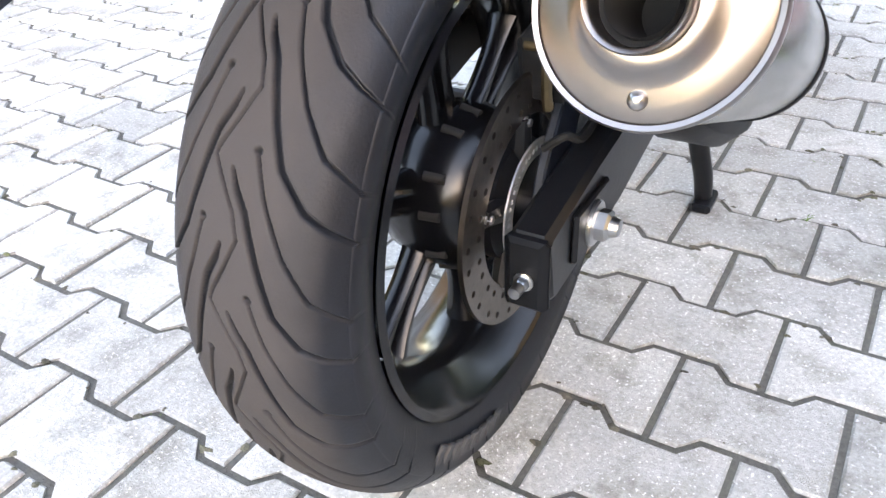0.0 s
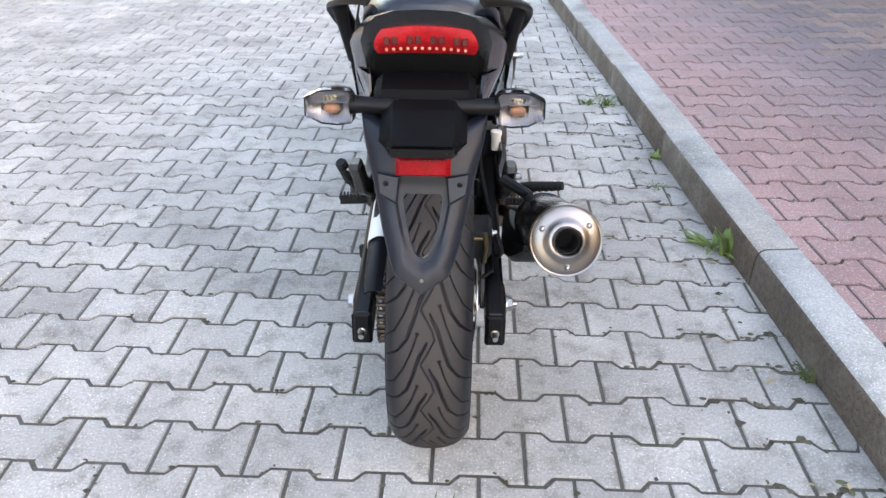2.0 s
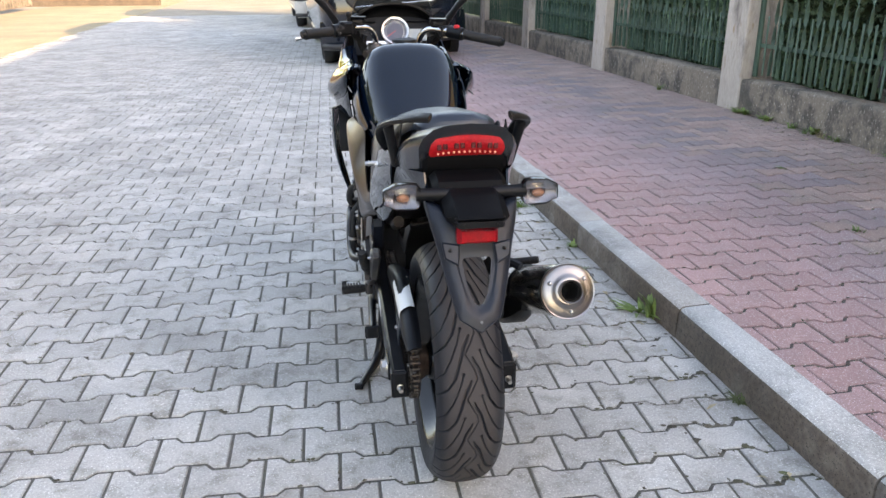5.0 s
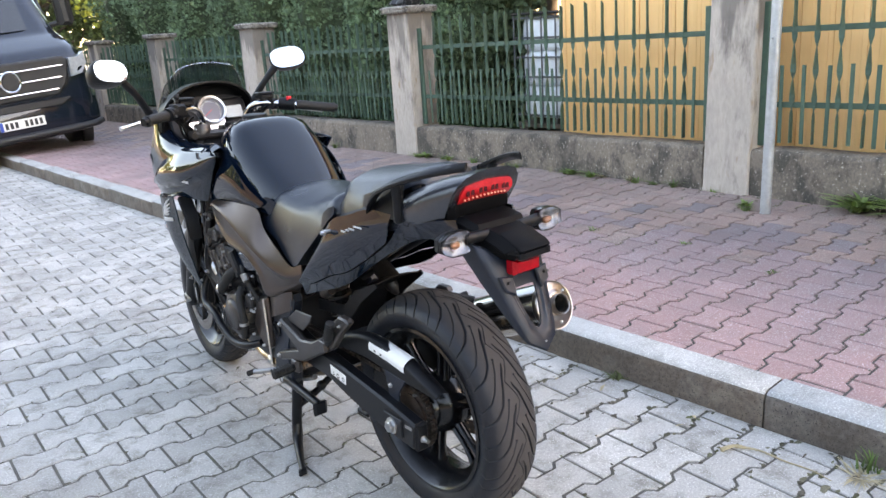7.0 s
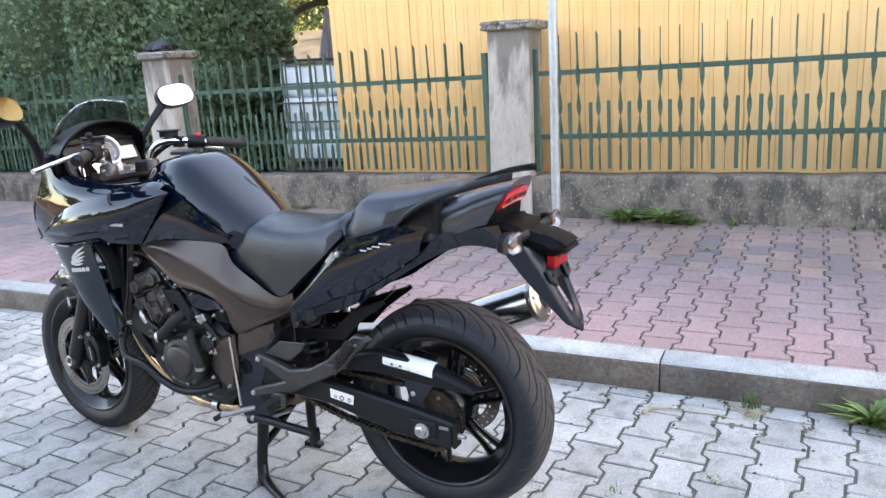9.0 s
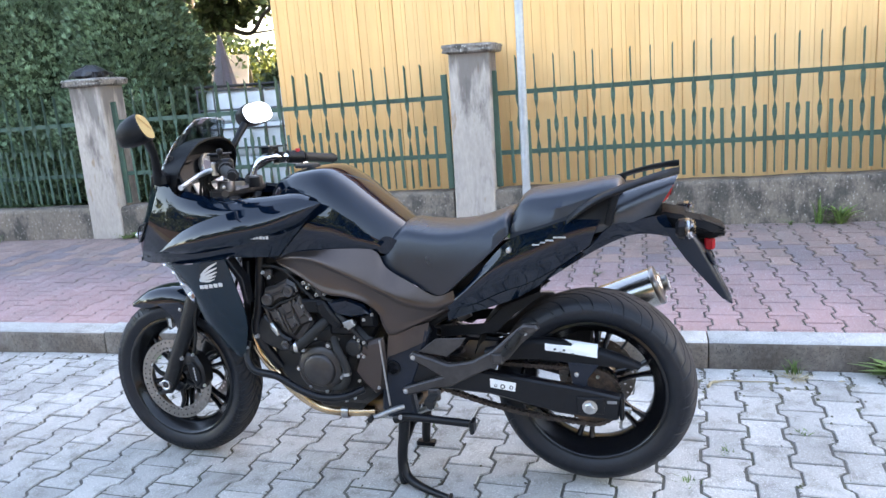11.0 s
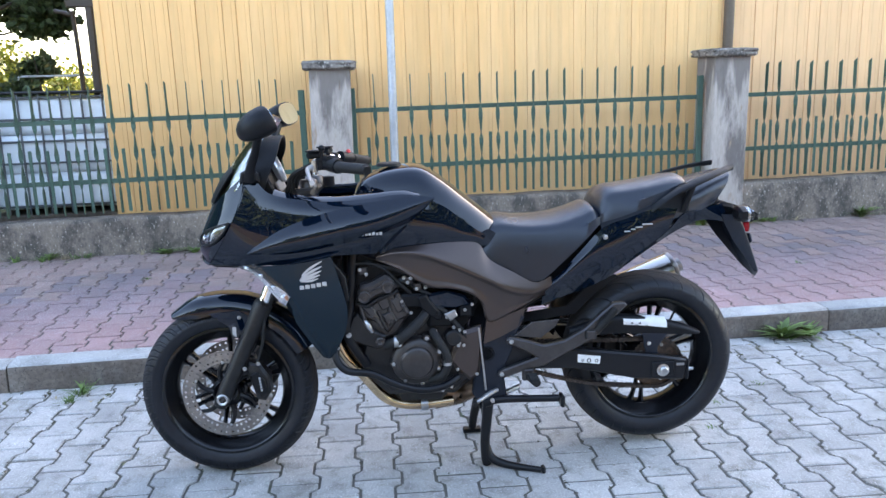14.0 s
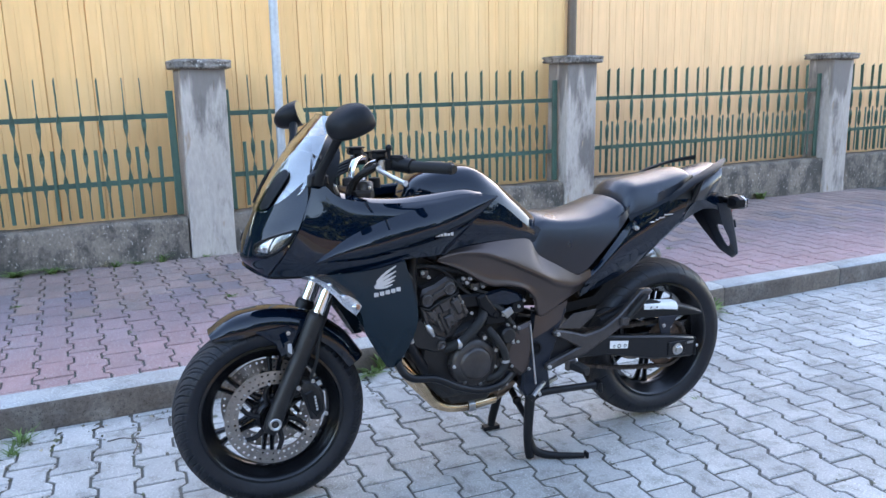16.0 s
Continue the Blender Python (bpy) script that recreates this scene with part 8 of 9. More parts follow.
feathers = [[(1.176, 0.737), (1.160, 0.752), (1.140, 0.765), (1.114, 0.779), 0.0030], [(1.177, 0.730), (1.160, 0.742), (1.140, 0.752), (1.115, 0.763), 0.0034], [(1.180, 0.725), (1.160, 0.733), (1.140, 0.740), (1.117, 0.749), 0.0034],
            [(1.183, 0.722), (1.162, 0.7255), (1.143, 0.730), (1.121, 0.737), 0.0032], [(1.181, 0.719), (1.163, 0.7185), (1.147, 0.720), (1.127, 0.7255), 0.0028]]
for o, s in zip(cowl, (-1, 1)):
    for *line, w in feathers:
        rings = []
        for (y, z), k in zip(line, (0.8, 1.0, 1.1, 0.35)):
            x = across(low, y, z)
            rings.append([(x + d, y + 0.5 * w * k * e, z + w * k * e) for d, e in ((-0.0018, -1), (-0.0018, 1), (0.002, 1), (0.002, -1))])
        mb = Mb().rings(rings)
        part("emblem_feather", mb if s < 0 else flipped(mb), M_SILVERP, o)
    for k in range(5):
        y, z = 1.178 - k * 0.0172, 0.699 + k * 0.0022
        x = across(low, y, z)
        mb = Mb().box(x - 0.0022, x + 0.002, y - 0.0068, y + 0.0068, z - 0.006, z + 0.006, 0.0006)
        part("emblem_bar", mb if s < 0 else flipped(mb), M_SILVERP, o)
    e_out = [(-0.188, 1.362, 0.766), (-0.210, 1.310, 0.762), (-0.226, 1.264, 0.730), (-0.236, 1.232, 0.694), (-0.238, 1.219, 0.668)]
    e_in = [(-0.166, 1.378, 0.752), (-0.184, 1.336, 0.736), (-0.203, 1.300, 0.704), (-0.217, 1.266, 0.664), (-0.226, 1.236, 0.636)]
    e_mid = [((a[0] + b[0]) / 2 - 0.006, (a[1] + b[1]) / 2 + 0.004, (a[2] + b[2]) / 2) for a, b in zip(e_out, e_in)]
    strip = sheet([e_out, e_mid, e_in], 26, 8, 0.004, (0, 1.1, 0.75))
    part("front_indicator", strip if s < 0 else flipped(strip), M_CLEAR, o, "clear indicator lens set in the fairing edge")
    shift = lambda row, d: [(x + d, y - d, z) for x, y, z in row]
    back = sheet([shift(e_out, 0.002), shift(e_mid, 0.0055), shift(e_in, 0.002)], 26, 8, 0.002, (0, 1.1, 0.75))
    part("indicator_reflector", back if s < 0 else flipped(back), M_REFLECTOR, o)
    for k in range(4):
        a, b = Vector(e_out[k]).lerp(Vector(e_out[k + 1]), 0.5), Vector(e_in[k]).lerp(Vector(e_in[k + 1]), 0.5)
        c = a.lerp(b, 0.5) + Vector((-0.003, 0.002, 0))
        part("indicator_facet", (lambda m: m if s < 0 else flipped(m))(Mb().ball(c, (0.005, 0.008, 0.007), n=8)), M_CHROME, o)
    part("indicator_bulb", Mb().ball((s * 0.2330, 1.228, 0.664), (0.003, 0.006, 0.009)), M_AMBERD, o)
pair("cowl_vent", Mb().prism([(1.092, 0.785), (1.045, 0.720), (1.035, 0.640), (1.050, 0.640), (1.062, 0.712), (1.104, 0.776)], -0.226, -0.180, 0.003), M_PLAST)
pair("inner_fairing", Mb().prism([(1.08, 0.79), (0.95, 0.80), (0.96, 0.86), (1.05, 0.90), (1.25, 0.90), (1.33, 0.85), (1.30, 0.77)], -0.160, -0.150, 0.003), M_PLAST)
P("cockpit_liner", sheet([[(-0.165, 0.985, 0.925), (-0.165, 1.100, 0.918), (-0.170, 1.200, 0.930), (-0.168, 1.300, 0.990)], [(0, 0.990, 0.900), (0, 1.100, 0.885), (0, 1.200, 0.900), (0, 1.300, 0.985)], [(0.165, 0.985, 0.925), (0.165, 1.100, 0.918), (0.170, 1.200, 0.930), (0.168, 1.300, 0.990)]], 20, 12, 0.003, (0, 1.1, 0.5)), M_PLAST)

# windscreen
def scr(u):
    """One upright line of the screen; u runs from -1 to 1 across it."""
    q, s = abs(u) ** 2.2, u
    return [(s * 0.135, 1.474 - 0.058 * q, 0.937 + 0.012 * q), (s * 0.166, 1.436 - 0.080 * q, 1.008 + 0.004 * q), (s * 0.158, 1.381 - 0.066 * q, 1.088), (s * 0.140, 1.324 - 0.045 * q, 1.155 - 0.004 * q), (s * 0.100, 1.262 - 0.020 * q, 1.216 - 0.016 * q)]


screen = P("windscreen", sheet([scr(u) for u in (-1, -0.75, -0.5, -0.25, 0, 0.25, 0.5, 0.75, 1)], 24, 36, 0.003, (0, 1.1, 1.0)), M_SCREEN, None, "low smoked windscreen")
for side_u in (-1, 1):
    vent = []
    for u in (0.38, 0.48, 0.58, 0.68):
        a, b, c = [Vector(p) for p in scr(u * side_u)[:3]]
        d = Vector((0.002 * side_u, 0.005, 0.004))
        w = ((u - 0.53) / 0.15) ** 2
        vent.append([a.lerp(b, 0.06 + 0.14 * w) + d, a.lerp(b, 0.6) + d * 1.4, b.lerp(c, 0.15) + d * 1.4, b.lerp(c, 0.62 - 0.2 * w) + d])
    part("screen_vent", sheet(vent, 14, 8, 0.004, (0, 1.1, 1.0)), M_PLAST, screen, "dark long vent at the foot of the screen")
part("screen_edge", Mb().tube([(-0.135, 1.416, 0.949), (-0.166, 1.356, 1.012), (-0.158, 1.315, 1.088), (-0.140, 1.279, 1.151), (-0.100, 1.242, 1.200), (-0.05, 1.257, 1.212), (0, 1.262, 1.216), (0.05, 1.257, 1.212), (0.100, 1.242, 1.200), (0.140, 1.279, 1.151), (0.158, 1.315, 1.088), (0.166, 1.356, 1.012), (0.135, 1.416, 0.949)], 0.002, 6), M_SCREEN, screen)

# cockpit
hood_far = [(-0.172, 1.345, 0.985), (-0.168, 1.338, 1.045), (-0.140, 1.325, 1.095), (-0.080, 1.305, 1.135), (0, 1.298, 1.148)]
hood_near = [(-0.178, 1.285, 0.985), (-0.176, 1.262, 1.045), (-0.150, 1.240, 1.098), (-0.085, 1.232, 1.140), (0, 1.230, 1.152)]
hood_far, hood_near = [r + [(-x, y, z) for x, y, z in reversed(r[:-1])] for r in (hood_far, hood_near)]
dash = P("dashboard", sheet([hood_far, hood_near], 30, 6, 0.006, (0, 1.25, 0.95)), M_PLAST, None, "black dashboard with a round dial")
part("hood_lining", sheet([[(x * 0.97, y + 0.006, z - 0.006) for x, y, z in hood_near], [(x * 0.88, 1.288, 0.985 + (z - 0.985) * 0.86) for x, y, z in hood_near], [(x * 0.55, 1.296, 0.985 + (z - 0.985) * 0.5) for x, y, z in hood_near]], 30, 10, 0.003, (0, 1.40, 1.05)), M_DARK, dash)
part("dash_back", Mb().prism([(1.236, 0.962), (1.246, 0.974), (1.298, 1.104), (1.318, 1.108), (1.345, 0.975)], -0.150, 0.150, 0.006), M_PLAST, dash)
for x0, x1 in ((-0.120, -0.066), (0.050, 0.140)):
    part("dash_rib", Mb().box(x0, x1, -0.003, 0.003, 0.0, 0.010, 0.002, m=Matrix.Translation((0, 1.284, 1.078)) @ Matrix.Rotation(radians(67), 4, "X")), M_PLAST, dash)
D = Matrix.Translation((0.006, 1.2655, 1.043)) @ Matrix.Rotation(radians(67), 4, "X")
dial = part("dial_ring", Mb().lathe([(0.0, 0.050), (0.014, 0.054), (0.020, 0.051), (0.018, 0.045), (0.006, 0.041), (0.002, 0.041)], 48, "z", m=D), M_ALUB, dash, "bright ring round the dial")
part("dial_face", Mb().lathe([(0.003, 0.045), (0.004, 0.0)], 40, "z", m=D), M_DIAL, dash)
tk = Mb()
for k in range(22):
    a = radians(-130 + k * 12)
    tk.box(-0.0008, 0.0008, 0.032, 0.040, 0.0042, 0.005, 0.0002, m=D @ Matrix.Rotation(a, 4, "Z"))
part("dial_mark", tk, M_STICK, dash, split=22)
part("needle", Mb().box(-0.001, 0.001, -0.004, 0.034, 0.0055, 0.0070, 0.0003, m=D @ Matrix.Rotation(radians(125), 4, "Z")), M_REDSW, dash)
part("display", Mb().box(-0.036, 0.036, -0.024, 0.024, 0.0, 0.006, 0.003, m=Matrix.Translation((0.092, 1.2635, 1.030)) @ Matrix.Rotation(radians(67), 4, "X")), M_LCD, dash, "grey digital display")
part("dash_screw", Mb().bolt((-0.085, 1.252, 1.000), 0.006, 0.006, "y", -1).bolt((0.06, 1.248, 0.990), 0.006, 0.006, "y", -1), M_BOLT, dash, split=2)

part("dash_trim", Mb().prism([(1.234, 0.978), (1.2405, 0.976), (1.2535, 1.008), (1.247, 1.011)], -0.118, 0.050, 0.002), M_ALUB, dash, "light grey trim below the dial")
yoke = P("top_yoke", steer(Mb().box(-0.125, 0.125, 1.120, 1.195, 0.958, 0.985, 0.008)), M_CAST)
part("steering_nut", steer(Mb().lathe([(0.985, 0.022), (0.998, 0.021), (1.0, 0.0)], 6, "z", centre=(0, 1.155, 0))), M_BOLT, yoke)
part("ignition_lock", steer(Mb().lathe([(0.98, 0.020), (1.012, 0.019), (1.014, 0.008), (1.010, 0.0)], 24, "z", centre=(0, 1.09, 0))), M_PLAST, yoke)
for s in (-1, 1):
    tip, ty, tz = (0.352, 0.982, 1.041) if s > 0 else (0.316, 0.950, 1.052)
    bar = P("handlebar", steer(Mb().tube([(s * 0.075, 1.150, 0.985), (s * 0.085, 1.140, 1.040), (s * 0.115, 1.115, 1.066), (s * 0.170, 1.075, 1.066), (s * 0.230, 1.030, 1.058), (s * (tip - 0.007), ty + 0.003, tz + 0.001)], 0.0112, 14)), M_CHROME, None, "chromed handlebar half")
    part("grip", steer(Mb().tube([(s * 0.232, 1.029, 1.058), (s * 0.240, 1.026, 1.057), (s * (tip - 0.004), ty + 0.002, tz + 0.0005), (s * tip, ty, tz)], [0.019, 0.0165, 0.0165, 0.0185], 16)), M_RUBBER, bar)
    part("bar_weight", steer(Mb().tube([(s * tip, ty, tz), (s * (tip + 0.015), ty - 0.008, tz - 0.002)], [0.0145, 0.0125], 14)), M_PLAST, bar)
    part("switch_block", steer(Mb().tube([(s * 0.182, 1.066, 1.064), (s * 0.228, 1.033, 1.058)], 0.023, 10)), M_PLAST, bar)
    part("lever", steer(Mb().tube([(s * 0.165, 1.105, 1.058), (s * 0.200, 1.128, 1.052), (s * 0.270, 1.120, 1.040), (s * 0.345, 1.104, 1.026), (s * 0.366, 1.098, 1.022)], [0.009, 0.008, 0.0065, 0.0062, 0.008], 10)), M_ALUB, bar)
    part("lever_clamp", steer(Mb().box(s * 0.165 - 0.018, s * 0.165 + 0.018, 1.068, 1.112, 1.045, 1.082, 0.006)), M_PLAST, bar)
    if s < 0:
        part("clamp_plug", steer(Mb().tube([(-0.176, 1.088, 1.080), (-0.176, 1.088, 1.104)], 0.0055, 10).ball((-0.176, 1.088, 1.112), 0.0105, n=10)), M_PLAST, bar)
        part("switch_case", steer(Mb().box(-0.214, -0.158, 1.040, 1.082, 1.046, 1.090, 0.007, m=Matrix.Translation((-0.186, 1.061, 0)) @ Matrix.Rotation(radians(30), 4, "Z") @ Matrix.Translation((0.186, -1.061, 0)))), M_PLAST, bar)
    part("reservoir", steer(Mb().box(s * 0.145 - 0.030, s * 0.145 + 0.030, 1.088, 1.138, 1.080, 1.100, 0.006)), M_PLAST, bar)
    if s > 0:
        part("stop_switch", steer(Mb().box(0.196, 0.216, 1.030, 1.045, 1.078, 1.090, 0.003)), M_REDSW, bar)
    else:
        part("switch_buttons", steer(Mb().box(-0.215, -0.200, 1.022, 1.036, 1.066, 1.078, 0.003).ball((-0.205, 1.022, 1.052), 0.007, n=6)), M_RUBBER, bar)
    cab = Mb()
    for k in range(3):
        cab.tube([(s * (0.15 + 0.012 * k), 1.110, 1.055 + 0.006 * k), (s * (0.14 + 0.01 * k), 1.165 + 0.010 * k, 1.030), (s * 0.095, 1.18 + 0.01 * k, 0.975), (s * 0.05, 1.14 + 0.01 * k, 0.91), (s * 0.06, 1.02, 0.86)], 0.0045 + 0.001 * k, 8)
    part("cable", steer(cab), M_RUBBER, bar, split=3)
    hose = Mb()
    for k in range(4):
        hose.tube([(s * (0.155 - 0.014 * k), 1.120, 1.060 - 0.006 * k), (s * (0.152 - 0.012 * k), 1.175 + 0.008 * k, 1.040 - 0.012 * k), (s * (0.138 - 0.012 * k), 1.205 - 0.004 * k, 0.990 - 0.008 * k), (s * (0.115 - 0.012 * k), 1.215, 0.945), (s * 0.085, 1.15, 0.905)], 0.0042 + 0.0006 * (k % 3), 8)
    part("hose", steer(hose), M_RUBBER, bar, split=4)
    part("bar_clamp", steer(Mb().lathe([(0.975, 0.030), (1.004, 0.029), (1.010, 0.024), (1.012, 0.012)], 24, "z", centre=(s * 0.082, 1.146, 0))), M_CAST, bar, "dark cast clamp")
    part("clamp_bolt", steer(Mb().bolt((s * 0.108, 1.135, 0.992), 0.006, 0.008, "x", s)), M_BOLT, bar)
    part("lever_pivot", steer(Mb().lathe([(1.038, 0.010), (1.075, 0.010), (1.078, 0.006)], 16, "z", centre=(s * 0.178, 1.112, 0))), M_BOLT, bar)
    part("reservoir_cap", steer(Mb().box(s * 0.145 - 0.032, s * 0.145 + 0.032, 1.086, 1.140, 1.100, 1.106, 0.003)), M_FRAMEP, bar)
    # mirrors on the fairing
    stalk = P("mirror", Mb().tube([(s * 0.190, 1.322, 1.030), (s * 0.208, 1.312, 1.066), (s * 0.245, 1.288, 1.125), (s * 0.290, 1.272, 1.178)], [0.020, 0.014, 0.012, 0.015], 12), M_PLAST, None, "black mirror on a slim stalk")
    tilt = Matrix.Translation((s * 0.338, 1.258, 1.206)) @ Matrix.Rotation(radians(-s * 24), 4, "Z") @ Matrix.Rotation(radians(-16 if s > 0 else -23), 4, "X") @ Matrix.Rotation(radians(-s * 10), 4, "Y")
    rings = []
    for y, k in ((-0.022, 0.96), (-0.016, 1.0), (0.006, 0.985), (0.030, 0.90), (0.050, 0.72), (0.064, 0.46), (0.070, 0.15)):
        ring = []
        for j in range(28):
            a = 2 * math.pi * j / 28
            c, q = math.cos(a), math.sin(a)
            ring.append((0.069 * k * math.copysign(abs(c) ** 0.72, c) - s * 0.010 * (1 - k), y, 0.043 * k * math.copysign(abs(q) ** 0.8, q) - 0.006 * c * s - 0.012 * (1 - k)))
        rings.append(ring)
    part("mirror_housing", Mb().rings(rings, m=tilt), M_PLAST, stalk, "", 50)
    gl_ring = [(0.0635 * math.copysign(abs(math.cos(a)) ** 0.72, math.cos(a)), -0.0235, 0.0388 * math.copysign(abs(math.sin(a)) ** 0.8, math.sin(a)) - 0.006 * math.cos(a) * s) for a in [2 * math.pi * j / 28 for j in range(28)]]
    part("mirror_glass", Mb().rings([gl_ring, [(x * 0.99, y + 0.003, z * 0.99) for x, y, z in gl_ring]], m=tilt), M_MIRROR, stalk, "mirror glass")
    part("mirror_base", Mb().prism([(1.350, 1.020), (1.290, 1.024), (1.292, 1.050), (1.320, 1.066), (1.346, 1.052)], s * 0.205, s * 0.170, 0.006), M_PLAST, stalk)

# ---- fork, front mudguard, calipers
for s in (-1, 1):
    leg = P("fork_leg", steer(Mb().tube([(s * 0.098, 1.478, 0.262), (s * 0.098, 1.462, 0.300), (s * 0.098, 1.365, 0.500), (s * 0.098, 1.318, 0.598), (s * 0.098, 1.312, 0.611)], [0.020, 0.027, 0.0275, 0.031, 0.030], 20)), M_ENGINE, None, "black fork leg with a chromed tube")
    part("fork_tube", steer(Mb().tube([(s * 0.098, 1.314, 0.606), (s * 0.098, 1.150, 0.962)], 0.0205, 20)), M_CHROME, leg)
    part("dust_seal", steer(Mb().tube([(s * 0.098, 1.3135, 0.609), (s * 0.098, 1.309, 0.619)], [0.029, 0.026], 20)), M_RUBBER, leg)
    b = Mb().bolt((s * 0.118, 1.463, 0.294), 0.011, 0.010, "x", s)
    part("axle_clamp", steer(b), M_CAST, leg)
    part("axle_ring", steer(Mb().lathe([(s * 0.112, 0.021), (s * 0.1275, 0.019), (s * 0.1290, 0.0165), (s * 0.1275, 0.0125), (s * 0.1265, 0.011)], 24, "x", centre=(0, 1.463, 0.294))), M_BOLT, leg, "bright machined axle end")
    c = P("front_caliper", steer(Mb().prism([(1.385, 0.395), (1.372, 0.415), (1.335, 0.405), (1.308, 0.365), (1.305, 0.310), (1.325, 0.280), (1.352, 0.285), (1.365, 0.335)], s * 0.055, s * 0.112, 0.008)), M_ENGINE, None, "black twin-piston brake caliper")
    part("caliper_body", steer(Mb().prism([(1.368, 0.375), (1.345, 0.385), (1.318, 0.350), (1.316, 0.312), (1.335, 0.295), (1.358, 0.325)], s * 0.112, s * 0.120, 0.004)), M_PLAST, c)
    for k in range(5):
        part("caliper_mark", steer(Mb().box(s * 0.1205 - 0.0007, s * 0.1205 + 0.0007, 1.330 + k * 0.0012, 1.336 + k * 0.0012, 0.318 + k * 0.010, 0.325 + k * 0.010, 0.0003)), M_SILVERP, c)
    part("caliper_bolt", steer(Mb().bolt((s * 0.114, 1.385, 0.395), 0.008, 0.01, "x", s).bolt((s * 0.112, 1.305, 0.30), 0.007, 0.008, "x", s).bolt((s * 0.112, 1.34, 0.41), 0.007, 0.008, "x", s)), M_BOLT, c, split=3)
    part("caliper_mount", steer(Mb().prism([(1.41, 0.44), (1.37, 0.42), (1.38, 0.37), (1.42, 0.36)], s * 0.088, s * 0.10, 0.003)), M_ENGINE, c)
    part("brake_hose", steer(Mb().tube([(s * 0.10, 1.345, 0.415), (s * 0.108, 1.322, 0.48), (s * 0.112, 1.308, 0.56), (s * 0.10, 1.268, 0.66), (s * 0.09, 1.24, 0.78), (s * 0.08, 1.19, 0.90)], 0.0055, 8)), M_RUBBER, c)
rows = []
for x, dr in ((-0.074, -0.045), (-0.070, -0.014), (-0.050, 0.010), (0, 0.018), (0.050, 0.010), (0.070, -0.014), (0.074, -0.045)):
    rows.append([(x * (0.80 if i == 0 else 1), FA[0] + (0.320 + dr * (0.3 if i in (0,) else 1.0)) * math.cos(radians(a)), FA[1] + (0.320 + dr * (0.3 if i in (0,) else 1.0)) * math.sin(radians(a))) for i, a in enumerate((58, 72, 86, 100, 112, 124, 138, 152))])
fm = P("front_mudguard", steer(sheet(rows, 34, 18, 0.003, (0, FA[0], FA[1]))), M_GLOSS, None, "gloss black front mudguard", 60)
for s in (-1, 1):
    side_f = Mb().prism([(1.500, 0.575), (1.400, 0.585), (1.365, 0.560), (1.395, 0.500), (1.425, 0.488), (1.440, 0.530)], s * 0.070, s * 0.076, 0.002)
    part("mudguard_flank", steer(side_f), M_GLOSS, fm)
    part("flank_label", steer(Mb().prism([(1.422, 0.545), (1.404, 0.552), (1.392, 0.510), (1.412, 0.500)], s * 0.126, s * 0.1285, 0.0006)), M_INK, fm, "dark label with silver bars")
    for k in range(3):
        part("label_bar", steer(Mb().box(s * 0.129 - 0.0006, s * 0.129 + 0.0006, 1.400 + k * 0.004, 1.404 + k * 0.004, 0.510 + k * 0.003, 0.542, 0.0002)), M_SILVERP, fm)
    part("flank_screw", steer(Mb().bolt((s * 0.077, 1.400, 0.560), 0.007, 0.006, "x", s)), M_BOLT, fm)
P("horn", steer(Mb().lathe([(1.26, 0.0), (1.26, 0.035), (1.275, 0.040), (1.28, 0.03), (1.285, 0.0)], 24, "y", centre=(0, 0, 0.70))), M_PLAST)
P("lower_yoke", steer(Mb().box(-0.13, 0.13, 1.20, 1.275, 0.752, 0.785, 0.01)), M_ENGINE)
# added dark block that closes see-through gaps in the engine bay
P("inner_cover", Mb().prism(P_FILL, -0.135, 0.135, 0.01), M_PLAST)
P("air_box", Mb().prism([(0.60, 0.66), (0.62, 0.79), (0.95, 0.82), (1.02, 0.78), (0.92, 0.72)], -0.13, 0.13, 0.02), M_PLAST)
P("battery_tray", Mb().prism([(0.45, 0.56), (0.47, 0.70), (0.10, 0.83), (0.05, 0.79), (0.28, 0.66)], -0.10, 0.10, 0.015), M_PLAST)
shock = P("rear_shock", Mb().tube([(0.0, 0.42, 0.36), (0.0, 0.47, 0.60)], 0.022, 14), M_PLAST)
spv = [(0.034 * math.cos(a * 0.6), 0.43 + 0.04 * a / 70 + 0.0, 0.40 + 0.17 * a / 70) for a in range(71)]
part("shock_spring", Mb().tube([(x, y + 0.034 * math.sin(i * 0.6), z) for i, (x, y, z) in enumerate(spv)], 0.006, 6, smooth=1), M_CAST, shock)
P("shock_reservoir", Mb().tube([(-0.09, 0.385, 0.565), (-0.085, 0.35, 0.585)], 0.017, 14), M_CAST)
P("brake_fluid_bottle", Mb().lathe([(0.50, 0.0), (0.50, 0.012), (0.535, 0.012), (0.538, 0.014), (0.548, 0.014), (0.548, 0.0)], 18, "z", centre=(0.15, 0.42, 0)), M_STICK)

P("shock_linkage_tank", Mb().loft([[(0.075 + r * math.cos(a * math.pi / 8), 0.27 + d, 0.585 + 0.6 * d + r * math.sin(a * math.pi / 8)) for a in range(16)] for d, r in ((-0.03, 0.012), (-0.02, 0.026), (0.0, 0.031), (0.05, 0.031), (0.07, 0.024))]), M_CAST)
for o_y, o_z, w in ((0.120, 0.8465, 0.010), (0.100, 0.853, 0.007), (0.080, 0.859, 0.012), (0.052, 0.868, 0.018)):
    P("tail_script_mark", Mb().box(-0.1655, -0.1625, o_y - w, o_y + w, o_z - 0.035, o_z - 0.031, 0.0004), M_SILVERP)

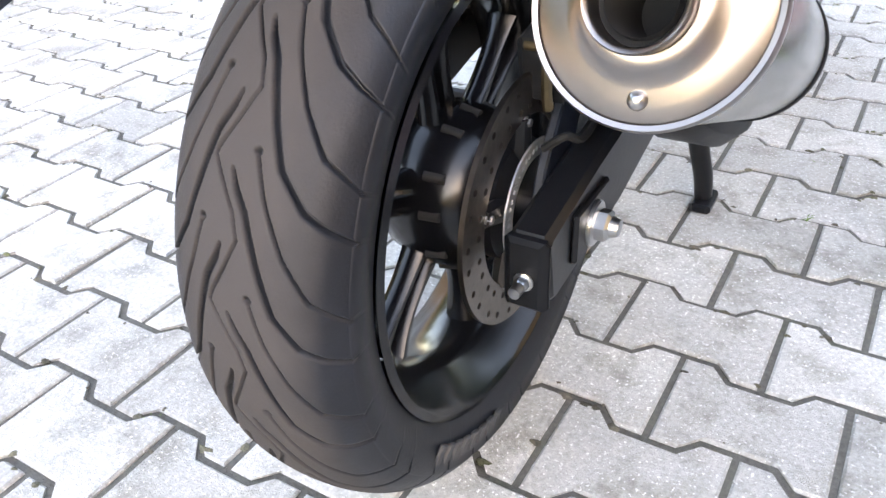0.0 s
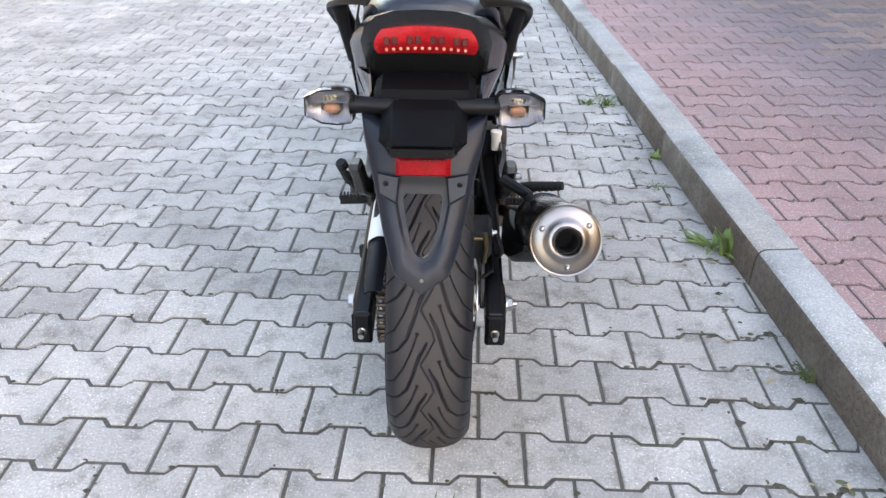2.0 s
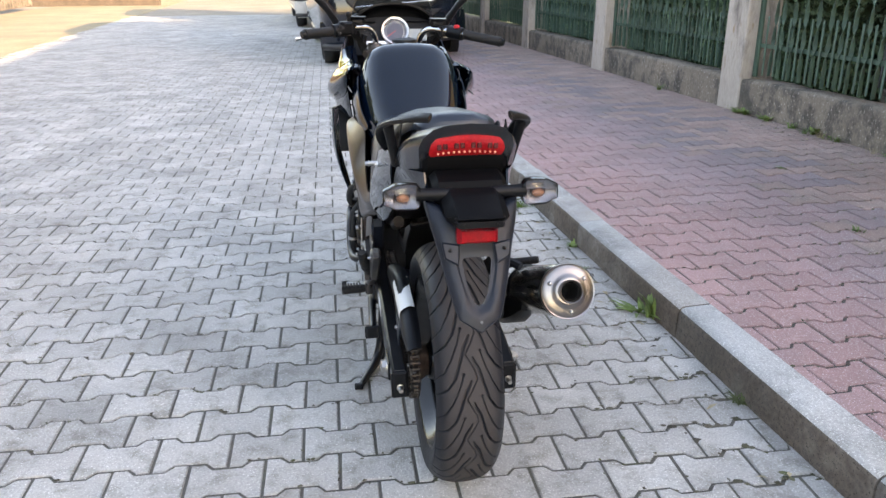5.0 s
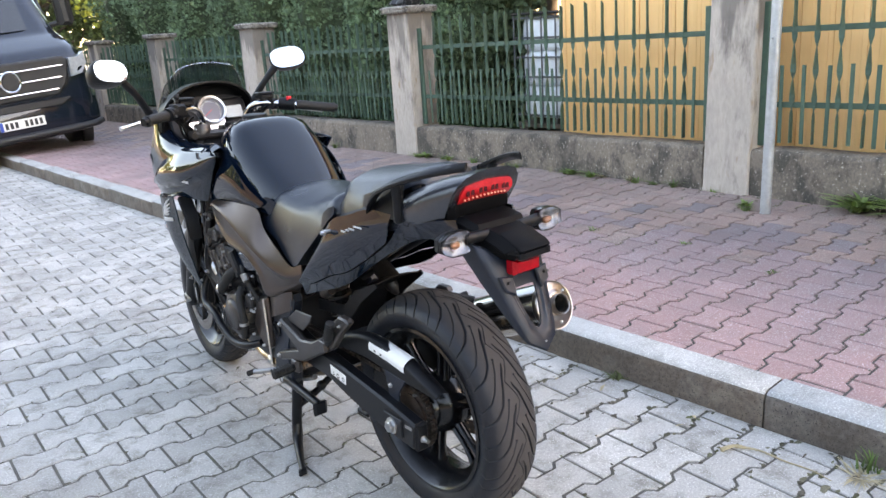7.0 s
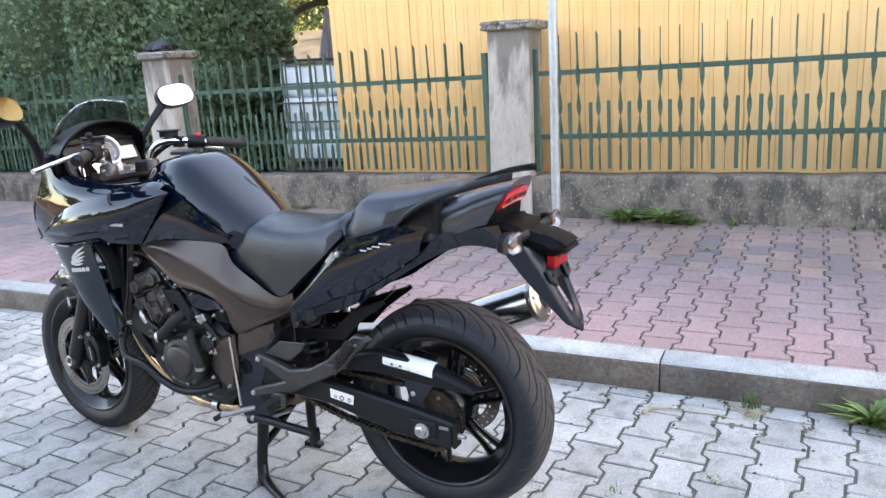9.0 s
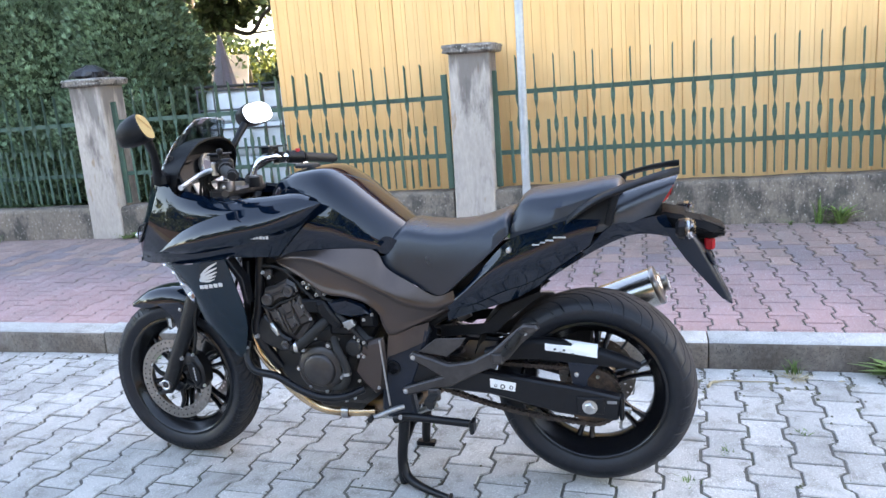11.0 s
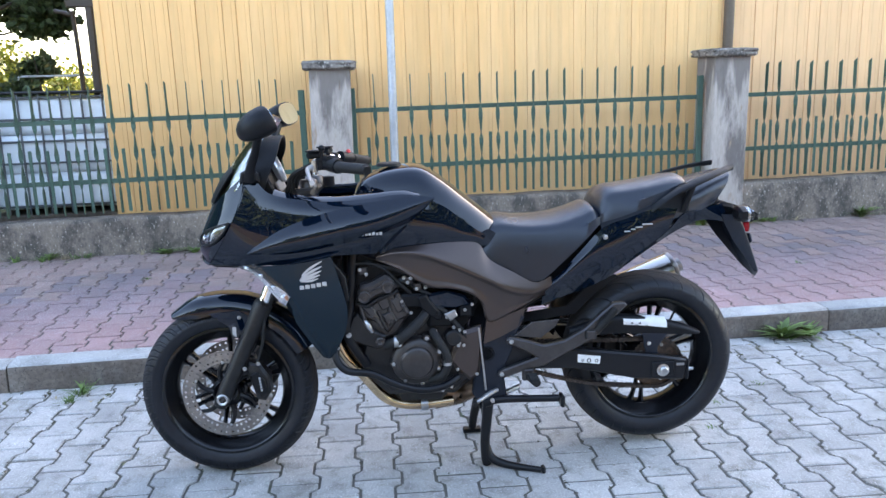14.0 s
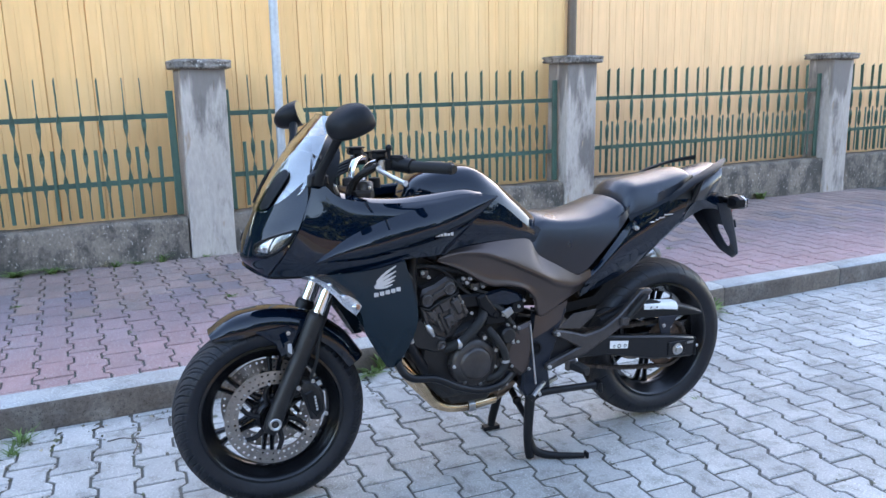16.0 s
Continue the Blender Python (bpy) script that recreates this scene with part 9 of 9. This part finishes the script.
# ---------------------------------------------------------------- weeds, moss and litter
def weed(name, label, x, y, z, blades, h, lean, width, mat, seed, leafy=False, group="weeds"):
    """A tuft of curved blades or broad leaves growing from one spot."""
    rng = random.Random(seed)
    v, f = [], []
    for _ in range(blades):
        a = rng.uniform(0, 2 * math.pi)
        d = Vector((math.cos(a), math.sin(a), 0))
        s = Vector((-d.y, d.x, 0))
        L = h * rng.uniform(0.45, 1.15)
        out = lean * rng.uniform(0.3, 1.2)
        w = width * rng.uniform(0.6, 1.3)
        root = Vector((rng.gauss(0, 0.012), rng.gauss(0, 0.012), 0))
        n = len(v)
        steps = 5
        for k in range(steps + 1):
            t = k / steps
            p = root + d * out * t ** 1.6 + Vector((0, 0, L * (t - 0.35 * t * t * (1 + out))))
            ww = w * ((math.sin(math.pi * min(1, t * 0.9 + 0.08))) if leafy else (1 - t) ** 0.6)
            c = Vector((0, 0, -ww * 0.5))
            v += [p - s * ww, p + c * 0.5, p + s * ww]
        for k in range(steps):
            q = n + k * 3
            f += [(q, q + 1, q + 4, q + 3), (q + 1, q + 2, q + 5, q + 4)]
    me = bpy.data.meshes.new(name)
    me.from_pydata([tuple(p) for p in v], [], f)
    me.polygons.foreach_set("use_smooth", [True] * len(f))
    me.materials.append(mat)
    ob = tagged(new(name, me), label, "weed", group)
    ob.matrix_world = pose(x, y, z)
    return ob


M_LEAFW = material("weed_leaves", (0.150, 0.225, 0.060), 0.6, vary=0.25, grain=30, bump=0, per_island=0.35)
PZ = KZ + 0.002
# beside the kerb
weed("leafy_weed", "tall leafy green weed growing at the kerb foot", 1.005, 0.735, -0.01, 16, 0.17, 0.07, 0.011, M_LEAFW, 1, True)
weed("leafy_weed", "low spreading weed growing at the kerb foot", 0.985, 0.80, -0.01, 26, 0.06, 0.11, 0.009, M_LEAFW, 2, True)
weed("leafy_weed", "leafy weed growing at the kerb foot", 0.975, -1.16, -0.01, 40, 0.15, 0.16, 0.015, M_LEAFW, 3, True)
weed("leafy_weed", "leafy weed growing at the kerb foot", 0.975, -1.30, -0.01, 30, 0.12, 0.13, 0.014, M_LEAFW, 4, True)
weed("grass_tuft", "small green grass tuft in the kerb joint", 0.985, -0.77, -0.01, 26, 0.10, 0.05, 0.0035, M_GRASS, 5)
weed("grass_tuft", "green grass tuft at the kerb foot", 0.93, 2.22, -0.01, 46, 0.085, 0.09, 0.0035, M_GRASS, 6)
weed("grass_tuft", "yellowish grass tuft between paving blocks", 0.84, 2.25, -0.008, 34, 0.06, 0.07, 0.003, M_GRASS, 7)
weed("dry_weed", "dark dried weed clump at the kerb foot", 1.005, 0.105, -0.005, 40, 0.045, 0.05, 0.004, M_GARDEN, 8)
weed("dry_weed", "dried weeds and litter at the kerb foot", 0.93, -0.77, -0.005, 40, 0.03, 0.10, 0.004, M_DRY, 9)
weed("grass_tuft", "sparse grass between paving blocks", 0.92, 1.27, -0.008, 30, 0.03, 0.06, 0.003, M_GRASS, 10)
weed("leafy_weed", "small green weed at the kerb foot", 0.99, 1.55, -0.008, 14, 0.05, 0.05, 0.006, M_LEAFW, 31, True)
weed("grass_tuft", "small tuft between paving blocks", 0.055, -0.31, -0.008, 24, 0.025, 0.035, 0.0025, M_GRASS, 11)
weed("grass_tuft", "small tuft between paving blocks", 0.27, -0.44, -0.008, 22, 0.025, 0.03, 0.0025, M_GRASS, 12)
weed("grass_tuft", "small tuft between paving blocks", 0.44, -0.71, -0.008, 18, 0.022, 0.03, 0.0025, M_GRASS, 13)
weed("grass_tuft", "small tuft between paving blocks", 0.372, 0.60, -0.008, 18, 0.022, 0.022, 0.0022, M_GRASS, 14)
weed("grass_tuft", "small tuft between paving blocks", 0.38, 0.83, -0.008, 14, 0.018, 0.02, 0.0022, M_GRASS, 15)
weed("leafy_weed", "broad leafy weeds growing along the plinth wall", 3.45, 0.20, KZ - 0.004, 60, 0.16, 0.22, 0.017, M_LEAFW, 51, True)
weed("leafy_weed", "broad leafy weeds growing along the plinth wall", 3.41, -0.06, KZ - 0.004, 70, 0.18, 0.26, 0.017, M_LEAFW, 52, True)
weed("grass_tuft", "green grass growing along the plinth wall", 3.40, -0.22, KZ - 0.004, 60, 0.11, 0.14, 0.004, M_GRASS, 53)
weed("grass_tuft", "dry grass growing along the plinth wall", 3.50, 2.15, KZ - 0.004, 60, 0.06, 0.12, 0.004, M_GRASS, 54)
weed("grass_tuft", "dry grass growing along the plinth wall", 3.47, 2.02, KZ - 0.004, 40, 0.05, 0.10, 0.004, M_DRY, 55)
weed("leafy_weed", "small leafy weed growing along the plinth wall", 3.50, -0.54, KZ - 0.004, 24, 0.07, 0.06, 0.010, M_LEAFW, 56, True)
weed("leafy_weed", "small leafy weed beside the sign pole", 3.20, 0.78, KZ - 0.004, 22, 0.05, 0.07, 0.009, M_LEAFW, 57, True)
weed("grass_tuft", "tiny moss tuft between paving blocks", -0.313, -0.164, -0.008, 14, 0.010, 0.02, 0.002, M_GRASS, 16)
# on the pavement along the plinth
for k, (x, y, n, h, sp, leafy) in enumerate(((3.43, -1.50, 46, 0.20, 0.14, True), (3.44, -1.36, 34, 0.30, 0.08, False), (3.42, 2.12, 60, 0.07, 0.16, False), (3.43, 2.35, 40, 0.06, 0.12, False), (3.43, 1.42, 40, 0.09, 0.10, False),
                                             (3.42, 1.72, 30, 0.06, 0.10, False), (3.44, -1.93, 50, 0.16, 0.12, True), (3.43, -3.4, 50, 0.15, 0.16, True), (3.43, -4.4, 40, 0.12, 0.14, True), (3.38, 0.22, 40, 0.12, 0.17, True),
                                             (3.10, 0.72, 30, 0.05, 0.08, False), (3.40, 5.5, 40, 0.10, 0.12, False), (3.40, 3.2, 30, 0.07, 0.10, False), (3.42, -0.5, 24, 0.08, 0.09, False), (2.24, 1.18, 20, 0.022, 0.04, False), (2.12, 0.08, 18, 0.02, 0.04, False),
                                             (2.3, 0.62, 16, 0.02, 0.04, False), (2.75, -0.4, 18, 0.02, 0.04, False), (2.0, -1.9, 16, 0.02, 0.04, False), (2.6, 2.3, 18, 0.02, 0.04, False))):
    weed("leafy_weed" if leafy else "grass_tuft", "leafy weeds growing along the plinth wall" if leafy else ("grass growing along the plinth wall" if x > 3 else "small tuft between red paving blocks"),
         x, y, PZ + fall(y) - 0.004, n, h, sp, 0.011 if leafy else 0.0035, M_LEAFW if leafy else M_GRASS, 50 + k, leafy)


rng = random.Random(301)
for k in range(22):
    y = rng.uniform(1.0, 4.3) if k < 15 else rng.uniform(-3.2, -0.7)
    leafy = k % 3 == 0
    weed("leafy_weed" if leafy else "grass_tuft", "low leafy weed growing at the plinth foot" if leafy else "sparse grass growing at the plinth foot", 3.455 - abs(rng.gauss(0, 0.03)), y, PZ + fall(y) - 0.004,
         rng.randint(16, 40), rng.uniform(0.03, 0.085), rng.uniform(0.06, 0.14), 0.008 if leafy else 0.003, M_LEAFW if leafy else (M_DRY if k % 4 == 1 else M_GRASS), 310 + k, leafy)


def twig(pts, r, mat, label):
    return solid("twig", Mb().tube(pts, [r * (1 - 0.7 * i / (len(pts) - 1)) for i in range(len(pts))], 6, smooth=4), mat, label, "twig", group="twigs")


twig([(0.845, -0.44, 0.006), (0.872, -0.50, 0.007), (0.868, -0.58, 0.006), (0.874, -0.66, 0.005), (0.86, -0.72, 0.004)], 0.004, M_DRY, "pale dry twig lying on the paving blocks")
twig([(0.80, -0.42, 0.008), (0.845, -0.44, 0.010), (0.862, -0.47, 0.008)], 0.007, M_DRY, "pale dry stalk lying on the paving blocks")
twig([(0.63, 1.85, 0.005), (0.70, 1.83, 0.006), (0.77, 1.835, 0.005), (0.82, 1.81, 0.004)], 0.003, M_BARK, "thin dark twig lying on the paving blocks")
twig([(0.78, 1.93, 0.005), (0.77, 1.88, 0.012), (0.755, 1.85, 0.010), (0.74, 1.80, 0.005)], 0.003, M_BARK, "curved dark twig lying on the paving blocks")
rng = random.Random(77)
for k in range(46):
    a = rng.random()
    x, y = (0.95 - abs(rng.gauss(0, 0.06)), rng.uniform(-1.6, 2.6)) if a < 0.6 else (3.40 - abs(rng.gauss(0, 0.08)), rng.uniform(-4, 5))
    mb = Mb()
    L, w = rng.uniform(0.008, 0.022), rng.uniform(0.003, 0.008)
    mb.add([(-L, 0, 0), (0, -w, 0.003), (L, 0, 0.001), (0, w, 0.004), (-L, 0, -0.001), (0, -w, 0.002), (L, 0, 0.0), (0, w, 0.003)], [(0, 1, 2, 3), (7, 6, 5, 4)])
    solid("dead_leaf", mb, M_DRY if k % 3 else M_BARK, "small dead leaf lying on the ground", "leaf", group="dead leaves", m=pose(x, y, (0.003 if x < 1 else PZ + 0.004) + fall(y), rng.uniform(-15, 15), rng.uniform(-15, 15), rng.uniform(0, 360)), angle=0)

# ---------------------------------------------------------------- paving blocks
road = solid("road", Mb().prism([(-7, -0.20), (-7, -0.0042), (2.5, -0.0042), (24.1, -0.0042 + fall(24.1)), (24.1, -0.6)], -4.6, KX0 - 0.001, 0.001), M_JOINT, "street paved with grey bone-shaped concrete blocks", "road", "structure")
lay_pavers(road, M_PAVER, -4.6, KX0 + 0.085, -4.2, 24, lambda x, y: fall(y), (-0.85, 1.12, -0.70, 0.50), "paver_field", (-0.663, -0.099), -3.5, high_x=KX0 - 0.005, dirt=(-2.2, 1.1, -1.7, 3.2, KX0))
# brown-red blocks grow more frequent towards the fence
lay_pavers(pavement, M_RED, KX1 - 0.085, PAVE_BACK + 0.05, -6, 20, lambda x, y: KZ - 0.008 + fall(y) + 0.003 * max(0, x - KX1 - 0.2), (1.0, 2.5, -1.2, 1.3), "paver_field", (1.30, 0.02), 0.0, pick=lambda x, y, rng: rng.random() < (x - 2.0) / 1.15, second=M_REDBROWN, low_x=KX1 + 0.004, dirt=(1.1, 3.6, -3.0, 4.0, PAVE_BACK))
